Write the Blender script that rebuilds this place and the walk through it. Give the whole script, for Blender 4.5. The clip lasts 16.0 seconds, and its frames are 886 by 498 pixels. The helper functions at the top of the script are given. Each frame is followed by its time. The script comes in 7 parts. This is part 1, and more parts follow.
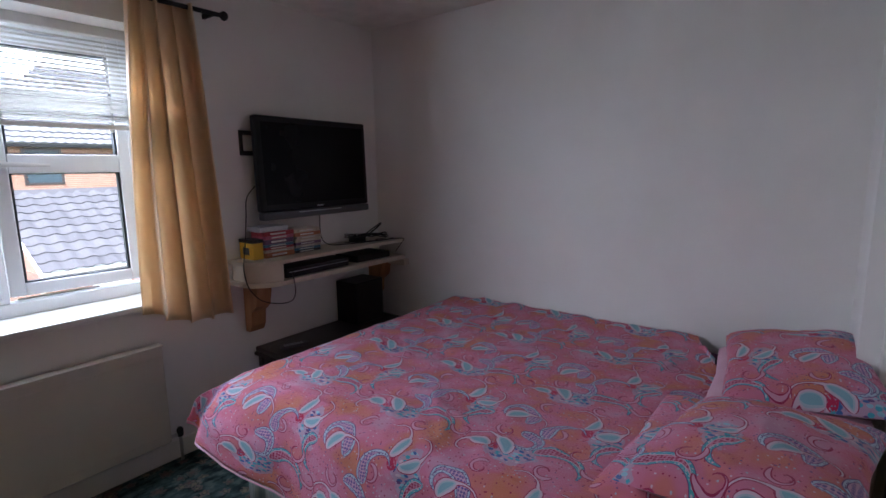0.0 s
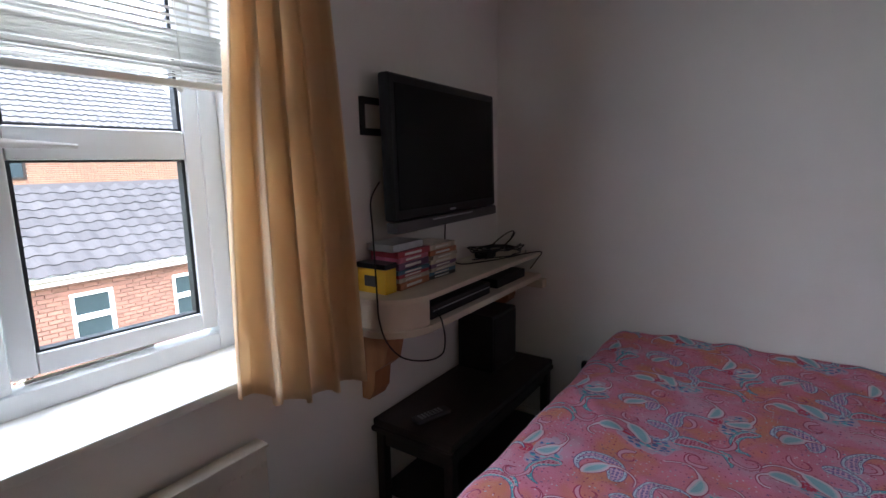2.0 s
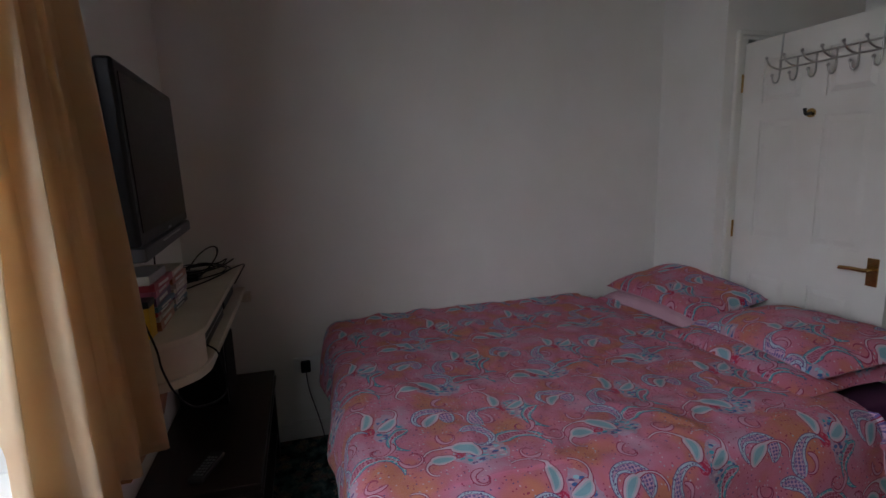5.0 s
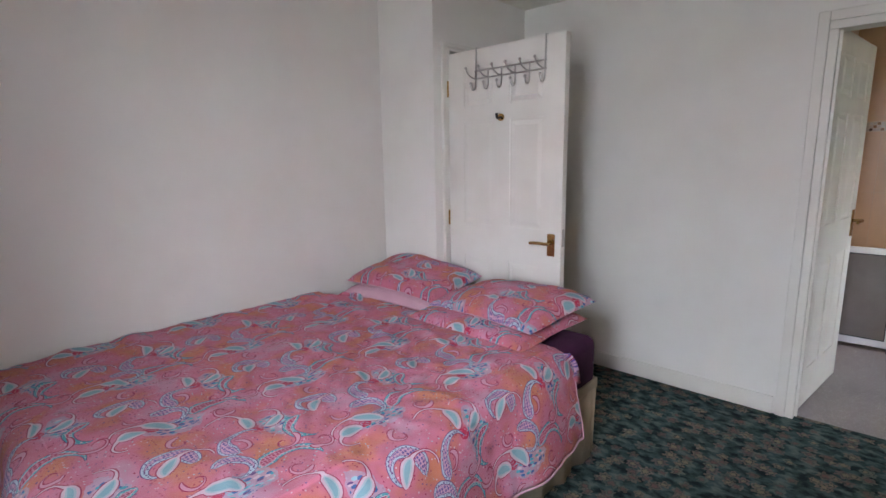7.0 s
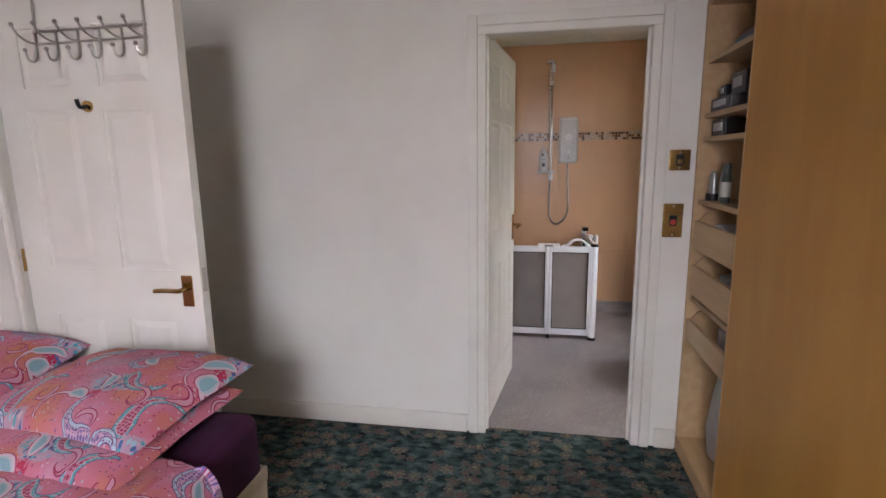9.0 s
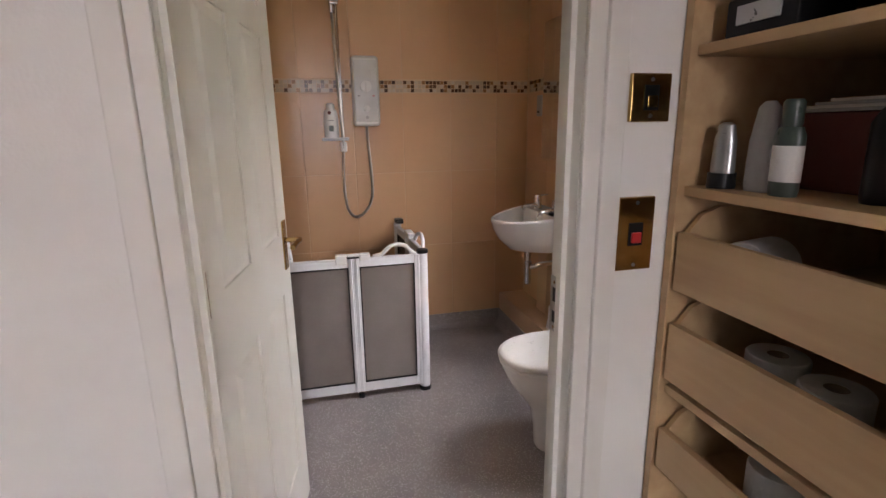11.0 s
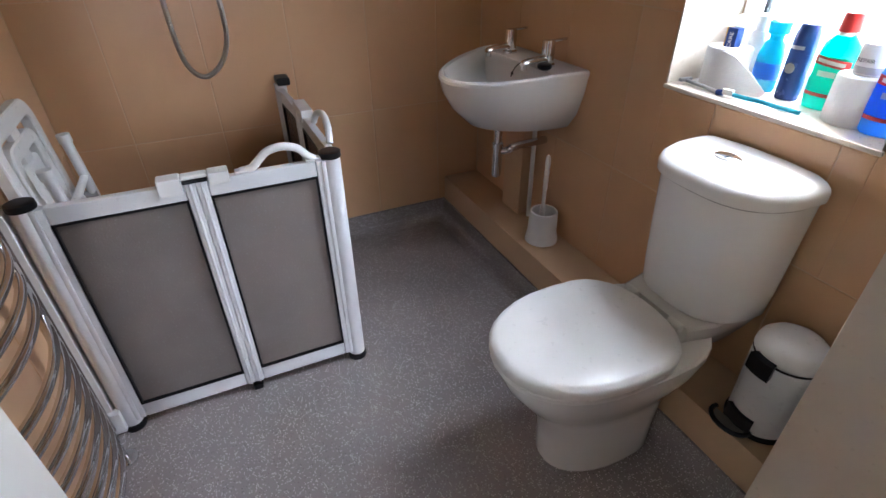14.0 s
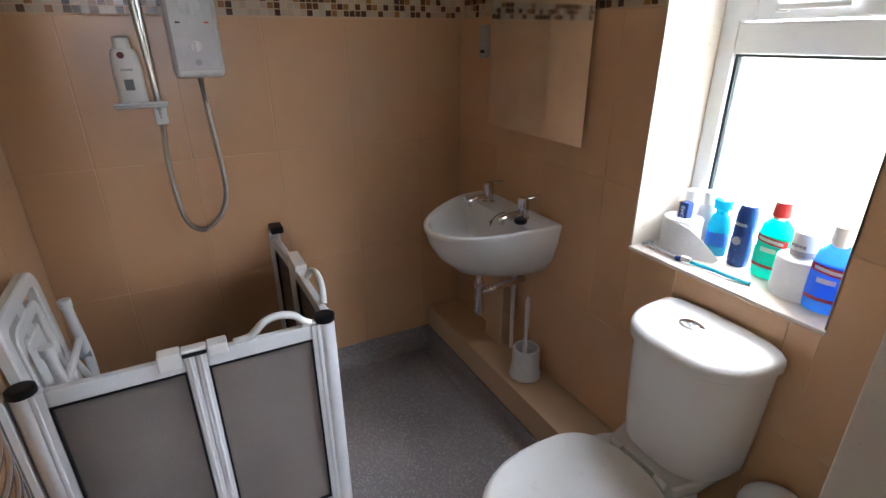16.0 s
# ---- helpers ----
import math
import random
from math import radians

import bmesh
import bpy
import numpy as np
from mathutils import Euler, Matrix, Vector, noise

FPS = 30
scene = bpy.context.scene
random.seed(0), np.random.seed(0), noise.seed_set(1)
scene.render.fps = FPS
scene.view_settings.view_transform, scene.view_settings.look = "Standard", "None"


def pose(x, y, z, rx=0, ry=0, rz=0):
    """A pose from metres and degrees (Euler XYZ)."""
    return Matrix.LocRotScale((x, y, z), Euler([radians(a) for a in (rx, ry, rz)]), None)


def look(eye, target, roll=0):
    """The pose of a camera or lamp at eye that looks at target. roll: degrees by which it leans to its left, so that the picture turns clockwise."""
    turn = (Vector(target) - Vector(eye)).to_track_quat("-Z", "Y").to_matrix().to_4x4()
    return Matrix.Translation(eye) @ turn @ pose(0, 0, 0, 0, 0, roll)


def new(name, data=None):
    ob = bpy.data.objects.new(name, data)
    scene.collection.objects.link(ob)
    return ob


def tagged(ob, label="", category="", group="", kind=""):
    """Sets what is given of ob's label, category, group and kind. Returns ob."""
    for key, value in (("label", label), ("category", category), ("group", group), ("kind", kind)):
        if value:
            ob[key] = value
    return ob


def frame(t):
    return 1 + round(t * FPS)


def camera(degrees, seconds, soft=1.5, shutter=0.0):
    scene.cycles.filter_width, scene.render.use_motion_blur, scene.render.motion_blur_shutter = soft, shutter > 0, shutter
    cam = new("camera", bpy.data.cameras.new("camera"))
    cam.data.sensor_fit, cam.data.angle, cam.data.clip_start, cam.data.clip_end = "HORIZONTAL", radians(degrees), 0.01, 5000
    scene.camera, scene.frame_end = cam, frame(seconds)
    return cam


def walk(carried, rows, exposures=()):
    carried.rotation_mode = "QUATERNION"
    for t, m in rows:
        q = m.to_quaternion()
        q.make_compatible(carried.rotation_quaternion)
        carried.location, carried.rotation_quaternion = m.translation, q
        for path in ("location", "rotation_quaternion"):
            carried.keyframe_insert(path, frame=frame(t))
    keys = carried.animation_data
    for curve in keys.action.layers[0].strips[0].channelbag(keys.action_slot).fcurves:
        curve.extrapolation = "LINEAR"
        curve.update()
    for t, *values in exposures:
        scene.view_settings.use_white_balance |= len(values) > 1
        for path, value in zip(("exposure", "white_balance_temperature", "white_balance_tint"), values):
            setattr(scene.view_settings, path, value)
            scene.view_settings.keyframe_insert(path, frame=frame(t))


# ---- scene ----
cam = camera(83.6, 16.0)
PATH = [
    (0, (0.857, 0.271, 1.461), (-0.34, 1.841, 1.141), -0.9),
    (0.5, (0.695, 0.335, 1.429), (-0.42, 1.962, 1.101), -1.0),
    (1, (0.376, 0.457, 1.437), (-0.73, 2.09, 1.104), -0.9),
    (1.5, (-0.006, 0.475, 1.411), (-1.12, 2.102, 1.076), -1.0),
    (2, (-0.431, 0.457, 1.447), (-1.54, 2.086, 1.104), -0.9),
    (2.5, (-0.805, 0.481, 1.407), (-1.919, 2.105, 1.058), -0.9),
    (3, (-1.041, 0.477, 1.419), (-2.162, 2.098, 1.079), -0.9),
    (3.5, (-1.179, 0.403, 1.451), (-2.017, 2.186, 1.107), -1.1),
    (4, (-1.142, 0.325, 1.47), (-1.421, 2.274, 1.121), -1.3),
    (4.5, (-1.111, 0.242, 1.443), (-0.914, 2.204, 1.105), -1.5),
    (5, (-1.127, 0.242, 1.454), (-0.592, 2.138, 1.109), -1.7),
    (5.2, (-1.125, 0.251, 1.452), (-0.473, 2.11, 1.103), -1.7),
    (7.3, (-1.17, 0.371, 1.407), (0.378, 1.521, 1.058), -0.7),
    (7.5, (-1.189, 0.364, 1.413), (0.472, 1.421, 1.059), -0.6),
    (8, (-0.989, 0.399, 1.398), (0.801, 1.219, 1.047), -0.6),
    (8.5, (-0.743, 0.389, 1.422), (1.13, 0.997, 1.073), -0.7),
    (9, (-0.476, 0.426, 1.419), (1.462, 0.775, 1.065), -0.8),
    (9.2, (-0.347, 0.438, 1.415), (1.61, 0.672, 1.073), -0.9),
    (11.3, (1.236, 0.407, 1.328), (3.08, -0.14, 0.78), -0.3),
    (11.5, (1.354, 0.393, 1.31), (3.161, -0.174, 0.667), -0.4),
    (12, (1.622, 0.383, 1.274), (3.333, -0.183, 0.407), -0.5),
    (12.5, (1.859, 0.34, 1.293), (3.495, -0.26, 0.311), -0.3),
    (13, (1.997, 0.259, 1.274), (3.583, -0.391, 0.245), -0.4),
    (13.5, (2.071, 0.2, 1.275), (3.62, -0.476, 0.206), -0.6),
    (14, (2.121, 0.195, 1.276), (3.644, -0.501, 0.182), -0.5),
    (14.5, (2.153, 0.184, 1.304), (3.659, -0.526, 0.196), -0.4),
    (15, (2.18, 0.176, 1.351), (3.657, -0.573, 0.23), -0.3),
    (15.5, (2.187, 0.2, 1.44), (3.721, -0.595, 0.433), -0.1),
    (16, (2.15, 0.211, 1.494), (3.784, -0.638, 0.713), -0.3),
]
EXPOSURES = [(0.0, 3.25, 5600, 12), (0.5, 3.5, 5950, 19), (1.0, 3.5, 5950, 17), (1.5, 3.5, 6000, 14), (2.0, 3.2, 5850, 9), (2.6, 2.8, 5650, 1), (3.0, 2.4, 5450, -14), (3.5, 2.15, 5450, -14), (4.0, 1.9, 5500, -10), (4.5, 2.2, 5700, -3), (5.0, 2.55, 6100, 8), (7.3, 4.05, 6200, 10), (9.0, 4.1, 6550, 15), (11.3, 4.2, 6950, 17), (12.0, 4.4, 6350, 10), (12.5, 4.35, 6250, 11), (14.5, 4.17, 5900, 11), (15.2, 4.08, 5950, 11), (16.0, 3.95, 6100, 10)]
walk(cam, [(t, look(eye, target, roll)) for t, eye, target, roll in PATH], EXPOSURES)

# ---- light ----
world = bpy.data.worlds.new("sky")
scene.world = world
world.use_nodes = True
wn = world.node_tree
sky = wn.nodes.new("ShaderNodeTexSky")
sky.sky_type = "NISHITA"
sky.sun_disc = False
sky.sun_elevation, sky.sun_rotation = radians(50), radians(135)
sky.air_density, sky.dust_density, sky.ozone_density = 1.0, 4.0, 1.0
soft = wn.nodes.new("ShaderNodeHueSaturation")
soft.inputs["Saturation"].default_value = 0.35
wn.links.new(sky.outputs[0], soft.inputs["Color"])
wn.links.new(soft.outputs[0], wn.nodes["Background"].inputs[0])
wn.nodes["Background"].inputs[1].default_value = 0.15
sun = new("sun", bpy.data.lights.new("sun", "SUN"))
sun.data.energy, sun.data.angle, sun.data.color = 0.6, radians(20), (1.0, 0.97, 0.92)
sun.matrix_world = look((0, 0, 0), (-0.45, 0.45, -0.77))


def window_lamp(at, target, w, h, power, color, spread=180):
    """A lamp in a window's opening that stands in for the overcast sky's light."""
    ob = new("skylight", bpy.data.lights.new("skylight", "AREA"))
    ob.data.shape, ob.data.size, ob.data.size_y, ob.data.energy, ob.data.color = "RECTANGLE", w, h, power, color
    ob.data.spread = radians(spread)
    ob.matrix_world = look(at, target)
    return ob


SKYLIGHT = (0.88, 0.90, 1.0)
window_lamp((-2.06, 0.45, 1.50), (0, 1.05, 0.10), 0.50, 1.18, 1.55, SKYLIGHT, 140)
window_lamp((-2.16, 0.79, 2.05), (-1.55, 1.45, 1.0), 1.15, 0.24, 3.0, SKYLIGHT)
window_lamp((2.855, -1.31, 1.47), (3.35, -0.25, 0.0), 0.52, 0.98, 0.76, (0.84, 0.89, 1.0), 105)


# ---- materials ----
def mat(name, color, rough=0.6, metal=0.0, color2=None, scale=8.0, detail=6.0, bump=0.1, bump_scale=60.0, stretch=(1, 1, 1), spec=0.5, dirt=0.0, coat=0.0):
    """A painted, woven, wooden or metal surface: two tones by a wide noise, fine bump and uneven gloss."""
    m = bpy.data.materials.new(name)
    m.use_nodes = True
    nt = m.node_tree
    p = nt.nodes["Principled BSDF"]
    tc = nt.nodes.new("ShaderNodeTexCoord")
    mp = nt.nodes.new("ShaderNodeMapping")
    mp.inputs["Scale"].default_value = stretch
    nt.links.new(tc.outputs["Object"], mp.inputs[0])
    n1 = nt.nodes.new("ShaderNodeTexNoise")
    n1.inputs["Scale"].default_value, n1.inputs["Detail"].default_value = scale, detail
    nt.links.new(mp.outputs[0], n1.inputs["Vector"])
    n2 = nt.nodes.new("ShaderNodeTexNoise")
    n2.inputs["Scale"].default_value, n2.inputs["Detail"].default_value = bump_scale, 5
    nt.links.new(mp.outputs[0], n2.inputs["Vector"])
    r = nt.nodes.new("ShaderNodeValToRGB")
    c2 = color2 or tuple(c * 0.9 for c in color)
    r.color_ramp.elements[0].color, r.color_ramp.elements[1].color = (*c2, 1), (*color, 1)
    r.color_ramp.elements[0].position, r.color_ramp.elements[1].position = 0.35, 0.62
    nt.links.new(n1.outputs[0], r.inputs[0])
    out = r.outputs[0]
    if dirt:
        mx = nt.nodes.new("ShaderNodeMix")
        mx.data_type = "RGBA"
        mx.blend_type = "MULTIPLY"
        n3 = nt.nodes.new("ShaderNodeTexNoise")
        n3.inputs["Scale"].default_value, n3.inputs["Detail"].default_value = 1.7, 8
        nt.links.new(tc.outputs["Object"], n3.inputs["Vector"])
        mr = nt.nodes.new("ShaderNodeMapRange")
        mr.inputs[1].default_value, mr.inputs[2].default_value, mr.inputs[4].default_value = 0.45, 0.75, dirt
        nt.links.new(n3.outputs[0], mr.inputs[0])
        nt.links.new(mr.outputs[0], mx.inputs[0])
        nt.links.new(out, mx.inputs[6])
        mx.inputs[7].default_value = (0.72, 0.68, 0.6, 1)
        out = mx.outputs[2]
    nt.links.new(out, p.inputs["Base Color"])
    rr = nt.nodes.new("ShaderNodeMapRange")
    rr.inputs[3].default_value, rr.inputs[4].default_value = max(rough - 0.08, 0.02), min(rough + 0.08, 1)
    nt.links.new(n2.outputs[0], rr.inputs[0])
    nt.links.new(rr.outputs[0], p.inputs["Roughness"])
    p.inputs["Metallic"].default_value = metal
    p.inputs["Specular IOR Level"].default_value = spec
    p.inputs["Coat Weight"].default_value = coat
    if bump:
        b = nt.nodes.new("ShaderNodeBump")
        b.inputs["Strength"].default_value, b.inputs["Distance"].default_value = bump, 0.004
        nt.links.new(n2.outputs[0], b.inputs["Height"])
        nt.links.new(b.outputs[0], p.inputs["Normal"])
    return m


class Nodes:
    """Short hands for shader arithmetic."""

    def __init__(self, m):
        m.use_nodes = True
        self.nt = m.node_tree
        self.p = self.nt.nodes["Principled BSDF"]

    def put(self, sock, v):
        if isinstance(v, (int, float, tuple)):
            sock.default_value = v
        else:
            self.nt.links.new(v, sock)

    def math(self, op, a, b=0.0, c=0.0):
        n = self.nt.nodes.new("ShaderNodeMath")
        n.operation = op
        for s, v in zip(n.inputs, (a, b, c)):
            self.put(s, v)
        return n.outputs[0]

    def vec(self, op, a, b=(0.0, 0.0, 0.0)):
        n = self.nt.nodes.new("ShaderNodeVectorMath")
        n.operation = op
        self.put(n.inputs[0], a)
        self.put(n.inputs[1], b)
        return n.outputs["Value"] if op in ("LENGTH", "DISTANCE", "DOT_PRODUCT") else n.outputs[0]

    def split(self, v):
        n = self.nt.nodes.new("ShaderNodeSeparateXYZ")
        self.nt.links.new(v, n.inputs[0])
        return n.outputs

    def join(self, x, y, z=0.0):
        n = self.nt.nodes.new("ShaderNodeCombineXYZ")
        for s, v in zip(n.inputs, (x, y, z)):
            self.put(s, v)
        return n.outputs[0]

    def noise(self, v, scale, detail=3.0):
        n = self.nt.nodes.new("ShaderNodeTexNoise")
        n.inputs["Scale"].default_value, n.inputs["Detail"].default_value = scale, detail
        self.nt.links.new(v, n.inputs["Vector"])
        return n.outputs

    def cells(self, v, scale, random=1.0):
        n = self.nt.nodes.new("ShaderNodeTexVoronoi")
        n.voronoi_dimensions = "2D"
        n.inputs["Scale"].default_value, n.inputs["Randomness"].default_value = scale, random
        self.nt.links.new(v, n.inputs["Vector"])
        return n.outputs

    def ramp(self, f, stops, flat=False):
        n = self.nt.nodes.new("ShaderNodeValToRGB")
        if flat:
            n.color_ramp.interpolation = "CONSTANT"
        e = n.color_ramp.elements
        while len(e) < len(stops):
            e.new(0.5)
        for k, (pos, col) in zip(e, stops):
            k.position, k.color = pos, (*col, 1)
        self.put(n.inputs[0], f)
        return n.outputs[0]

    def mix(self, f, a, b):
        n = self.nt.nodes.new("ShaderNodeMix")
        n.data_type = "RGBA"
        self.put(n.inputs[0], f)
        for s, v in ((n.inputs[6], a), (n.inputs[7], b)):
            self.put(s, (*v, 1) if isinstance(v, tuple) and len(v) == 3 else v)
        return n.outputs[2]

    def below(self, a, b):
        return self.math("LESS_THAN", a, b)

    def bump(self, h, strength=0.3, dist=0.004):
        b = self.nt.nodes.new("ShaderNodeBump")
        b.inputs["Strength"].default_value, b.inputs["Distance"].default_value = strength, dist
        self.nt.links.new(h, b.inputs["Height"])
        self.nt.links.new(b.outputs[0], self.p.inputs["Normal"])


def lit_through(m, share, color):
    """Let a thin cloth or clear plastic pass light from behind."""
    nt = m.node_tree
    tr = nt.nodes.new("ShaderNodeBsdfTranslucent")
    tr.inputs[0].default_value = (*color, 1)
    mx = nt.nodes.new("ShaderNodeMixShader")
    mx.inputs[0].default_value = share
    out = nt.nodes["Material Output"]
    nt.links.new(nt.nodes["Principled BSDF"].outputs[0], mx.inputs[1])
    nt.links.new(tr.outputs[0], mx.inputs[2])
    nt.links.new(mx.outputs[0], out.inputs[0])
    return m


def paisley_fabric(name):
    """Pink and coral cotton print with curled paisley drops, blue leaf sprays and small dots; UV in metres."""
    m = bpy.data.materials.new(name)
    k = Nodes(m)
    tc = k.nt.nodes.new("ShaderNodeTexCoord")
    uv = tc.outputs["UV"]
    wob = k.noise(uv, 6.0, 2.0)[1]
    uvw = k.vec("ADD", uv, k.vec("MULTIPLY", k.vec("SUBTRACT", wob, (0.5, 0.5, 0.5)), (0.02, 0.02, 0.0)))
    period = 0.44
    col = k.ramp(k.noise(uv, 6.0, 3.0)[0], [(0.34, (0.58, 0.20, 0.12)), (0.41, (0.58, 0.175, 0.16)), (0.48, (0.58, 0.165, 0.225)), (0.57, (0.60, 0.19, 0.29)), (0.67, (0.57, 0.28, 0.39))])
    dots = k.cells(uvw, 95.0, 0.25)[0]
    crimson, white, lilac, teal, plum, aqua = (0.33, 0.02, 0.08), (0.66, 0.50, 0.57), (0.60, 0.36, 0.50), (0.10, 0.38, 0.44), (0.14, 0.06, 0.20), (0.42, 0.51, 0.56)

    def local(ox, oy):
        """Coordinates about the middle of a repeating cell."""
        x, y, _ = k.split(k.vec("ADD", uvw, (ox, oy, 0.0)))
        return [k.math("MULTIPLY", k.math("SUBTRACT", k.math("FRACT", k.math("DIVIDE", c, period)), 0.5), period) for c in (x, y)]

    # scattered specks
    for scale, size, share in ((72.0, 0.16, 0.66), (46.0, 0.12, 0.70)):
        v = k.cells(k.vec("ADD", uv, (scale, 0.3, 0.0)), scale, 1.0)
        c = k.split(v[1])
        spot = k.math("MULTIPLY", k.below(v[0], size), k.math("GREATER_THAN", c[0], share))
        col = k.mix(spot, col, k.ramp(c[1], [(0.0, crimson), (0.45, plum), (0.65, white), (0.86, aqua)], True))
    # sprays of blue leaves with a red flower
    leaf = k.cells(k.vec("MULTIPLY", uvw, (1.0, 1.8, 1.0)), 46.0, 1.0)
    lc = k.ramp(k.split(leaf[1])[0], [(0.0, (0.06, 0.13, 0.34)), (0.34, (0.08, 0.38, 0.48)), (0.62, (0.32, 0.54, 0.62)), (0.80, white), (0.92, plum)], True)
    for ox, oy, sx, sy, size in ((0.03, 0.09, 1.0, 1.7, 0.104), (0.26, 0.31, 1.6, 1.0, 0.096)):
        x, y = local(ox, oy)
        d = k.math("ADD", k.vec("LENGTH", k.join(k.math("MULTIPLY", x, sx), k.math("MULTIPLY", y, sy))), k.math("MULTIPLY", k.noise(uv, 34.0, 2.0)[0], 0.06))
        col = k.mix(k.math("MULTIPLY", k.below(d, size + 0.012), 0.55), col, (0.42, 0.42, 0.55))
        col = k.mix(k.math("MULTIPLY", k.below(d, size), k.below(leaf[0], 0.40)), col, lc)
        f = k.vec("LENGTH", k.join(k.math("ADD", x, 0.06), k.math("SUBTRACT", y, 0.01)))
        petal = k.math("MULTIPLY", k.below(f, 0.019), k.math("GREATER_THAN", k.noise(uv, 130.0, 1.0)[0], 0.42))
        col = k.mix(petal, col, (0.50, 0.02, 0.08))

    def comma(ox, oy, turn, hand, r0, r1, w0, span, style):
        """A drop with a round head; its tail runs on along a spiral arc."""
        nonlocal col
        x, y = local(ox, oy)
        a = k.math("FRACT", k.math("ADD", k.math("MULTIPLY", k.math("ARCTAN2", k.math("MULTIPLY", y, hand), x), 1 / 6.2832), turn))
        t = k.math("DIVIDE", a, span)
        rad = k.math("MULTIPLY_ADD", t, r1 - r0, r0)
        head = k.math("MINIMUM", k.math("SQRT", k.math("MULTIPLY", t, 7.0)), 1.0)
        if style == "drop":
            q = k.math("DIVIDE", k.math("SUBTRACT", t, 0.17), 0.17)
            oval = k.math("SQRT", k.math("MAXIMUM", k.math("SUBTRACT", 1.0, k.math("MULTIPLY", q, q)), 0.0))
            neck = k.math("MULTIPLY", k.math("GREATER_THAN", t, 0.17), k.math("POWER", k.math("MAXIMUM", k.math("SUBTRACT", 1.0, k.math("MULTIPLY", t, 1.3)), 0.0), 2.2))
            body = k.math("MAXIMUM", k.math("MAXIMUM", oval, neck), k.math("MULTIPLY", k.math("GREATER_THAN", t, 0.17), 0.10))
            head = 1.0
        else:
            body = k.math("POWER", k.math("MAXIMUM", k.math("SUBTRACT", 1.0, t), 0.0), 0.9 if style == "crescent" else 1.3)
        w = k.math("MULTIPLY", k.math("MULTIPLY", head, body), w0)
        e = k.math("SUBTRACT", k.math("ABSOLUTE", k.math("SUBTRACT", k.vec("LENGTH", k.join(x, y)), rad)), w)
        e = k.math("ADD", e, k.math("MULTIPLY", k.math("GREATER_THAN", t, 1.0), 1.0))
        rows = {"drop": ((0.0032, crimson), (0.0, white), (-0.0075, aqua), (-0.0125, (0.24, 0.43, 0.50))),
                "crescent": ((0.0028, plum), (0.0008, teal), (-0.0070, white), (-0.0088, (0.58, 0.22, 0.32))),
                "lilac": ((0.0030, plum), (0.0006, (0.46, 0.56, 0.66)), (-0.0060, plum), (-0.0078, lilac)),
                "curl": ((0.0018, crimson), (-0.0016, (0.62, 0.30, 0.40)))}[style]
        for lim, c_ in rows:
            col = k.mix(k.below(e, lim), col, c_)
        if style in ("crescent", "lilac"):
            col = k.mix(k.math("MULTIPLY", k.below(e, -0.0095), k.below(dots, 0.38)), col, crimson if style == "crescent" else (0.16, 0.10, 0.30))
            band = k.math("MULTIPLY", k.math("MULTIPLY", k.below(e, -0.0012), k.math("GREATER_THAN", e, -0.0058)), k.below(dots, 0.28))
            col = k.mix(band, col, white if style == "crescent" else plum)

    comma(0.13, 0.30, 0.10, 1.0, 0.066, 0.034, 0.030, 0.80, "lilac")
    comma(0.33, 0.10, 0.42, -1.0, 0.088, 0.074, 0.030, 0.44, "crescent")
    comma(0.34, 0.12, 0.92, -1.0, 0.034, 0.012, 0.010, 0.85, "curl")
    comma(0.06, 0.20, 0.80, 1.0, 0.036, 0.012, 0.011, 0.85, "curl")
    comma(0.40, 0.36, 0.25, -1.0, 0.034, 0.012, 0.010, 0.85, "curl")
    comma(0.16, 0.10, 0.00, 1.0, 0.122, 0.040, 0.026, 0.42, "drop")
    comma(0.16, 0.13, 0.90, 1.0, 0.064, 0.022, 0.024, 0.58, "drop")
    comma(0.36, 0.34, 0.62, -1.0, 0.074, 0.050, 0.028, 0.50, "lilac")
    comma(0.27, 0.22, 0.30, 1.0, 0.078, 0.030, 0.022, 0.50, "drop")
    comma(0.20, 0.40, 0.75, 1.0, 0.070, 0.058, 0.022, 0.45, "crescent")
    comma(0.02, 0.02, 0.35, -1.0, 0.060, 0.030, 0.024, 0.70, "lilac")
    comma(0.22, 0.05, 0.50, 1.0, 0.042, 0.014, 0.009, 0.85, "curl")
    comma(0.30, 0.42, 0.10, -1.0, 0.042, 0.014, 0.009, 0.85, "curl")
    comma(0.10, 0.42, 0.60, 1.0, 0.034, 0.010, 0.008, 0.85, "curl")
    comma(0.05, 0.34, 0.50, -1.0, 0.095, 0.035, 0.021, 0.46, "drop")
    comma(0.40, 0.20, 0.15, 1.0, 0.100, 0.040, 0.021, 0.44, "drop")
    k.put(k.p.inputs["Base Color"], col)
    k.p.inputs["Roughness"].default_value = 0.9
    k.p.inputs["Specular IOR Level"].default_value = 0.2
    k.p.inputs["Sheen Weight"].default_value = 0.15
    k.bump(k.math("ADD", k.noise(uv, 900.0, 1.0)[0], k.math("MULTIPLY", k.noise(uv, 11.0, 5.0)[0], 8.0)), 0.55, 0.006)
    return m


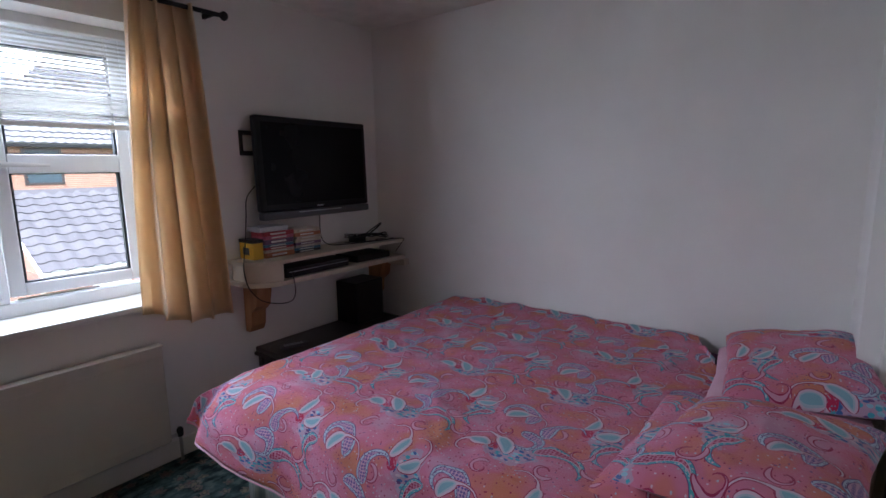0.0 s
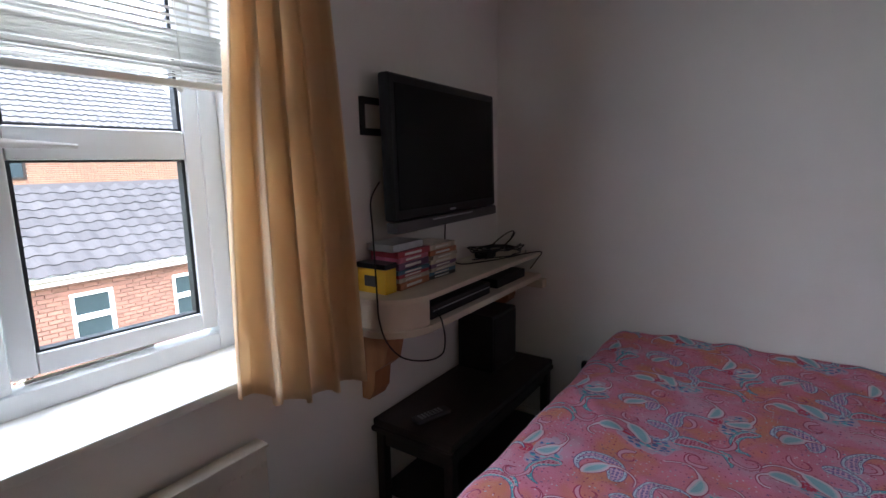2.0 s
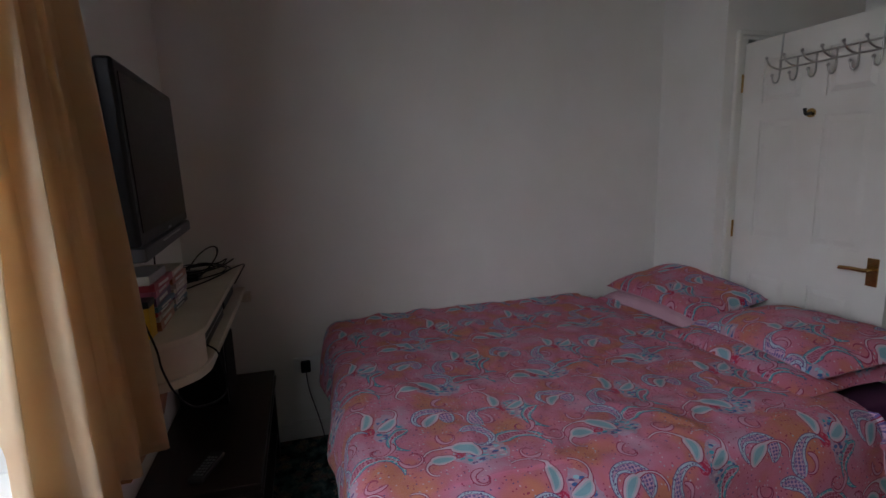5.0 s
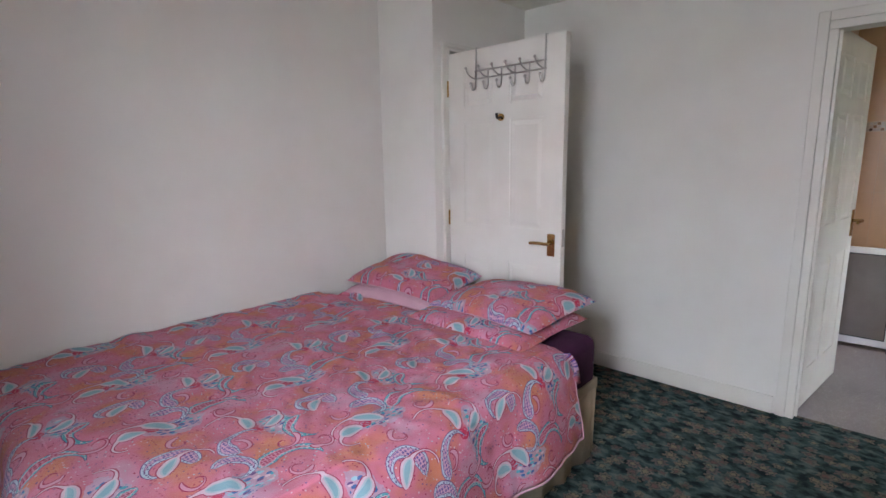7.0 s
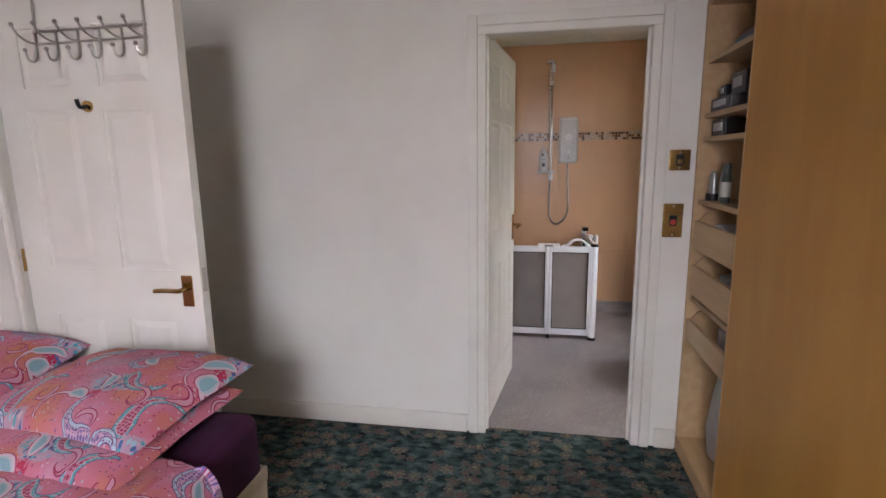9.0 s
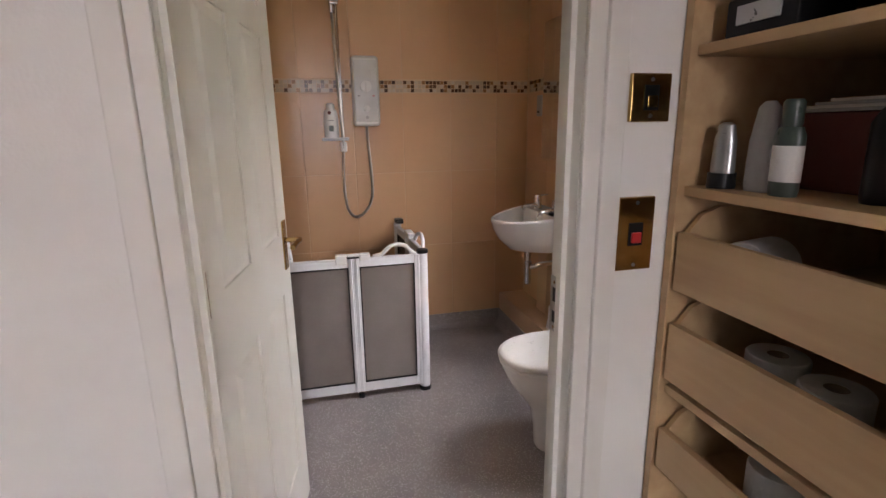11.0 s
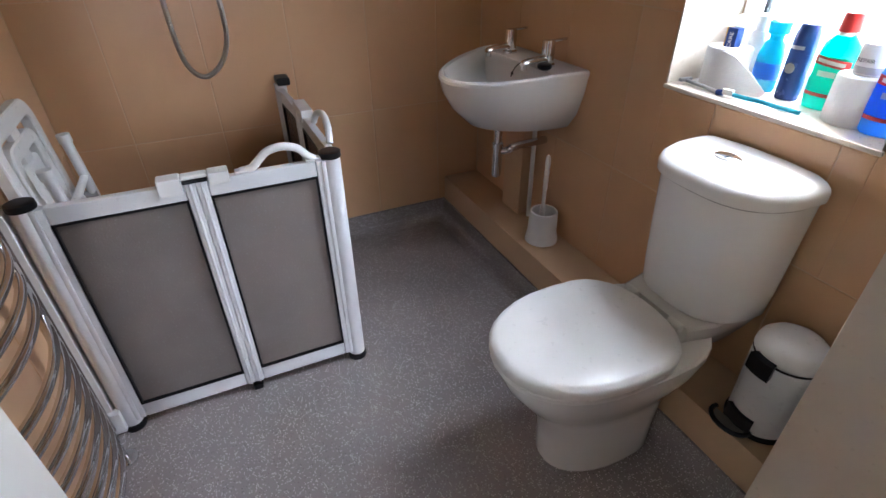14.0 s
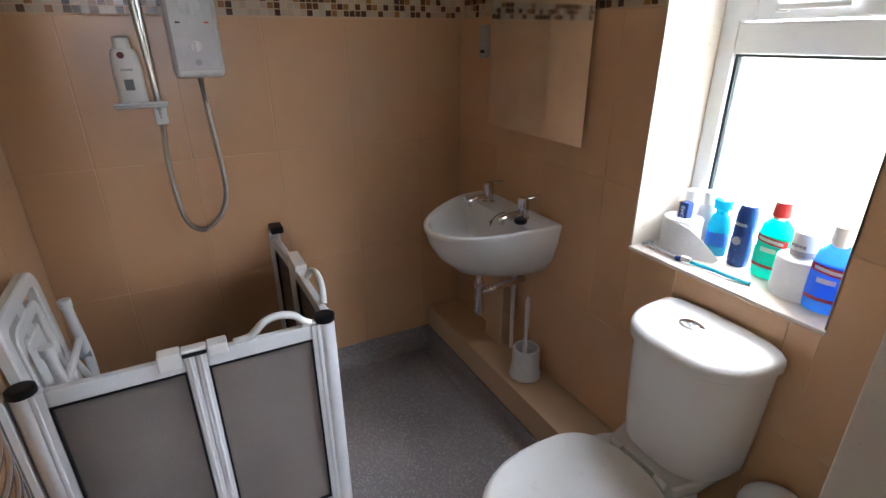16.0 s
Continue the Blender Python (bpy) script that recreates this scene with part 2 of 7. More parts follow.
def floral_carpet(name):
    """Dark green pile carpet with small beige and rose flowers."""
    m = bpy.data.materials.new(name)
    k = Nodes(m)
    tc = k.nt.nodes.new("ShaderNodeTexCoord")
    o = tc.outputs["Object"]
    ow = k.vec("ADD", o, k.vec("MULTIPLY", k.vec("SUBTRACT", k.noise(o, 40.0, 2.0)[1], (0.5, 0.5, 0.5)), (0.03, 0.03, 0.0)))
    col = k.ramp(k.noise(k.vec("MULTIPLY", ow, (1.0, 0.55, 1.0)), 26.0, 4.0)[0], [(0.36, (0.016, 0.024, 0.027)), (0.46, (0.034, 0.057, 0.056)), (0.55, (0.062, 0.098, 0.094)), (0.68, (0.125, 0.16, 0.148))])
    for scale, off, petal in ((11.0, (0.0, 0.0, 0.0), 7.0), (15.0, (0.33, 0.71, 0.0), 5.0)):
        v = k.cells(k.vec("ADD", ow, off), scale, 0.8)
        rnd = k.split(v[1])
        d = k.vec("SUBTRACT", k.vec("MULTIPLY", k.vec("ADD", ow, off), (scale, scale, 0.0)), k.vec("MULTIPLY", v[2], (scale, scale, 0.0)))
        x, y, _ = k.split(d)
        ang = k.math("ARCTAN2", y, x)
        r = k.math("DIVIDE", k.vec("LENGTH", d), k.math("MULTIPLY_ADD", k.math("SINE", k.math("MULTIPLY", ang, petal)), 0.07, 0.34))
        keep = k.math("MULTIPLY", k.math("GREATER_THAN", rnd[0], 0.5), k.math("MULTIPLY_ADD", rnd[2], 0.5, 0.4))
        petals = k.ramp(rnd[1], [(0.0, (0.20, 0.16, 0.125)), (0.35, (0.19, 0.14, 0.125)), (0.6, (0.15, 0.17, 0.14)), (0.8, (0.23, 0.19, 0.16))], True)
        col = k.mix(k.math("MULTIPLY", k.below(r, 1.0), keep), col, petals)
        col = k.mix(k.math("MULTIPLY", k.below(r, 0.62), keep), col, (0.03, 0.05, 0.045))
        col = k.mix(k.math("MULTIPLY", k.below(r, 0.44), keep), col, k.ramp(rnd[2], [(0.0, (0.22, 0.12, 0.105)), (0.5, (0.27, 0.22, 0.15))], True))
    k.put(k.p.inputs["Base Color"], col)
    k.p.inputs["Roughness"].default_value = 1.0
    k.p.inputs["Specular IOR Level"].default_value = 0.1
    k.bump(k.noise(o, 420.0, 3.0)[0], 0.8, 0.006)
    return m


def safety_vinyl(name):
    """Grey-mauve non-slip vinyl with pale flecks."""
    m = bpy.data.materials.new(name)
    k = Nodes(m)
    o = k.nt.nodes.new("ShaderNodeTexCoord").outputs["Object"]
    base = k.ramp(k.noise(o, 3.0, 6.0)[0], [(0.35, (0.235, 0.21, 0.205)), (0.65, (0.31, 0.275, 0.27))])
    v = k.nt.nodes.new("ShaderNodeTexVoronoi")
    v.inputs["Scale"].default_value = 190.0
    k.nt.links.new(o, v.inputs["Vector"])
    rnd = k.split(v.outputs[1])
    fleck = k.math("MULTIPLY", k.below(v.outputs[0], 0.33), k.math("GREATER_THAN", rnd[0], 0.56))
    col = k.mix(k.math("MULTIPLY", fleck, 0.85), base, (0.72, 0.69, 0.68))
    fleck2 = k.math("MULTIPLY", k.below(v.outputs[0], 0.3), k.below(rnd[0], 0.18))
    col = k.mix(k.math("MULTIPLY", fleck2, 0.6), col, (0.07, 0.06, 0.06))
    k.put(k.p.inputs["Base Color"], col)
    k.put(k.p.inputs["Roughness"], k.math("MULTIPLY_ADD", k.noise(o, 14.0, 4.0)[0], 0.2, 0.34))
    k.bump(k.noise(o, 260.0, 2.0)[0], 0.35, 0.002)
    return m


def random_tone(name, a, b, rough=0.5, bump=0.1, island=False, speck=0.0):
    """A fired or cut piece whose tone differs from one to the next."""
    m = bpy.data.materials.new(name)
    k = Nodes(m)
    if island:
        f = k.nt.nodes.new("ShaderNodeNewGeometry").outputs["Random Per Island"]
    else:
        f = k.nt.nodes.new("ShaderNodeObjectInfo").outputs["Random"]
    o = k.nt.nodes.new("ShaderNodeTexCoord").outputs["Object"]
    g = k.noise(o, 9.0, 7.0)[0]
    stops = b if isinstance(b, list) else [(0.0, a), (1.0, b)]
    col = k.ramp(f, stops, isinstance(b, list))
    col = k.mix(k.math("MULTIPLY", k.math("GREATER_THAN", k.noise(o, 60.0, 4.0)[0], 0.60), speck), col, (0.10, 0.06, 0.05))
    col = k.mix(k.math("MULTIPLY", g, 0.22), col, tuple(c * 0.55 for c in a))
    k.put(k.p.inputs["Base Color"], col)
    k.p.inputs["Roughness"].default_value = rough
    k.bump(k.noise(o, 80.0, 4.0)[0], bump, 0.003)
    return m


def pane_glass(name, rough=0.0, tint=(1, 1, 1), alpha=0.0):
    m = bpy.data.materials.new(name)
    m.use_nodes = True
    p = m.node_tree.nodes["Principled BSDF"]
    p.inputs["Base Color"].default_value = (*tint, 1)
    p.inputs["Transmission Weight"].default_value = 1.0
    p.inputs["Roughness"].default_value = rough
    p.inputs["IOR"].default_value = 1.02 if rough == 0 else 1.3
    return m


WALL = mat("wall_paint", (0.83, 0.81, 0.77), 0.75, color2=(0.80, 0.775, 0.73), scale=1.6, bump=0.12, bump_scale=160, dirt=0.25)
CEIL = mat("ceiling_paint", (0.80, 0.77, 0.69), 0.9, bump=0.15, bump_scale=90)
GLOSS = mat("white_gloss_paint", (0.80, 0.78, 0.73), 0.45, color2=(0.75, 0.72, 0.66), scale=3.0, bump=0.04, bump_scale=40, dirt=0.25)
UPVC = mat("white_plastic_frame", (0.80, 0.82, 0.83), 0.35, color2=(0.785, 0.805, 0.815), scale=1.5, bump=0.0, bump_scale=2)
SILLP = mat("sill_paint", (0.82, 0.82, 0.78), 0.4, color2=(0.74, 0.73, 0.68), scale=4, bump=0.05, dirt=0.3)
GASKET = mat("black_gasket", (0.02, 0.025, 0.03), 0.6)
GLASS = pane_glass("clear_glass")
FROST = pane_glass("frosted_glass", 0.6)
CARPET = floral_carpet("green_floral_carpet")
VINYL = safety_vinyl("grey_vinyl")
PRINT = paisley_fabric("paisley_print")
PINK = mat("pale_pink_cotton", (0.66, 0.42, 0.50), 0.95, color2=(0.60, 0.35, 0.43), bump=0.3, bump_scale=300)
PURPLE = mat("purple_sheet", (0.075, 0.012, 0.06), 0.9, color2=(0.05, 0.008, 0.042), scale=5, bump=0.3, bump_scale=300)
CREAM_CLOTH = mat("cream_valance", (0.55, 0.46, 0.34), 0.95, color2=(0.42, 0.35, 0.26), scale=6, bump=0.4, bump_scale=250)
BLUE_CLOTH = mat("pale_blue_stripe_cloth", (0.42, 0.46, 0.44), 0.95, color2=(0.24, 0.33, 0.34), scale=14, stretch=(6, 6, 0.3), bump=0.3, bump_scale=250)
CURTAIN = lit_through(mat("gold_curtain", (0.80, 0.65, 0.45), 0.5, color2=(0.76, 0.56, 0.37), scale=16, detail=3, stretch=(1, 1, 0.8), bump=0.3, bump_scale=30), 0.5, (0.84, 0.67, 0.46))
SLAT = mat("blind_slat", (0.66, 0.65, 0.61), 0.4, bump=0.02)
CORD = mat("white_cord", (0.75, 0.74, 0.7), 0.8)
BLACK = mat("black_plastic", (0.008, 0.008, 0.009), 0.35, bump=0.03, spec=0.25)
SCREEN = mat("dark_screen", (0.004, 0.004, 0.005), 0.22, bump=0.0, spec=0.12)
TVGREY = mat("gunmetal_trim", (0.09, 0.09, 0.097), 0.38, metal=0.5)
IRON = mat("black_steel", (0.02, 0.02, 0.02), 0.5, metal=0.5)
SHELFP = mat("cream_shelf_paint", (0.62, 0.55, 0.43), 0.5, color2=(0.55, 0.47, 0.36), scale=5, bump=0.08, dirt=0.3)
PINE = mat("orange_pine", (0.40, 0.185, 0.075), 0.5, color2=(0.30, 0.12, 0.045), scale=5, stretch=(4, 4, 0.5), bump=0.15)
DARKWOOD = mat("dark_stained_wood", (0.022, 0.013, 0.010), 0.38, color2=(0.012, 0.007, 0.006), scale=5, stretch=(5, 0.5, 5), bump=0.15)
BEECH = mat("beech_veneer", (0.50, 0.255, 0.058), 0.42, color2=(0.45, 0.22, 0.048), spec=0.3, scale=4.0, detail=10, stretch=(3, 3, 0.5), bump=0.06, bump_scale=90)
BEECH_IN = mat("beech_board", (0.55, 0.37, 0.20), 0.5, color2=(0.48, 0.31, 0.16), scale=5, detail=8, stretch=(0.5, 5, 5), bump=0.06)
RAD = mat("cream_radiator_enamel", (0.60, 0.55, 0.46), 0.38, color2=(0.55, 0.50, 0.42), scale=3, bump=0.02, dirt=0.2)
BRASS = mat("polished_brass", (0.52, 0.34, 0.13), 0.22, metal=1.0, color2=(0.40, 0.25, 0.09), scale=20, bump=0.03)
CHROME = mat("chrome", (0.72, 0.72, 0.73), 0.12, metal=1.0, bump=0.0)
STEEL = mat("brushed_steel", (0.52, 0.50, 0.47), 0.32, metal=1.0, bump=0.05)
CERAMIC = mat("white_ceramic", (0.80, 0.80, 0.79), 0.10, color2=(0.78, 0.78, 0.77), bump=0.0, coat=0.3)
WHITEP = mat("white_plastic", (0.78, 0.78, 0.77), 0.3, color2=(0.74, 0.74, 0.72), bump=0.0)
GREYP = mat("grey_panel_plastic", (0.40, 0.40, 0.41), 0.35)
ALU = mat("white_coated_aluminium", (0.74, 0.75, 0.76), 0.3, color2=(0.69, 0.70, 0.71), bump=0.02)
OBSCURE = mat("grey_obscure_panel", (0.225, 0.195, 0.175), 0.25, color2=(0.175, 0.15, 0.135), scale=2.5, bump=0.25, bump_scale=220)
TILE = random_tone("beige_wall_tile", (0.69, 0.42, 0.235), (0.65, 0.39, 0.21), 0.30, 0.06)
GROUT = mat("pale_grout", (0.66, 0.47, 0.30), 0.9, bump=0.2, bump_scale=200)
MOSAIC = random_tone("mosaic_tile", (0.45, 0.30, 0.17), [(0.0, (0.55, 0.44, 0.32)), (0.35, (0.10, 0.045, 0.022)), (0.55, (0.30, 0.15, 0.06)), (0.72, (0.62, 0.52, 0.40)), (0.88, (0.06, 0.03, 0.02))], 0.25, 0.03, True)
LEDGE = mat("beige_ledge", (0.60, 0.41, 0.25), 0.4, color2=(0.56, 0.37, 0.22), scale=4, bump=0.05)
SILLTILE = mat("pale_sill_tile", (0.70, 0.63, 0.54), 0.3, color2=(0.65, 0.57, 0.48), scale=4, bump=0.03)
PAPER = lit_through(mat("white_tissue", (0.80, 0.79, 0.77), 0.95, bump=0.4, bump_scale=130), 0.3, (0.8, 0.8, 0.8))
RED = mat("red_plastic", (0.55, 0.03, 0.03), 0.35)
TEAL = lit_through(mat("teal_plastic", (0.04, 0.36, 0.46), 0.25), 0.4, (0.06, 0.52, 0.64))
NAVY = mat("navy_metal_can", (0.025, 0.065, 0.25), 0.25, metal=0.3)
MINT = lit_through(mat("green_liquid", (0.04, 0.46, 0.40), 0.12), 0.6, (0.10, 0.72, 0.62))
AQUA = lit_through(mat("blue_liquid", (0.10, 0.30, 0.66), 0.12), 0.6, (0.18, 0.48, 0.90))
YELLOW = mat("yellow_card", (0.70, 0.42, 0.02), 0.5)
LIME = mat("green_bottle", (0.06, 0.085, 0.07), 0.3)
SILVER = mat("silver_plastic", (0.45, 0.46, 0.47), 0.3, metal=0.7)
MAROON = mat("maroon_box", (0.12, 0.02, 0.015), 0.6)
MIRROR = mat("mirror_silver", (0.88, 0.88, 0.88), 0.02, metal=1.0, bump=0.0)
INK = mat("dark_ink", (0.03, 0.03, 0.035), 0.6)
BRICK = random_tone("red_brick", (0.24, 0.12, 0.088), (0.165, 0.085, 0.064), 0.9, 0.5, speck=0.4)
BRICK_FAR = random_tone("orange_brick", (0.25, 0.14, 0.095), (0.19, 0.10, 0.07), 0.9, 0.4, True, speck=0.3)
MORTAR = mat("mortar", (0.34, 0.29, 0.24), 0.95, bump=0.3)
SLATE = random_tone("grey_roof_tile", (0.064, 0.062, 0.068), (0.040, 0.039, 0.044), 0.85, 0.5, speck=0.25)
GRASS = mat("lawn", (0.11, 0.155, 0.06), 0.95, color2=(0.075, 0.11, 0.045), scale=3.0, detail=10, bump=0.9, bump_scale=90)
PAVING = mat("concrete_paving", (0.46, 0.44, 0.40), 0.9, color2=(0.27, 0.26, 0.23), scale=2.2, bump=0.4, dirt=0.5)
LEAF_GOLD = random_tone("golden_leaf", (0.29, 0.28, 0.12), (0.15, 0.18, 0.08), 0.7, 0.1, True)
LEAF = random_tone("green_leaf", (0.15, 0.20, 0.10), (0.09, 0.135, 0.065), 0.7, 0.1, True)
BARK = mat("bark", (0.10, 0.07, 0.05), 0.95, bump=0.8, bump_scale=40)
FENCEW = mat("weathered_lattice", (0.34, 0.31, 0.27), 0.9, color2=(0.25, 0.22, 0.19), bump=0.3)


# ---- shapes ----
def box(bm, x0, x1, y0, y1, z0, z1, bevel=0.0, seg=2):
    """A box, with rounded edges where bevel is given, added to bm."""
    v = [bm.verts.new((x, y, z)) for z in (z0, z1) for x, y in ((x0, y0), (x1, y0), (x1, y1), (x0, y1))]
    f = [bm.faces.new([v[i] for i in q]) for q in ((3, 2, 1, 0), (4, 5, 6, 7), (0, 1, 5, 4), (1, 2, 6, 5), (2, 3, 7, 6), (3, 0, 4, 7))]
    if bevel:
        edges = list({e for q in f for e in q.edges})
        bmesh.ops.bevel(bm, geom=edges, offset=bevel, segments=seg, profile=0.5, affect="EDGES", clamp_overlap=True)
    return bm


def boxes(*rows, bevel=0.0):
    bm = bmesh.new()
    for r in rows:
        box(bm, *r, bevel=bevel)
    return bm


def cube(x0, x1, y0, y1, z0, z1, bevel=0.0, seg=2):
    return box(bmesh.new(), x0, x1, y0, y1, z0, z1, bevel, seg)


def rings(bm, loops, close_start=True, close_end=True, cyclic=True):
    """Skin a run of point loops."""
    rows = [[bm.verts.new(p) for p in loop] for loop in loops]
    n = len(rows[0])
    for a, b in zip(rows, rows[1:]):
        for i in range(n if cyclic else n - 1):
            j = (i + 1) % n
            bm.faces.new((a[i], a[j], b[j], b[i]))
    if close_start:
        bm.faces.new(list(reversed(rows[0])))
    if close_end:
        bm.faces.new(rows[-1])
    return bm


def lathe(profile, seg=28, at=(0, 0, 0), sx=1.0, sy=1.0, bm=None):
    """Turn (radius, height) pairs round the z axis."""
    bm = bm or bmesh.new()
    loops = [[(at[0] + sx * r * math.cos(2 * math.pi * i / seg), at[1] + sy * r * math.sin(2 * math.pi * i / seg), at[2] + z) for i in range(seg)] for r, z in profile]
    return rings(bm, loops)


def tube(points, r, seg=10, bm=None, closed=False):
    """A round bar along points."""
    bm = bm or bmesh.new()
    pts = [Vector(p) for p in points]
    loops, up = [], None
    n = len(pts)
    for i, p in enumerate(pts):
        a, b = (pts[i - 1], pts[(i + 1) % n]) if closed else (pts[max(i - 1, 0)], pts[min(i + 1, n - 1)])
        t = (b - a).normalized()
        if up is None:
            up = t.orthogonal().normalized()
        up = (up - t * up.dot(t)).normalized()
        s = t.cross(up)
        loops.append([p + r * (math.cos(2 * math.pi * k / seg) * up + math.sin(2 * math.pi * k / seg) * s) for k in range(seg)])
    if closed:
        loops.append(loops[0])
    return rings(bm, loops, not closed, not closed)


def curve_points(ctrl, n=10):
    """A smooth run through control points."""
    c = [Vector(p) for p in ctrl]
    out = []
    for i in range(len(c) - 1):
        p0, p1, p2, p3 = c[max(i - 1, 0)], c[i], c[i + 1], c[min(i + 2, len(c) - 1)]
        for k in range(n):
            t = k / n
            out.append(0.5 * (2 * p1 + (p2 - p0) * t + (2 * p0 - 5 * p1 + 4 * p2 - p3) * t * t + (3 * p1 - p0 - 3 * p2 + p3) * t ** 3))
    return out + [c[-1]]


def extrude_outline(pts, z0, z1, bevel=0.0, bm=None):
    """A prism over a flat outline."""
    bm = bm or bmesh.new()
    b = [bm.verts.new((x, y, z0)) for x, y in pts]
    t = [bm.verts.new((x, y, z1)) for x, y in pts]
    n = len(pts)
    faces = [bm.faces.new(list(reversed(b))), bm.faces.new(t)] + [bm.faces.new((b[i], b[(i + 1) % n], t[(i + 1) % n], t[i])) for i in range(n)]
    if bevel:
        edges = [e for f in faces[:2] for e in f.edges]
        bmesh.ops.bevel(bm, geom=edges, offset=bevel, segments=3, profile=0.5, affect="EDGES")
    return bm


def firm_faces(me):
    """Let large faces keep their own normals, so that only the rounded edges look round."""
    nrm = [p.normal.copy() for p in me.polygons]
    area = [p.area for p in me.polygons]
    at = {}
    for p in me.polygons:
        for v in p.vertices:
            at.setdefault(v, []).append(p.index)
    out = []
    for p in me.polygons:
        for v in p.vertices:
            n = sum((nrm[q] * area[q] for q in at[v] if nrm[q].dot(nrm[p.index]) > 0.78), Vector())
            out.append(n.normalized() if n.length > 1e-12 else nrm[p.index])
    me.normals_split_custom_set(out)


def mesh_of(name, bm, material, smooth=False):
    bmesh.ops.recalc_face_normals(bm, faces=bm.faces[:])
    me = bpy.data.meshes.new(name)
    bm.to_mesh(me)
    bm.free()
    me.materials.append(material)
    if smooth:
        me.shade_smooth()
        me.set_sharp_from_angle(angle=radians(38))
        if len(me.loops) < 2500:
            firm_faces(me)
    return me


def solid(name, bm, material, label="", category="", kind="", group="", smooth=False):
    """A top-level thing or piece of the setting that is one mesh."""
    return tagged(new(name, mesh_of(name, bm, material, smooth)), label, category, group, kind)


def thing(name, at, label, category, group="", m=None, kind=""):
    """An Empty at a thing's base, to carry its parts."""
    e = new(name)
    e.empty_display_size = 0.05
    e.matrix_basis = m if m is not None else Matrix.Translation(at)
    return tagged(e, label, category, group, kind)


def part(name, bm, material, parent, label="", smooth=True, local=False):
    """One mesh under a thing or a part; its points are in the world, or in the thing's own space where local."""
    ob = new(name, mesh_of(name, bm, material, smooth))
    ob.parent = parent
    if not local:
        m = parent.matrix_basis if parent.parent is None else parent.parent.matrix_basis
        if parent.parent is None:
            ob.matrix_parent_inverse = m.inverted()
    if label:
        ob["label"] = label
    return ob


def piece(name, me, parent, at, rz=0.0, scale=(1, 1, 1)):
    ob = new(name, me)
    ob.parent = parent
    ob.matrix_basis = Matrix.LocRotScale(at, Euler((0, 0, rz)), scale)
    return ob


# ---- bedroom shell ----
W, N, E, S, H = -1.70, 2.85, 1.93, -0.92, 2.40
BE, BS, BN = 4.20, -0.948, 0.725
solid("floor_bedroom", cube(W - 0.25, E + 0.05, S - 0.1, N + 0.1, -0.2, 0.0), CARPET, "dark green carpet with small beige flowers", "carpet", "structure")
solid("ceiling_bedroom", cube(W - 0.3, E + 0.1, S - 0.1, N + 0.1, H, H + 0.15), CEIL, "plain cream painted ceiling", "ceiling", "structure")
# window wall: opening y 0.17 to 1.41, z 0.84 to 2.13
WY0, WY1, WZ0, WZ1, WX = 0.17, 1.41, 0.84, 2.13, -2.04
solid("wall_west", boxes((WX, W, S - 0.1, WY0, 0, H), (WX, W, WY1, N + 0.1, 0, H), (WX, W, WY0, WY1, 0, WZ0 - 0.03), (WX, W, WY0, WY1, WZ1, H)), WALL, "off-white painted bedroom wall with a window", "wall", "structure")
solid("wall_north", cube(W, 1.0, N, N + 0.1, 0, H), WALL, "plain off-white painted bedroom wall", "wall", "structure")
solid("wall_return", cube(1.0, 1.06, 2.39, N + 0.1, 0, H), WALL, "short off-white wall beside the bed head", "wall", "structure")
solid("wall_entry", boxes((1.06, 1.10, 2.39, 2.49, 0, H), (1.88, E, 2.39, 2.49, 0, H), (1.10, 1.88, 2.39, 2.49, 2.03, H)), WALL, "off-white wall over the bedroom door", "wall", "structure")
solid("wall_landing", boxes((1.06, E, N + 0.9, N + 1.0, 0, H), (1.0, 1.06, N + 0.1, N + 1.0, 0, H), (E, E + 0.06, N + 0.1, N + 1.0, 0, H)), WALL, "plain landing wall", "wall", "structure")
solid("floor_landing", cube(1.06, E, N + 0.1, N + 1.0, -0.2, 0.0), CARPET, "dark green carpet on the landing", "carpet", "structure")
solid("ceiling_landing", cube(1.0, E + 0.06, N + 0.1, N + 1.0, H, H + 0.1), CEIL, "plain ceiling", "ceiling", "structure")
# wall to the bathroom: opening y -0.09 to 0.655, z to 1.985
OY0, OY1, OZ = -0.105, 0.67, 2.0
solid("wall_east", boxes((E, E + 0.1, OY1, N + 0.1, 0, H), (E, E + 0.1, S - 0.1, OY0, 0, H), (E, E + 0.1, OY0, OY1, OZ, H)), WALL, "off-white painted wall with a doorway", "wall", "structure")
solid("wall_south", cube(W, E, S - 0.1, S, 0, H), WALL, "plain off-white wall behind the wardrobe", "wall", "structure")


def skirting(name, x0, x1, y0, y1, h=0.1):
    return solid(name, cube(x0, x1, y0, y1, 0.0, h, 0.006), GLOSS, "white painted skirting board", "skirting", "structure", smooth=True)


skirting("baseboard_east", E - 0.018, E - 0.001, 0.74, 2.385)
skirting("baseboard_east_short", E - 0.018, E - 0.001, -0.285, -0.19)
skirting("baseboard_west", W + 0.001, W + 0.018, -0.2, N - 0.02)
skirting("baseboard_north", W + 0.02, 0.99, N - 0.018, N - 0.001)


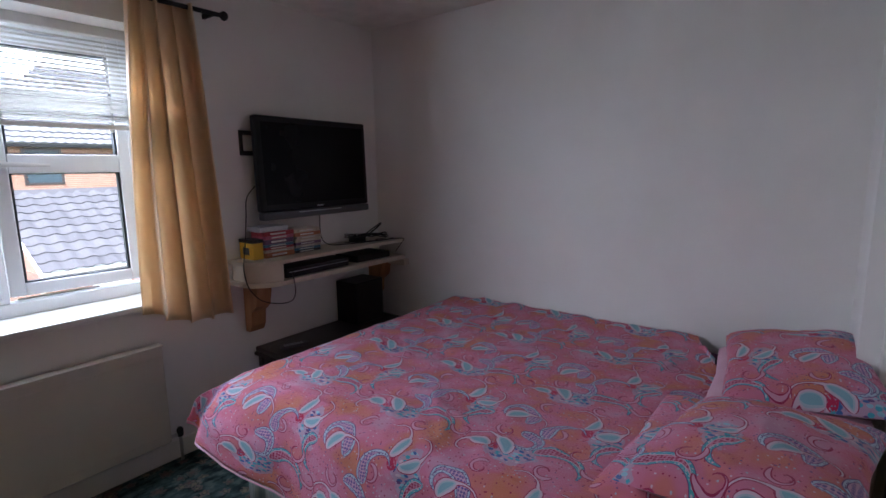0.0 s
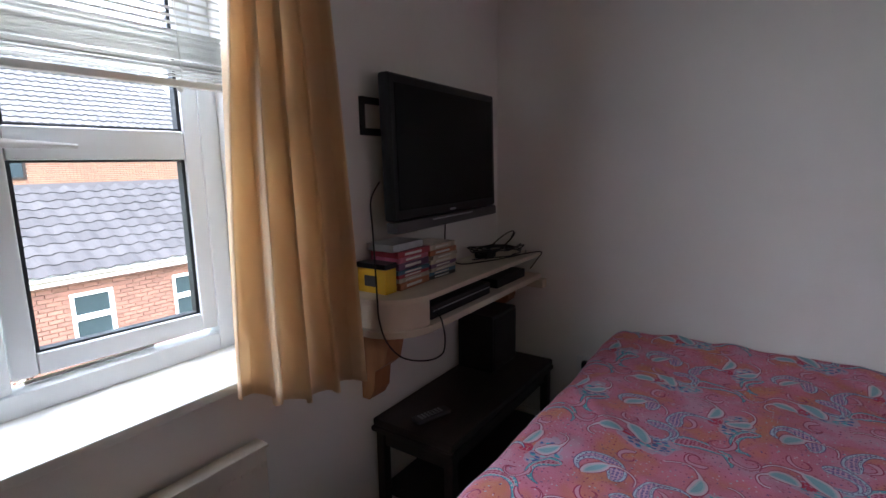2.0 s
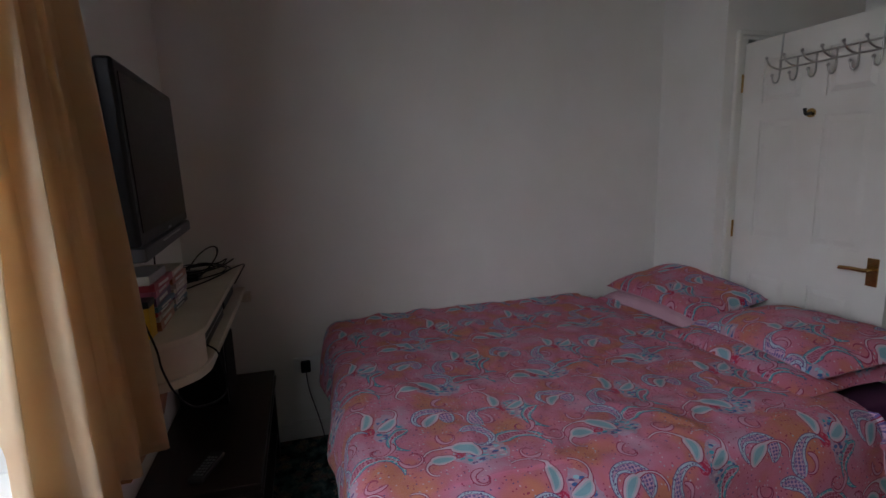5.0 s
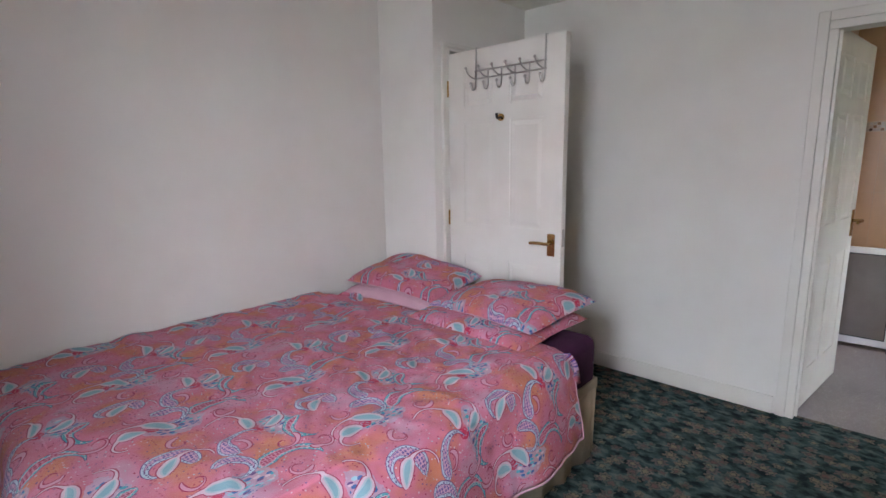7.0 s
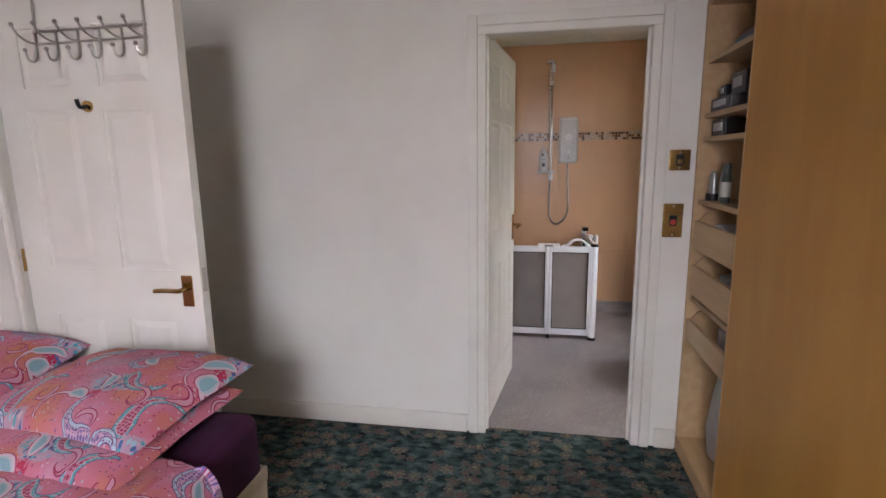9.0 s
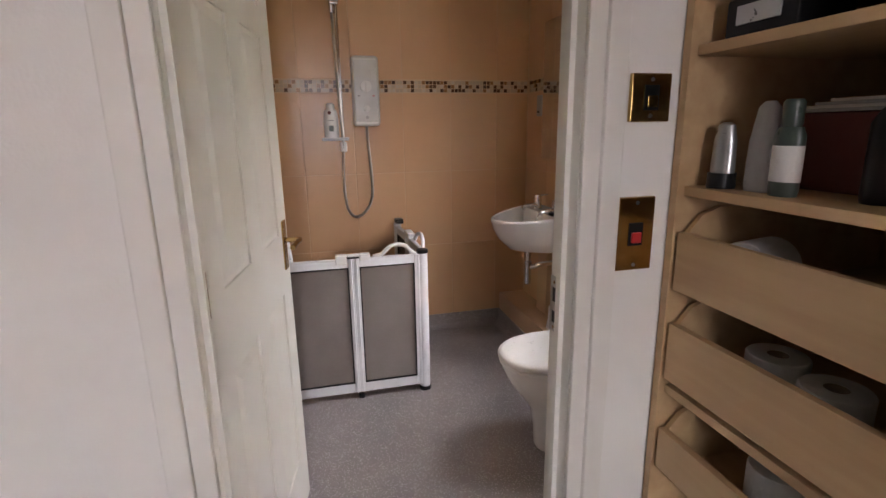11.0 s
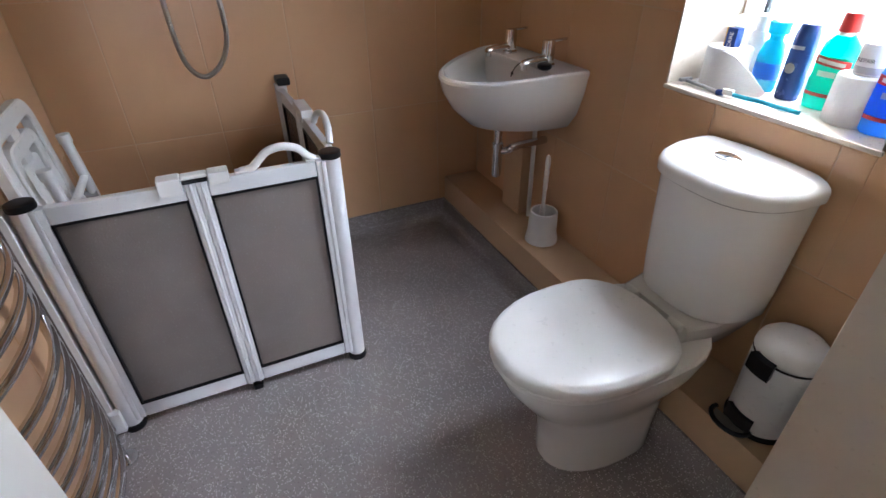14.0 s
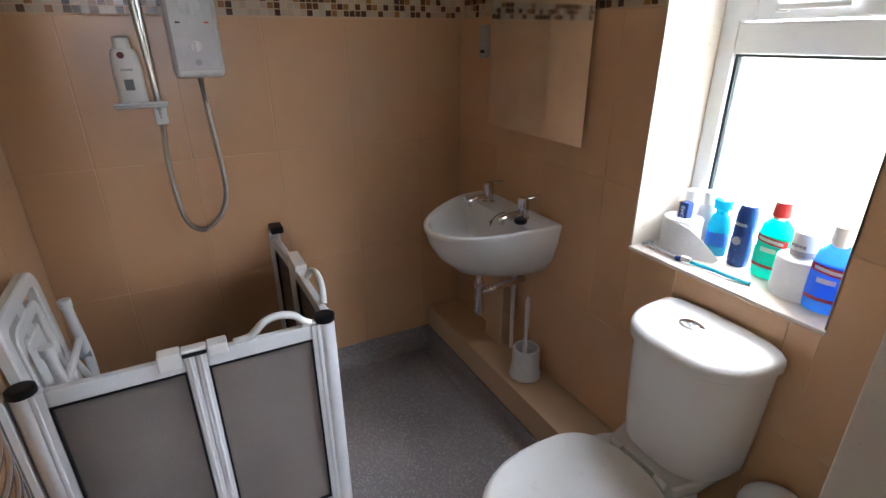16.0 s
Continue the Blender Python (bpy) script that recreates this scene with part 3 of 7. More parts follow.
def moulded_frame(name, axis, plane, side, a0, a1, top, width, label):
    """Door lining and stepped architrave round an opening: two legs and a head on the side of the wall that side points to."""
    t = thing(name, (plane, (a0 + a1) / 2, 0) if axis == "x" else ((a0 + a1) / 2, plane, 0), label, "door frame", kind="structure")

    def strip(nm, p0, p1, q0, q1, z0, z1):
        lo, hi = sorted((plane + side * p0, plane + side * p1))
        r = (lo, hi, q0, q1, z0, z1) if axis == "x" else (q0, q1, lo, hi, z0, z1)
        return r

    for nm, q0, q1, s in (("architrave_leg", a0 - width, a0, -1), ("architrave_leg", a1, a1 + width, 1)):
        bm = bmesh.new()
        inner = (q0 + width * 0.55, q1) if s < 0 else (q0, q1 - width * 0.55)
        outer = (q0, q0 + width * 0.55) if s < 0 else (q1 - width * 0.55, q1)
        box(bm, *strip(nm, 0.001, 0.014, *inner, 0, top), bevel=0.004)
        box(bm, *strip(nm, 0.001, 0.022, *outer, 0, top + width), bevel=0.006)
        part(nm, bm, GLOSS, t)
    bm = bmesh.new()
    box(bm, *strip("h", 0.001, 0.014, a0 - width * 0.45, a1 + width * 0.45, top, top + width * 0.45), bevel=0.004)
    box(bm, *strip("h", 0.001, 0.021, a0 - width * 0.45, a1 + width * 0.45, top + width * 0.45, top + width), bevel=0.006)
    part("architrave_head", bm, GLOSS, t)
    return t


fr = moulded_frame("door_frame_bathroom", "x", E, -1, OY0 + 0.025, OY1 - 0.025, OZ - 0.02, 0.084, "white gloss moulded frame round the bathroom doorway")
part("lining", boxes((E, E + 0.1, OY0, OY0 + 0.025, 0, OZ), (E, E + 0.1, OY1 - 0.025, OY1, 0, OZ), (E, E + 0.1, OY0 + 0.025, OY1 - 0.025, OZ - 0.02, OZ)), GLOSS, fr)
part("door_stop", boxes((E + 0.035, E + 0.055, OY0 + 0.025, OY0 + 0.037, 0, OZ - 0.02), (E + 0.035, E + 0.055, OY1 - 0.037, OY1 - 0.025, 0, OZ - 0.02)), GLOSS, fr)
keep = part("strike_plate", boxes((E + 0.062, E + 0.098, OY0 + 0.0245, OY0 + 0.0275, 0.895, 0.915), (E + 0.062, E + 0.098, OY0 + 0.0245, OY0 + 0.0275, 0.945, 0.965), (E + 0.062, E + 0.098, OY0 + 0.0245, OY0 + 0.0275, 1.0, 1.025), (E + 0.062, E + 0.070, OY0 + 0.0245, OY0 + 0.0275, 0.915, 1.0), (E + 0.090, E + 0.098, OY0 + 0.0245, OY0 + 0.0275, 0.915, 1.0)), STEEL, fr, "brushed steel strike plate", smooth=False)
# Thin dark sheets paint in the shade inside the plate's latch openings.
part("keep_hole_shade", boxes((E + 0.070, E + 0.090, OY0 + 0.0245, OY0 + 0.0258, 0.915, 0.945), (E + 0.070, E + 0.090, OY0 + 0.0245, OY0 + 0.0258, 0.965, 1.0)), IRON, keep, "dark sheet for the shade in the latch holes", smooth=False)
for z in (0.905, 1.0125):
    part("screw", tube([(E + 0.080, OY0 + 0.027, z), (E + 0.080, OY0 + 0.0285, z)], 0.004, 10), BRASS, keep)
fr = moulded_frame("door_frame_bathroom_inside", "x", E + 0.1, 1, OY0 + 0.006, OY1 - 0.006, OZ - 0.004, 0.06, "white gloss moulded frame inside the bathroom")
fr = moulded_frame("door_frame_entry", "y", 2.39, -1, 1.105, 1.875, 2.025, 0.045, "white gloss frame of the bedroom door")
part("lining", boxes((1.10, 1.128, 2.376, 2.49, 0, 2.025), (1.875, 1.88, 2.39, 2.49, 0, 2.025)), GLOSS, fr)


def panel_door(name, m, label, plate_z=(0.90, 1.06)):
    """A six-panel moulded door, 0.76 x 1.99 x 0.04, hinged at its local origin and running along local x; its room face looks to local -y."""
    d = thing(name, (0, 0, 0), label, "door", m=m)
    wd, ht, th = 0.760, 1.988, 0.040
    bm = bmesh.new()
    box(bm, 0, wd, 0.006, th - 0.006, 0.006, ht)
    xs = ((0.0, 0.115), (0.325, 0.435), (0.645, wd))
    zs = ((0.006, 0.22), (0.83, 1.02), (1.60, 1.68), (1.885, ht))
    cols, rows = ((0.115, 0.325), (0.435, 0.645)), ((0.22, 0.83), (1.02, 1.60), (1.68, 1.885))
    for y0, y1 in ((0.0, 0.006), (th - 0.006, th)):
        for a, b in xs:
            box(bm, a, b, y0, y1, 0.006, ht)
        for a, b in cols:
            for c, e in zs:
                box(bm, a, b, y0, y1, c, e)
    part("leaf", bm, GLOSS, d, local=True, smooth=False)
    for y, s in ((0.006, -1), (th - 0.006, 1)):
        for a, b in cols:
            for c, e in rows:
                q = bmesh.new()
                o = [(a + 0.012, y, c + 0.012), (b - 0.012, y, c + 0.012), (b - 0.012, y, e - 0.012), (a + 0.012, y, e - 0.012)]
                i = [(a + 0.035, y + s * 0.007, c + 0.035), (b - 0.035, y + s * 0.007, c + 0.035), (b - 0.035, y + s * 0.007, e - 0.035), (a + 0.035, y + s * 0.007, e - 0.035)]
                rings(q, [o, i], False, True)
                part("panel", q, GLOSS, d, local=True, smooth=False)
    for y, s in ((0.0, -1), (th, 1)):
        plate = part("handle_plate", cube(wd - 0.078, wd - 0.034, min(y, y + s * 0.006), max(y, y + s * 0.006), plate_z[0], plate_z[1], 0.002), BRASS, d, "brass lever plate", local=True)
        zl = plate_z[0] * 0.4 + plate_z[1] * 0.6
        pts = [(wd - 0.056, y + s * 0.004, zl), (wd - 0.056, y + s * 0.045, zl), (wd - 0.067, y + s * 0.052, zl), (wd - 0.112, y + s * 0.05, zl), (wd - 0.158, y + s * 0.047, zl - 0.004)]
        part("lever", tube(curve_points(pts, 5), 0.0085), BRASS, plate, "brass lever handle", local=True)
    part("latch", cube(wd - 0.0005, wd + 0.002, 0.009, 0.031, 0.94, 1.03, 0.0005), STEEL, d, "steel latch plate", local=True)
    for z in (0.2, 1.0, 1.75):
        part("hinge", tube([(-0.004, -0.004, z), (-0.004, -0.004, z + 0.09)], 0.006), BRASS, d, local=True)
        part("hinge_leaf", cube(-0.0025, -0.0005, 0.002, 0.034, z, z + 0.09), STEEL, d, "tarnished steel hinge leaf", local=True, smooth=False)
    return d


# bedroom door, open against the bed head
entry = panel_door("door_entry", pose(1.110, 2.370, 0.012, 0, 0, -90.6), "white six-panel bedroom door standing open beside the bed", (0.886, 1.003))
hook_m = entry.matrix_basis
rack = thing("hook_rack", (0, 0, 0), "wire rack of six double coat hooks over the door", "coat hooks", m=hook_m)
for x in (0.212, 0.652):
    part("strap", tube([(x, 0.046, 1.95), (x, 0.046, 1.992), (x, -0.006, 1.992), (x, -0.010, 1.875), (x, -0.010, 1.825)], 0.0042), STEEL, rack, local=True)
for z in (1.869, 1.829):
    part("rail", tube([(0.205, -0.012, z), (0.66, -0.012, z)], 0.0042), STEEL, rack, local=True)
for i in range(6):
    x = 0.212 + 0.088 * i
    part("hook", tube(curve_points([(x, -0.014, 1.869), (x, -0.014, 1.795), (x, -0.026, 1.768), (x, -0.048, 1.770), (x, -0.056, 1.795)], 6), 0.0038, 8), STEEL, rack, local=True)
    part("upper_hook", tube(curve_points([(x, -0.014, 1.829), (x - 0.004, -0.040, 1.832), (x - 0.012, -0.066, 1.850), (x - 0.018, -0.076, 1.875)], 6), 0.0038, 8), STEEL, rack, local=True)
    for p in ((x, -0.057, 1.799), (x - 0.018, -0.077, 1.879)):
        part("knob", lathe([(0.001, -0.008), (0.0055, -0.0055), (0.008, 0), (0.0055, 0.0055), (0.001, 0.008)], 10, p), STEEL, rack, local=True)
robe = thing("robe_hook", (0, 0, 0), "small round brass robe hook on the door", "hook", m=hook_m)
part("rose", tube([(0.38, 0.0, 1.612), (0.38, -0.008, 1.612)], 0.02, 16), BRASS, robe, local=True)
part("peg", tube(curve_points([(0.38, -0.008, 1.612), (0.38, -0.035, 1.607), (0.38, -0.045, 1.632)], 5), 0.007), IRON, robe, local=True)

# bathroom door, open into the bathroom
panel_door("door_bathroom", pose(E + 0.062, OY1 - 0.028, 0.012, 0, 0, -7.9), "white six-panel bathroom door standing open")


# ---- bedroom window ----
def sash(win, y0, y1, z0, z1, m, name, ajar=False, fw=0.058):
    """A casement with a transom, two panes and their gaskets; local to the matrix m of its hinge."""
    d = 0.055
    s = thing(name, (0, 0, 0), "white plastic casement with two clear panes" + (", standing slightly ajar" if ajar else ""), "window sash", "casements of the bedroom window", m=m)
    zt = z0 + 0.551
    bm = bmesh.new()
    for r in ((y0, y0 + fw, z0, z1), (y1 - fw, y1, z0, z1), (y0 + fw, y1 - fw, z0, z0 + fw), (y0 + fw, y1 - fw, z1 - fw, z1), (y0 + fw, y1 - fw, zt, zt + 0.085)):
        box(bm, -d, 0, r[0], r[1], r[2], r[3], bevel=0.007)
    part("sash_frame", bm, UPVC, s, local=True)
    for a, b in ((z0 + fw, zt), (zt + 0.085, z1 - fw)):
        g = boxes((-d + 0.012, -0.012, y0 + fw, y0 + fw + 0.010, a, b), (-d + 0.012, -0.012, y1 - fw - 0.010, y1 - fw, a, b), (-d + 0.012, -0.012, y0 + fw + 0.01, y1 - fw - 0.01, a, a + 0.006), (-d + 0.012, -0.012, y0 + fw + 0.01, y1 - fw - 0.01, b - 0.006, b))
        part("gasket", g, GASKET, s, "black rubber glazing gasket", local=True, smooth=False)
        p = part("pane", cube(-d / 2 - 0.003, -d / 2 + 0.003, y0 + fw + 0.004, y1 - fw - 0.004, a + 0.004, b - 0.004), GLASS, s, "clear glass pane", local=True, smooth=False)
        p.visible_shadow = False
    return s, zt


win = thing("window_1", (-1.97, 0.79, WZ0), "white plastic casement window over the radiator", "window", kind="structure")
FX0, FX1 = -2.02, -1.945
bm = bmesh.new()
for r in ((WY0, WY0 + 0.05, WZ0, WZ1), (WY1 - 0.063, WY1, WZ0, WZ1), (WY0 + 0.05, WY1 - 0.063, WZ0, WZ0 + 0.060), (WY0 + 0.05, WY1 - 0.063, WZ1 - 0.05, WZ1)):
    box(bm, FX0, FX1, *r, bevel=0.006)
box(bm, FX0, FX1 - 0.012, 0.762, 0.804, WZ0 + 0.060, WZ1 - 0.05, bevel=0.004)
part("window_frame", bm, UPVC, win)
solid("window_sill", cube(FX1 - 0.03, W + 0.035, WY0 + 0.001, WY1 - 0.001, WZ0 - 0.03, WZ0, 0.006), SILLP, "white painted window board, sunlit", "window sill", "structure", smooth=True)
s1, zt = sash(win, -0.545, 0.0, 0.0, 1.16, pose(-1.952, 1.356, 0.918, 0, 0, -3.9), "window_sash", True)
sash(win, -0.580, 0.0, 0.0, 1.16, pose(-1.950, 0.802, 0.918), "window_sash", fw=0.03)
part("handle", cube(0.0, 0.012, -0.545, -0.49, zt + 0.022, zt + 0.06, 0.005), WHITEP, s1, "white lever window handle", local=True)
part("grip", rings(bmesh.new(), [[(0.012 + 0.006 * math.cos(a) + 0.012 * (1 - abs(2 * t - 1)), -0.53 + 0.19 * t, zt + 0.041 - 0.006 * t + (0.014 - 0.008 * t) * math.sin(a)) for a in np.linspace(0, 2 * math.pi, 11)[:-1]] for t in np.linspace(0, 1, 9)]), WHITEP, s1, local=True)
part("lock", tube([(0.012, -0.52, zt + 0.041), (0.021, -0.52, zt + 0.041)], 0.007), IRON, s1, "dark key lock", local=True)
part("stay", tube([(-0.01, -0.52, -0.012), (-0.03, -0.2, -0.012)], 0.005), STEEL, s1, local=True)

blind = thing("venetian_blind", (-1.86, 0.79, WZ1 - 0.04), "white venetian blind, half raised, its lower slats stacked", "blind")
part("head_rail", cube(-1.885, -1.845, WY0 + 0.02, WY1 - 0.015, WZ1 - 0.045, WZ1 - 0.002, 0.003), SLAT, blind)
zs = [2.065 - 0.0205 * i for i in range(12)] + [1.822 - 0.0058 * i for i in range(22)]
slat = bmesh.new()
rings(slat, [[(-0.0125, y, -0.0015), (0.0, y, 0.0015), (0.0125, y, -0.0010), (0.0, y, 0.0007)] for y in (-0.60, 0.60)])
slat_me = mesh_of("slat", slat, SLAT)
rnd = random.Random(4)
for i, z in enumerate(zs):
    ob = new("slat", slat_me)
    ob.parent = blind
    ob.matrix_basis = pose(-0.003 + rnd.uniform(-0.003, 0.003), 0.0, z - (WZ1 - 0.04), rnd.uniform(-0.25, 0.25), 34 if i < 12 else rnd.uniform(-7, 7), 0)
part("bottom_rail", cube(-1.878, -1.848, WY0 + 0.02, WY1 - 0.02, 1.668, 1.688, 0.004), SLAT, blind)
for y in (0.33, 1.25):
    part("ladder_cord", boxes((-1.851, -1.8495, y, y + 0.002, 1.67, WZ1 - 0.04), (-1.8755, -1.874, y, y + 0.002, 1.67, WZ1 - 0.04)), CORD, blind, smooth=False)
    part("cord_plug", lathe([(0.002, 1.655), (0.008, 1.658), (0.009, 1.668)], 10, (-1.863, y, 0)), CORD, blind)

pole = thing("curtain_pole", (W + 0.08, 0.8, 2.235), "black curtain pole with round finials", "curtain pole")
part("pole", tube([(W + 0.09, -0.1, 2.235), (W + 0.09, 1.70, 2.235)], 0.011), IRON, pole)
for y in (-0.12, 1.72):
    part("finial", lathe([(0.002, -0.024), (0.016, -0.016), (0.022, 0), (0.016, 0.016), (0.002, 0.024)], 14, (W + 0.09, y, 2.235)), IRON, pole)
for y in (-0.05, 1.66):
    part("bracket", cube(W, W + 0.09, y - 0.008, y + 0.008, 2.222, 2.248, 0.003), IRON, pole)


def curtain(name, y0t, y1t, y0b, y1b, label):
    c = thing(name, (W + 0.1, (y0b + y1b) / 2, 0.70), label, "curtain")
    bm = bmesh.new()
    uvn, zn = 110, 44
    grid = []
    for j in range(zn + 1):
        t = j / zn
        row = []
        for i in range(uvn + 1):
            s = i / uvn
            ease = t ** 0.8
            y = (y0t + (y1t - y0t) * s) * (1 - ease) + (y0b + (y1b - y0b) * s) * ease
            amp = 0.026 + 0.017 * t ** 0.7
            ph = 2 * math.pi * (4.5 * s + 0.22 * math.sin(5.2 * s + 0.9 * t)) + 0.55 * math.sin(2.6 * t + 2.0 * s) + 1.8
            x = W + 0.070 + amp * math.sin(ph) * (1 + 0.35 * math.sin(2.2 * math.pi * s + 1.0)) + 0.30 * amp * math.sin(0.47 * ph + 1.3 + t) + 0.02 * (1 - s) + 0.06 * s * t
            x = max(x, W + (0.042 if t > 0.88 and y < 1.44 else 0.012))
            z = 2.25 - 1.44 * t - 0.09 * t * math.sin(2.4 * s) + 0.007 * t * math.sin(ph + 0.6)
            row.append(bm.verts.new((x, y + 0.016 * math.cos(ph), z)))
        grid.append(row)
    for a, b in zip(grid, grid[1:]):
        for i in range(uvn):
            bm.faces.new((a[i], a[i + 1], b[i + 1], b[i]))
    ob = part("drape", bm, CURTAIN, c)
    so = ob.modifiers.new("thick", "SOLIDIFY")
    so.thickness = 0.004
    return c


curtain("curtain", 1.275, 1.57, 1.22, 1.605, "gold damask curtain hanging in folds beside the window")

# radiator under the window
rad = thing("radiator", (W + 0.06, 0.7, 0.1), "cream enamelled panel radiator under the window", "radiator")
bm = cube(W + 0.055, W + 0.075, 0.05, 1.27, 0.13, 0.632, 0.008)
part("panel", bm, RAD, rad)
part("top_grille", boxes((W + 0.022, W + 0.078, 0.045, 1.275, 0.627, 0.638), bevel=0.003), RAD, rad)
part("side_cover", cube(W + 0.02, W + 0.055, 1.262, 1.274, 0.14, 0.626), RAD, rad, smooth=False)
bm = bmesh.new()
for i in range(36):
    y = 0.075 + 0.0335 * i
    for z in (0.165, 0.575):
        box(bm, W + 0.074, W + 0.078, y, y + 0.017, z, z + 0.012)
part("pressed_rib", bm, RAD, rad, smooth=False)["kind"] = "stuff"
v = part("valve", tube(curve_points([(W + 0.06, 1.27, 0.15), (W + 0.06, 1.31, 0.15), (W + 0.06, 1.315, 0.12), (W + 0.06, 1.315, 0.01)], 6), 0.008), STEEL, rad, "small chrome valve")
part("valve_cap", lathe([(0.014, 0.14), (0.016, 0.15), (0.016, 0.175), (0.01, 0.185)], 14, (W + 0.06, 1.315, 0)), BLACK, rad)


# ---- bed ----
bed = thing("divan_bed", (-0.05, 2.06, 0.0), "king-size divan bed with a purple sheet and cream valance", "bed")
part("divan_base", cube(-0.99, 0.93, 1.34, 2.82, 0.02, 0.33, 0.02), CREAM_CLOTH, bed)


def valance(pts, z0, z1, material, name, wave=0.012):
    bm = bmesh.new()
    rows = [[], [], []]
    for (x0, y0), (x1, y1) in zip(pts, pts[1:]):
        d = Vector((x1 - x0, y1 - y0))
        nrm = Vector((d.y, -d.x)).normalized()
        k = max(8, int(d.length / 0.02))
        for i in range(k):
            s = i / k
            ph = (x0 + d.x * s) * 31 + (y0 + d.y * s) * 29
            for j, (z, a) in enumerate(((z1, 0.0), ((z0 + z1) / 2, 0.6), (z0, 1.0))):
                o = nrm * wave * a * (math.sin(ph) + 0.5 * math.sin(2.3 * ph + 1))
                rows[j].append(bm.verts.new((x0 + d.x * s + o.x, y0 + d.y * s + o.y, z)))
    for a, b in zip(rows, rows[1:]):
        for i in range(len(a) - 1):
            bm.faces.new((a[i], a[i + 1], b[i + 1], b[i]))
    ob = part(name, bm, material, bed)
    ob.modifiers.new("thick", "SOLIDIFY").thickness = 0.003


valance([(-0.45, 1.315), (0.945, 1.315), (0.95, 2.80)], 0.005, 0.36, CREAM_CLOTH, "valance")
valance([(-1.02, 2.80), (-1.02, 1.315), (-0.46, 1.315)], 0.005, 0.36, BLUE_CLOTH, "foot_valance")
part("mattress", cube(-1.0, 0.95, 1.32, 2.82, 0.335, 0.592, 0.045, 4), PURPLE, bed, "mattress in a dark purple fitted sheet")
part("sheet_hem", boxes((-0.2, 0.952, 1.312, 1.33, 0.335, 0.385), (0.94, 0.955, 1.33, 2.80, 0.335, 0.385), bevel=0.006), CREAM_CLOTH, bed)


def soften(v, r=0.09):
    """How far cloth that goes v beyond an edge runs out and down."""
    if v <= 0:
        return 0.0, 0.0
    q = r * math.pi / 2
    if v < q:
        a = v / r
        return r * math.sin(a), r * (1 - math.cos(a))
    return r + 0.16 * (v - q), r + 0.98 * (v - q)


def duvet():
    bm = bmesh.new()
    uvl = bm.loops.layers.uv.new("UVMap")
    U0, U1, V0, V1, nu, nv = -1.23, 0.60, 0.92, 2.83, 150, 140
    XE, YE = -0.98, 1.33
    grid = []
    for i in range(nu + 1):
        row = []
        for j in range(nv + 1):
            u, v = U0 + (U1 - U0) * i / nu, V0 + (V1 - V0) * j / nv
            if i == nu:
                u += 0.015 * math.sin(9 * v)
            if v > 2.45:
                u -= 0.16 * (v - 2.45) / 0.38 * max(0.0, u / U1)
            du, dv = max(0.0, XE - u), max(0.0, YE - v)
            ox, dx = soften(du)
            oy, dy = soften(dv)
            lift = min(1.0, max(0.0, (-0.15 - u) / 0.8)) ** 1.5
            dy, oy = dy * (1 - 0.45 * lift), oy + 0.10 * lift * min(1.0, dv / 0.25)
            x, y, z = (u if du == 0 else XE - ox), (v if dv == 0 else YE - oy), 0.632 - max(dx, dy)
            if du and dv:
                # the corner juts out in one soft cone
                far, q, share = math.hypot(du, dv), 2 * min(du, dv) / (du + dv), dv / (du + dv)
                so, sd = soften(far)
                so, sd = so + 0.10 * lift * share * min(1.0, far / 0.25), sd * (1 - 0.45 * lift * share)
                so, sd = so + (0.56 * far - so) * q, sd + (0.16 * far - sd) * q
                way = Vector((-du * (1 - 0.5 * q), -dv)).normalized()
                x, y, z = XE + way.x * so, YE + way.y * so, 0.632 - sd
            p = Vector((u * 1.0, v * 1.0, 0.3))
            puff = 0.012 * noise.noise(p * 2.2) + 0.008 * noise.noise(p * 6.5) + 0.005 * noise.noise(p * 17)
            crease = 0.007 * max(0, 1 - abs(noise.noise(Vector((u * 1.6 + v * 1.2, v * 2.6 - u, 2.0)))) * 9) + 0.006 * max(0, 1 - abs(noise.noise(Vector((u * 4.1 - v * 1.4, v * 3.0 + u, 7.0)))) * 7)
            flat = 1.0 if not (du or dv) else 0.35
            z += (puff + crease) * flat
            if v > 2.6:
                z += 0.012 * ((v - 2.6) / 0.23) ** 1.4 * (1 if u > -0.95 else 0.6)
            if u > 0.48:
                z -= 0.012 * (u - 0.48) / 0.16
            if dv:
                y += 0.016 * math.sin(11 * u + 1.1) * min(1, dv / 0.3) + puff
            if du:
                x += 0.018 * math.sin(9 * v) * min(1, du / 0.3) + puff
            y = min(y, 2.832)
            row.append((bm.verts.new((x, y, z)), (u, v)))
        grid.append(row)
    for i in range(nu):
        for j in range(nv):
            q = (grid[i][j], grid[i + 1][j], grid[i + 1][j + 1], grid[i][j + 1])
            f = bm.faces.new([a[0] for a in q])
            for lp, a in zip(f.loops, q):
                lp[uvl].uv = a[1]
    edge = [grid[i][0][0].co.copy() for i in range(nu + 1)] + [grid[nu][j][0].co.copy() for j in range(1, nv + 1)]
    t = thing("duvet", (-0.2, 2.0, 0.6), "rumpled pink paisley duvet spread over the bed", "duvet")
    ob = part("cover", bm, PRINT, t)
    part("hem", tube([e - Vector((0, 0, 0.008)) for e in edge[::2]], 0.004, 6), PINK, t, "pale stitched hem")
    ob.modifiers.new("thick", "SOLIDIFY").thickness = 0.022
    ob.modifiers["thick"].offset = -1
    return ob


duvet()


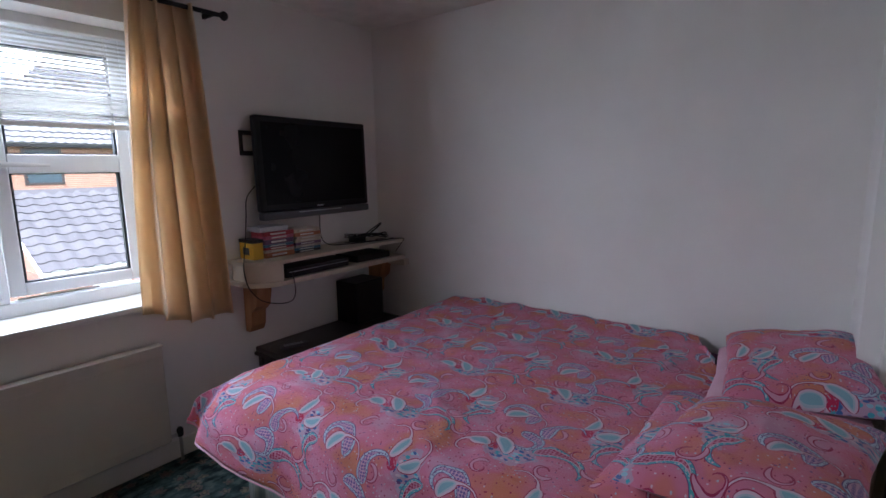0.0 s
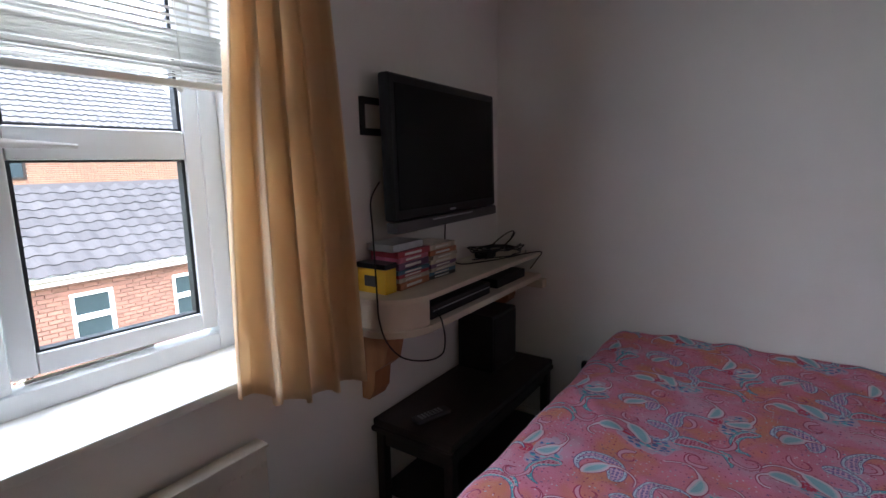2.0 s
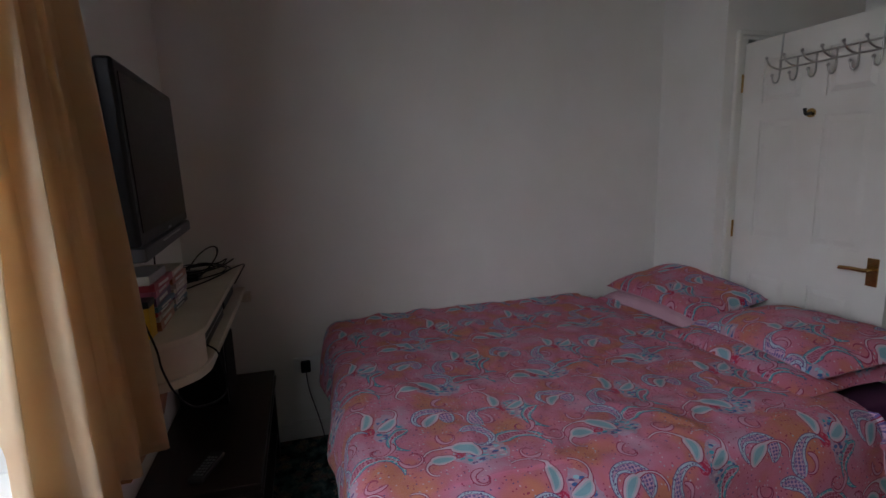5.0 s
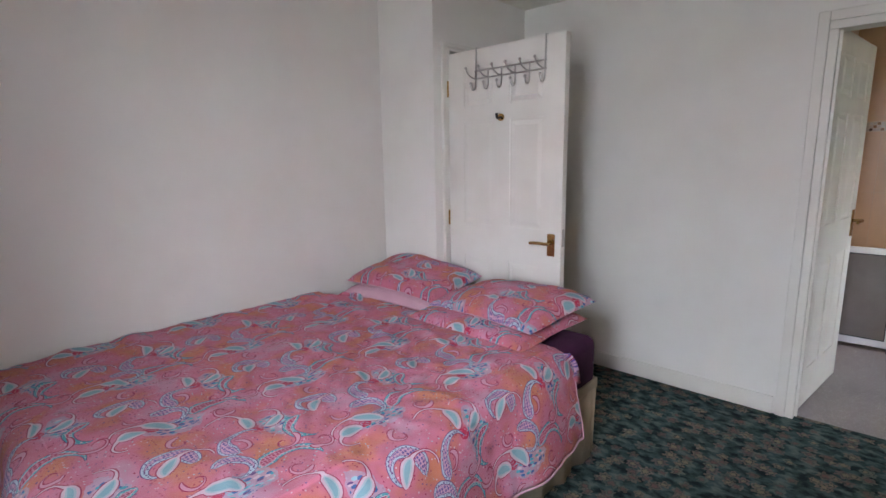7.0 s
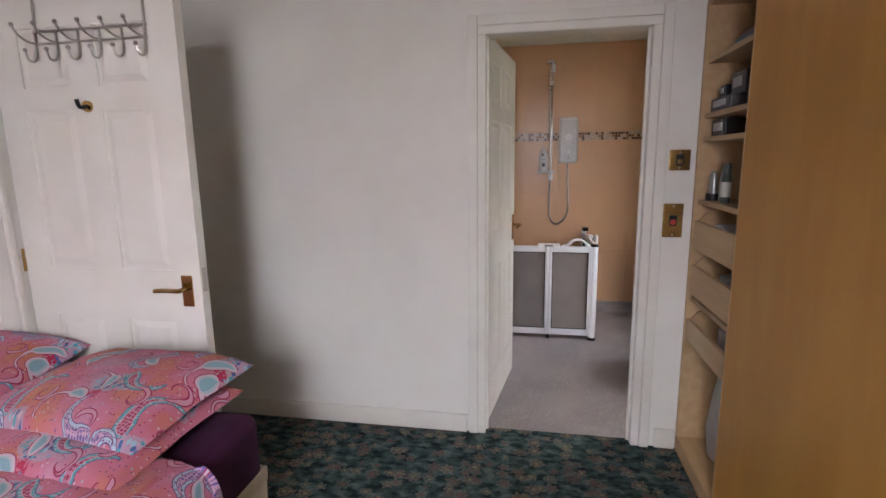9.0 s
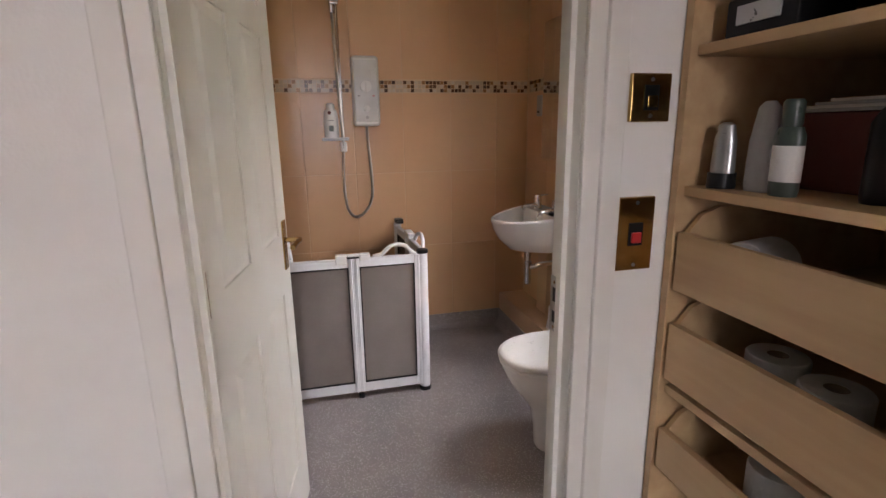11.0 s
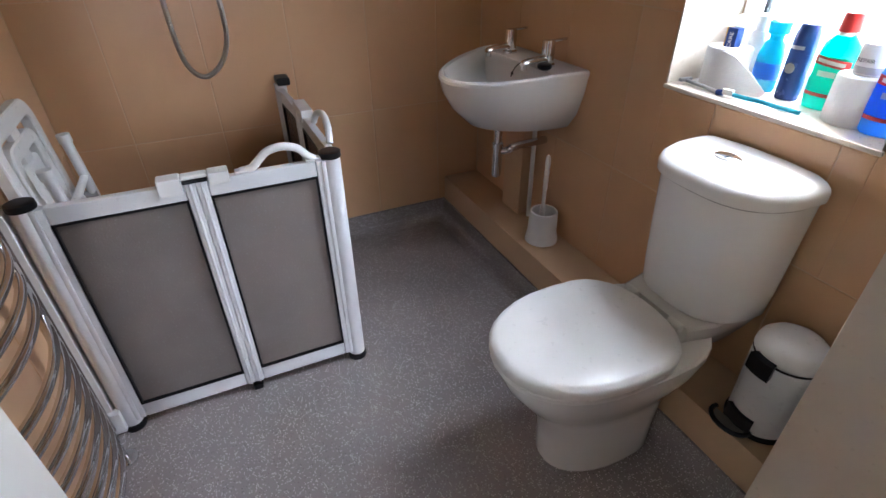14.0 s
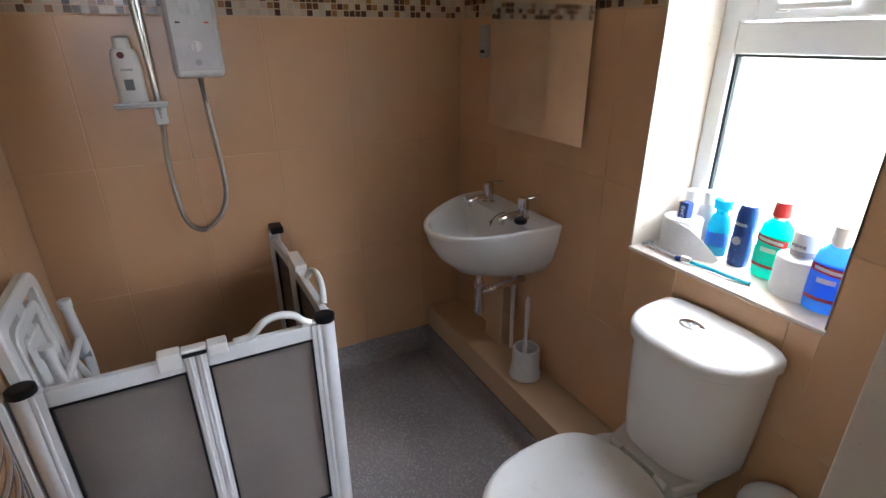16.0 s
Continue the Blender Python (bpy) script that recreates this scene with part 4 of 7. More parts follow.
def pillow(name, m, label, lx=0.46, ly=0.72, h=0.15, off=(0, 0), sag=0.0, hem=PINK, face=PRINT):
    """A filled pillow with pointed corners: printed top, pale underside."""
    t = thing(name, (0, 0, 0), label, "pillow", "pillows on the bed", m=m)
    for nm, sgn, material in (("cover", 1, face), ("underside", -1, hem)):
        bm = bmesh.new()
        uvl = bm.loops.layers.uv.new("UVMap")
        n = 30
        g = []
        for i in range(n + 1):
            row = []
            for j in range(n + 1):
                a, b = 2 * i / n - 1, 2 * j / n - 1
                ea, eb = 1 - abs(a) ** 2.6, 1 - abs(b) ** 2.6
                pull = 0.055 * (1 - abs(a * b))
                x = lx / 2 * a * (1 - pull * (1 - abs(b) ** 2) * abs(a) * 1.0)
                y = ly / 2 * b * (1 - pull * (1 - abs(a) ** 2) * abs(b) * 0.8)
                bulge = (max(ea, 0) * max(eb, 0)) ** 0.42
                p = Vector((x * 3 + off[0], y * 3 + off[1], 0.0))
                z = sgn * (h / 2 * bulge * (1.0 if sgn > 0 else 0.62)) + bulge * (0.022 * noise.noise(p) + 0.012 * noise.noise(p * 2.7) + 0.008 * noise.noise(p * 6)) - sag * (b * b) * 0.5
                row.append((bm.verts.new((x, y, z)), (x + off[0], y + off[1])))
            g.append(row)
        for i in range(n):
            for j in range(n):
                q = (g[i][j], g[i + 1][j], g[i + 1][j + 1], g[i][j + 1])
                f = bm.faces.new([k[0] for k in (q if sgn > 0 else q[::-1])])
                for lp, k in zip(f.loops, q if sgn > 0 else q[::-1]):
                    lp[uvl].uv = k[1]
        part(nm, bm, material, t, local=True)
    return t


pillow("pillow", pose(0.80, 2.42, 0.650, 0, -3, 4), "plain pale pink pillow lying underneath another", 0.46, 0.66, 0.13, (0.3, 1.7), face=PINK)
pillow("pillow", pose(0.715, 1.74, 0.648, 0, -2, -3), "flat paisley pillow lying underneath another", 0.52, 0.70, 0.12, (1.9, 0.4), hem=PRINT)
pillow("pillow", pose(0.835, 2.42, 0.730, 4, -8, 6), "plump pink paisley pillow on the upper layer", 0.46, 0.66, 0.150, (2.7, 2.2), 0.03)
pillow("pillow", pose(0.785, 1.72, 0.718, -3, -6, -8), "pink paisley pillow with a pale hem on the upper layer", 0.47, 0.70, 0.14, (0.9, 3.1), 0.03)

# ---- television corner ----
tv = thing("television", (-1.66, 2.25, 1.20), "black flat-screen television on a wall bracket, switched off", "television")
TX, TY0, TY1, TZ0, TZ1 = -1.605, 1.832, 2.685, 1.190, 1.765


def tvp(x, y, z):
    """Lean the set slightly back at its top."""
    return x - 0.006 * (z - 1.47) / 0.27, y, z


def tilt(bm):
    for v in bm.verts:
        v.co = Vector(tvp(*v.co)) + Vector((0.022 * (2.25 - v.co.y) / 0.41, 0, 0))
    return bm


part("casing", tilt(cube(TX - 0.05, TX, TY0, TY1, TZ0 + 0.045, TZ1, 0.012, 3)), BLACK, tv)
part("screen", tilt(cube(TX + 0.0005, TX + 0.003, TY0 + 0.035, TY1 - 0.035, TZ0 + 0.085, TZ1 - 0.035)), SCREEN, tv, "dark glossy screen", smooth=False)
part("speaker_bar", tilt(cube(TX - 0.045, TX + 0.008, TY0 + 0.005, TY1 - 0.005, TZ0, TZ0 + 0.044, 0.008)), TVGREY, tv, "dark grey speaker bar")
part("maker_mark", tilt(cube(TX + 0.004, TX + 0.005, 2.225, 2.275, TZ0 + 0.058, TZ0 + 0.066)), SILVER, tv, smooth=False)
part("control_strip", tilt(cube(TX + 0.0085, TX + 0.010, 2.08, 2.42, TZ0 + 0.03, TZ0 + 0.036)), SILVER, tv, smooth=False)
br = thing("tv_bracket", (W, 2.2, 1.6), "black steel wall bracket behind the television", "wall bracket")
part("wall_rail", boxes((W, W + 0.012, 1.80, 2.6, 1.66, 1.685), (W, W + 0.012, 1.80, 2.6, 1.55, 1.575), (W, W + 0.018, 1.80, 1.815, 1.55, 1.685), (W, W + 0.018, 2.585, 2.6, 1.55, 1.685), bevel=0.002), IRON, br)
for y in (1.95, 2.5):
    part("arm", cube(W + 0.012, TX - 0.044, y, y + 0.035, 1.45, 1.70, 0.002), IRON, br)

sh = thing("wall_shelf", (-1.6, 2.3, 0.8), "cream painted wall shelf with a rounded end and an open slot", "shelf")


def shelf_outline(x0, x1, y0, y1, r, n=10):
    pts = [(x0, y0)]
    pts += [(x1 - r + r * math.cos(a), y0 + r + r * math.sin(a)) for a in np.linspace(-math.pi / 2, 0, n)]
    return pts + [(x1, y1), (x0, y1)]


part("top_board", extrude_outline(shelf_outline(W, -1.435, 1.68, 2.83, 0.17), 0.965, 0.985, 0.003), SHELFP, sh)
part("bottom_board", extrude_outline(shelf_outline(W, -1.43, 1.68, 2.83, 0.17), 0.845, 0.871, 0.003), SHELFP, sh)
end = [(W, 1.70)] + [(-1.443 - 0.14 + 0.14 * math.cos(a), 1.70 + 0.14 + 0.14 * math.sin(a)) for a in np.linspace(-math.pi / 2, 0, 9)] + [(-1.443, 1.852), (W, 1.852)]
part("end_block", extrude_outline(end, 0.871, 0.965), SHELFP, sh)
part("back_board", cube(W, W + 0.012, 1.852, 2.83, 0.871, 0.965), SHELFP, sh, smooth=False)
part("batten", cube(-1.56, -1.405, 2.795, 2.845, 0.800, 0.844, 0.004), SHELFP, sh)
for y in (1.80, 2.78):
    o = [(W, 0.56), (W + 0.035, 0.56), (W + 0.06, 0.60), (W + 0.07, 0.68), (W + 0.12, 0.72), (W + 0.15, 0.844), (W, 0.844)]
    bm = bmesh.new()
    rings(bm, [[(x, y - 0.045, z) for x, z in o], [(x, y + 0.045, z) for x, z in o]])
    part("bracket", bm, PINE, sh, "orange pine bracket", smooth=False)
rec = thing("disc_player", (-1.6, 2.15, 0.872), "slim black disc player in the shelf slot", "disc player")
part("case", cube(-1.685, -1.462, 1.885, 2.34, 0.872, 0.925, 0.004), BLACK, rec)
part("front_edge", cube(-1.4615, -1.460, 1.90, 2.33, 0.902, 0.906), SILVER, rec, smooth=False)
rec = thing("set_top_box", (-1.6, 2.6, 0.872), "small black set-top box in the shelf slot", "set-top box")
part("case", cube(-1.685, -1.47, 2.42, 2.72, 0.872, 0.915, 0.005), BLACK, rec)

# discs and boxes on the shelf
rnd = random.Random(11)
spine_cols = [("red", (0.38, 0.03, 0.05)), ("pink", (0.50, 0.12, 0.20)), ("pale", (0.52, 0.44, 0.36)), ("violet", (0.16, 0.07, 0.16)), ("cream", (0.60, 0.52, 0.40)), ("blue", (0.05, 0.16, 0.26)), ("orange", (0.45, 0.16, 0.07)), ("black", (0.03, 0.03, 0.035))]
spines = {n: mat("case_" + n, c, 0.3, color2=tuple(0.6 * q for q in c), scale=30, stretch=(1, 1, 1), bump=0.0) for n, c in spine_cols}


def disc_case(x, y, z, ln, th, color, rz, name="dvd_case"):
    t = thing(name, (0, 0, 0), "%s disc case lying in a stack on the shelf" % color, "disc case", "discs on the shelf", m=pose(x, y, z, 0, 0, rz))
    part("cover", cube(-0.068, 0.068, -ln / 2, ln / 2, 0, th, 0.0015), spines[color], t, local=True)
    part("title_bar", cube(0.0682, 0.069, -ln * 0.3, ln * 0.22, th * 0.3, th * 0.68), CORD, t, local=True, smooth=False)
    return t


z = 0.985
for i, c in enumerate(("orange", "pale", "red", "blue", "violet", "pink", "red")):
    th = (0.028, 0.015, 0.015, 0.015, 0.026, 0.020, 0.024)[i]
    disc_case(-1.622 + rnd.uniform(-0.006, 0.006), 1.915 + rnd.uniform(-0.006, 0.006), z, 0.19, th, c, rnd.uniform(-2.5, 2.5))
    z += th + 0.0003
case = thing("grey_case", (-1.66, 1.89, z), "pale grey box lying on the stacked discs", "box")
part("body", cube(-1.69, -1.56, 1.80, 1.98, z, z + 0.028, 0.004), SILVER, case)
z = 0.985
for i, c in enumerate(("black", "blue", "pale", "violet", "cream", "pale", "orange", "cream")):
    th = (0.015, 0.015, 0.015, 0.016, 0.018, 0.016, 0.022, 0.020)[i]
    disc_case(-1.622 + rnd.uniform(-0.005, 0.005), 2.112 + rnd.uniform(-0.005, 0.005), z, 0.185, th, c, rnd.uniform(-2, 2))
    z += th + 0.0003
bx = thing("yellow_box", (-1.66, 1.79, 0.985), "bright yellow cardboard box with black top", "box")
part("carton", cube(-1.695, -1.56, 1.752, 1.812, 0.985, 1.075, 0.002), YELLOW, bx)
part("label", cube(-1.66, -1.60, 1.7505, 1.7518, 1.01, 1.05), INK, bx, smooth=False)
part("lid", cube(-1.697, -1.558, 1.750, 1.814, 1.0755, 1.095, 0.002), BLACK, bx)


def cable(name, ctrl, r=0.003, label="black cable lying in loops"):
    return solid(name, tube(curve_points(ctrl, 8), r, 7), BLACK, label, "cable", smooth=True)


cable("cable", [(-1.66, 1.853, 1.381), (-1.65, 1.791, 1.318), (-1.62, 1.761, 1.219), (-1.58, 1.722, 1.098), (-1.532, 1.674, 0.985), (-1.522, 1.668, 0.925), (-1.50, 1.676, 0.850), (-1.47, 1.723, 0.782), (-1.42, 1.792, 0.758), (-1.40, 1.862, 0.762), (-1.405, 1.892, 0.807), (-1.42, 1.897, 0.872), (-1.44, 1.905, 0.892), (-1.46, 1.915, 0.900)], 0.003, "thin black cable looping down from the television")
cable("cable", [(-1.67, 2.30, 1.2), (-1.67, 2.30, 1.05), (-1.62, 2.32, 0.995), (-1.56, 2.42, 0.99), (-1.50, 2.56, 0.992), (-1.47, 2.70, 0.992), (-1.50, 2.79, 0.992)])
r2 = random.Random(3)
pts = []
for i in range(30):
    a = i * 0.75
    pts.append((-1.58 + 0.11 * math.cos(a) + r2.uniform(-0.03, 0.03), 2.60 + 0.15 * math.sin(a) + r2.uniform(-0.03, 0.03), 0.995 + 0.004 * (i % 9) + r2.uniform(0, 0.02)))
cable("cable_tangle", pts, 0.0032, "tangle of black cables on the shelf")
pts = [(-1.57 + 0.06 * math.cos(a), 2.64 + 0.08 * math.sin(a * 1.02), 0.992 + 0.055 * (1 + math.sin(a + 0.7))) for a in np.linspace(0, 13, 26)]
cable("cable_coil", pts, 0.003, "coiled black cable standing on the shelf")
cable("cable", [(-1.62, 2.45, 0.99), (-1.5, 2.62, 0.992), (-1.435, 2.76, 0.995), (-1.42, 2.81, 0.985), (-1.44, 2.80, 0.95), (-1.47, 2.78, 0.90)])
ad = thing("power_adapter", (-1.6, 2.52, 0.985), "small black power adapter among the cables", "adapter")
part("body", cube(-1.64, -1.57, 2.50, 2.60, 0.985, 1.02, 0.008), BLACK, ad)

tb = thing("side_table", (-1.52, 2.3, 0), "dark stained wooden side table under the shelf", "table")
part("top", cube(-1.695, -1.32, 1.80, 2.74, 0.425, 0.455, 0.006), DARKWOOD, tb)
part("rim", boxes((-1.697, -1.315, 1.79, 1.815, 0.405, 0.425), (-1.33, -1.315, 1.815, 2.74, 0.405, 0.425), bevel=0.004), DARKWOOD, tb)
for x in (-1.69, -1.365):
    for y in (1.81, 2.69):
        part("leg", cube(x, x + 0.04, y, y + 0.04, 0, 0.425, 0.005), DARKWOOD, tb)
part("apron", boxes((-1.365, -1.345, 1.85, 2.69, 0.34, 0.405), (-1.65, -1.365, 1.82, 1.835, 0.34, 0.405), bevel=0.003), DARKWOOD, tb)
part("lower_shelf", cube(-1.69, -1.33, 1.83, 2.71, 0.12, 0.138, 0.003), DARKWOOD, tb)
sp = thing("loudspeaker", (-1.56, 2.56, 0.455), "black box loudspeaker on the side table", "loudspeaker")
part("cabinet", cube(-1.68, -1.49, 2.41, 2.66, 0.456, 0.735, 0.006), BLACK, sp)
part("grille", cube(-1.4895, -1.484, 2.422, 2.648, 0.47, 0.72, 0.002), mat("speaker_cloth", (0.018, 0.016, 0.016), 0.95, bump=0.4, bump_scale=500), sp)
rm = thing("remote_control", (0, 0, 0), "slim grey remote control lying on the side table", "remote control", m=pose(-1.50, 1.93, 0.456, 0, 0, -18))
part("body", cube(-0.025, 0.025, -0.08, 0.08, 0, 0.018, 0.006), TVGREY, rm, local=True)
bm = boxes(*[(-0.016 + 0.012 * i, -0.008 + 0.012 * i, -0.06 + 0.016 * j, -0.051 + 0.016 * j, 0.018, 0.0195) for i in range(3) for j in range(7)])
part("buttons", bm, SILVER, rm, local=True, smooth=False)
sk = thing("wall_socket", (-1.16, N, 0.42), "white wall socket with a black plug", "socket")
part("plate", cube(-1.23, -1.085, N - 0.012, N - 0.001, 0.375, 0.46, 0.004), WHITEP, sk)
part("plug", cube(-1.195, -1.145, N - 0.05, N - 0.012, 0.385, 0.445, 0.008), BLACK, sk, "black plug")
cable("cable", [(-1.17, N - 0.05, 0.40), (-1.16, N - 0.07, 0.30), (-1.12, N - 0.05, 0.12), (-1.1, N - 0.04, 0.01)])

# ---- wardrobe wall ----
WF = -0.29
un = thing("shelf_unit", (1.68, -0.55, 0), "beech open wardrobe bay with shelves and pull-out trays", "wardrobe")
part("side", cube(1.905, 1.925, -0.88, WF, 0.0, 2.06), BEECH_IN, un, smooth=False)
part("side", cube(1.40, 1.42, -0.88, WF - 0.005, 0.0, 2.06), BEECH_IN, un, smooth=False)
part("back", cube(1.42, 1.905, -0.885, -0.875, 0.0, 2.06), BEECH_IN, un, smooth=False)
part("top", cube(1.42, 1.905, -0.875, WF, 2.04, 2.06), BEECH_IN, un, smooth=False)
part("plinth", cube(1.42, 1.905, WF - 0.02, WF, 0.0, 0.075), BEECH_IN, un, smooth=False)
part("floor_board", cube(1.42, 1.905, -0.875, WF - 0.02, 0.055, 0.075), BEECH_IN, un, smooth=False)
for z in (1.806, 1.58, 1.48, 1.21, 0.764):
    part("shelf", cube(1.422, 1.903, -0.87, WF - 0.015, z, z + 0.02, 0.002), BEECH_IN, un)


def tray(z, h):
    t = part("tray", boxes((1.435, 1.895, -0.84, WF - 0.02, z, z + 0.01), (1.435, 1.895, WF - 0.02, WF - 0.004, z, z + h)), BEECH_IN, un, "pull-out beech tray", smooth=False)
    for x0 in (1.435, 1.883):
        o = [(-0.84, z + 0.01), (WF - 0.02, z + 0.01), (WF - 0.02, z + h), (WF - 0.05, z + h + 0.035), (WF - 0.09, z + h + 0.05), (-0.84, z + h + 0.05)]
        bm = bmesh.new()
        rings(bm, [[(x0, y, q) for y, q in o], [(x0 + 0.012, y, q) for y, q in o]])
        part("tray_side", bm, BEECH_IN, un, smooth=False)


tray(1.011, 0.125)
tray(0.805, 0.13)
tray(0.58, 0.10)
bd = thing("wardrobe", (0.65, -0.6, 0), "tall beech veneer wardrobe with wide plain doors", "wardrobe")
part("side", cube(-0.53, -0.51, -0.88, WF, 0, 2.06), BEECH, bd, smooth=False)
part("plinth", cube(-0.51, 1.398, WF - 0.05, WF - 0.03, 0, 0.058), BEECH, bd, smooth=False)
part("top", cube(-0.51, 1.398, -0.88, WF - 0.02, 2.062, 2.08), BEECH, bd, smooth=False)
for x0, x1 in ((0.45, 1.40), (-0.505, 0.445)):
    d = part("door", cube(x0, x1, WF - 0.018, WF + 0.006, 0.06, 2.06, 0.003), BEECH, bd)
    part("edge_strip", cube(x1 - 0.004, x1 + 0.003, WF - 0.019, WF + 0.0075, 0.06, 2.06, 0.001), BEECH_IN, d)


def bottle(name, at, profile, material, label, cap=None, sx=1.0, sy=1.0, rz=0, category="bottle", band=None):
    """A turned container: body profile, then a cap and a label band as parts."""
    t = thing(name, at, label, category, m=pose(*at, 0, 0, rz))
    part("body", lathe(profile, 22, sx=sx, sy=sy), material, t, local=True)
    if cap:
        part("cap", lathe(cap[0], 20, sx=min(1, sx * cap[2]) if len(cap) > 2 else 1, sy=min(1, sy * cap[2]) if len(cap) > 2 else 1), cap[1], t, local=True)
    if band:
        part("label", lathe([(band[0], band[1]), (band[0], band[2])], 22, sx=sx, sy=sy), band[3], t, local=True)
    return t


# things in the bay
bottle("spray_can", (1.852, -0.345, 1.23), [(0.023, 0), (0.025, 0.008), (0.025, 0.04), (0.023, 0.09), (0.017, 0.120), (0.008, 0.125)], SILVER, "silver and black toiletry bottle on the shelf", ([(0.0255, 0.0), (0.026, 0.005), (0.0255, 0.03)], BLACK), sy=0.7)
bottle("spray_can", (1.785, -0.37, 1.23), [(0.03, 0), (0.032, 0.01), (0.03, 0.09), (0.02, 0.15), (0.01, 0.16)], GREYP, "grey toiletry bottle on the shelf", sy=0.7)
bottle("gel_bottle", (1.72, -0.35, 1.23), [(0.024, 0), (0.026, 0.01), (0.026, 0.10), (0.02, 0.115)], LIME, "dull green gel bottle with a white label", ([(0.014, 0.115), (0.016, 0.12), (0.016, 0.155), (0.012, 0.16)], LIME), sy=0.7, band=(0.0265, 0.025, 0.085, CORD))
bottle("spray_can", (1.60, -0.40, 1.23), [(0.024, 0), (0.026, 0.01), (0.026, 0.12), (0.016, 0.14), (0.01, 0.145)], BLACK, "black toiletry bottle on the shelf")
bx = thing("maroon_box", (1.68, -0.62, 1.23), "dark maroon wooden box with papers on top", "box")
part("body", cube(1.48, 1.86, -0.80, -0.46, 1.23, 1.37, 0.006), MAROON, bx)
pp = thing("paper_pile", (1.68, -0.60, 1.37), "loose pale papers on a box", "papers")
for i in range(4):
    part("sheet", cube(1.52 + 0.012 * i, 1.83 - 0.02 * i, -0.78, -0.455 - 0.01 * i, 1.3705 + 0.006 * i, 1.3755 + 0.006 * i), CORD if i % 2 else GREYP, pp, smooth=False)


def toilet_roll(at, rx=0, ry=0, rz=0, label="white toilet roll", loose=False):
    t = thing("toilet_roll", at, label, "toilet roll", "toilet rolls", m=pose(*at, rx, ry, rz))
    bm = bmesh.new()
    seg = 28
    prof = [(0.019, 0), (0.052, 0), (0.055, 0.004), (0.055, 0.096), (0.052, 0.10), (0.019, 0.10), (0.019, 0)]
    rings(bm, [[(r * math.cos(2 * math.pi * i / seg), r * math.sin(2 * math.pi * i / seg), z) for i in range(seg)] for r, z in prof], False, False)
    part("paper", bm, PAPER, t, local=True)
    part("core", rings(bmesh.new(), [[(r * math.cos(2 * math.pi * i / seg), r * math.sin(2 * math.pi * i / seg), z) for i in range(seg)] for r, z in ((0.0188, 0.001), (0.0188, 0.099))], False, False), mat("card_core", (0.35, 0.27, 0.19), 0.9), t, local=True)
    if loose:
        bm = bmesh.new()
        o = [(0.0, 0.056, 0.0), (0.06, 0.058, 0.0), (0.115, 0.052, 0.0), (0.125, 0.05, 0.012), (0.08, 0.055, 0.055), (0.04, 0.057, 0.085), (0.0, 0.056, 0.098)]
        rings(bm, [[(x, -y, z) for x, y, z in o], [(x, -y - 0.002, z) for x, y, z in o]])
        part("loose_sheet", bm, PAPER, t, local=True, smooth=False)
    return t


toilet_roll((1.79, -0.36, 1.078), 90, 0, 12, "white toilet roll lying in the top tray")
toilet_roll((1.74, -0.42, 0.817), 0, 0, 0, "white toilet roll standing in a tray")
toilet_roll((1.61, -0.40, 0.817), 0, 0, 0, "white toilet roll standing in a tray")
toilet_roll((1.70, -0.42, 0.592), 0, 0, 0, "white toilet roll standing in the low tray")
for at, s, material, lb in (((1.775, -0.405, 1.602), (0.22, 0.17, 0.055), TVGREY, "dark grey folded bag on the shelf"), ((1.70, -0.42, 1.6575), (0.15, 0.13, 0.085), TVGREY, "dark grey boxy gadget on a folded bag"), ((1.82, -0.38, 1.6575), (0.06, 0.08, 0.05), BLACK, "small black gadget on a folded bag"), ((1.79, -0.385, 1.5005), (0.15, 0.12, 0.07), BLACK, "black camera-like box on the shelf")):
    t = thing("gadget", at, lb, "gadget")
    part("body", cube(at[0] - s[0] / 2, at[0] + s[0] / 2, at[1] - s[1] / 2, at[1] + s[1] / 2, at[2], at[2] + s[2], 0.008), material, t)
    part("face", cube(at[0] - s[0] * 0.3, at[0] + s[0] * 0.3, at[1] + s[1] / 2, at[1] + s[1] / 2 + 0.004, at[2] + s[2] * 0.3, at[2] + s[2] * 0.75, 0.001), SILVER, t)
bt = thing("book_pile", (1.75, -0.48, 1.826), "small pile of books and papers on the top shelf", "books")
for i, c in enumerate(("pale", "cream", "blue", "violet")):
    part("book", cube(1.58 + 0.01 * i, 1.88 - 0.015 * i, -0.62, -0.36 - 0.012 * i, 1.8265 + 0.02 * i, 1.845 + 0.02 * i, 0.002), spines[c], bt)
bag = thing("white_bag", (1.72, -0.5, 0.075), "white plastic bag hanging low in the bay", "bag")
bm = bmesh.new()
rings(bm, [[(1.72 + rx * math.cos(a) * (1 + 0.12 * math.sin(3 * a + z * 9)), -0.48 + ry * math.sin(a), z) for a in np.linspace(0, 2 * math.pi, 19)[:-1]] for rx, ry, z in ((0.06, 0.05, 0.085), (0.13, 0.11, 0.10), (0.15, 0.12, 0.22), (0.12, 0.10, 0.38), (0.10, 0.07, 0.52), (0.07, 0.03, 0.575))])
part("sack", bm, PAPER, bag)

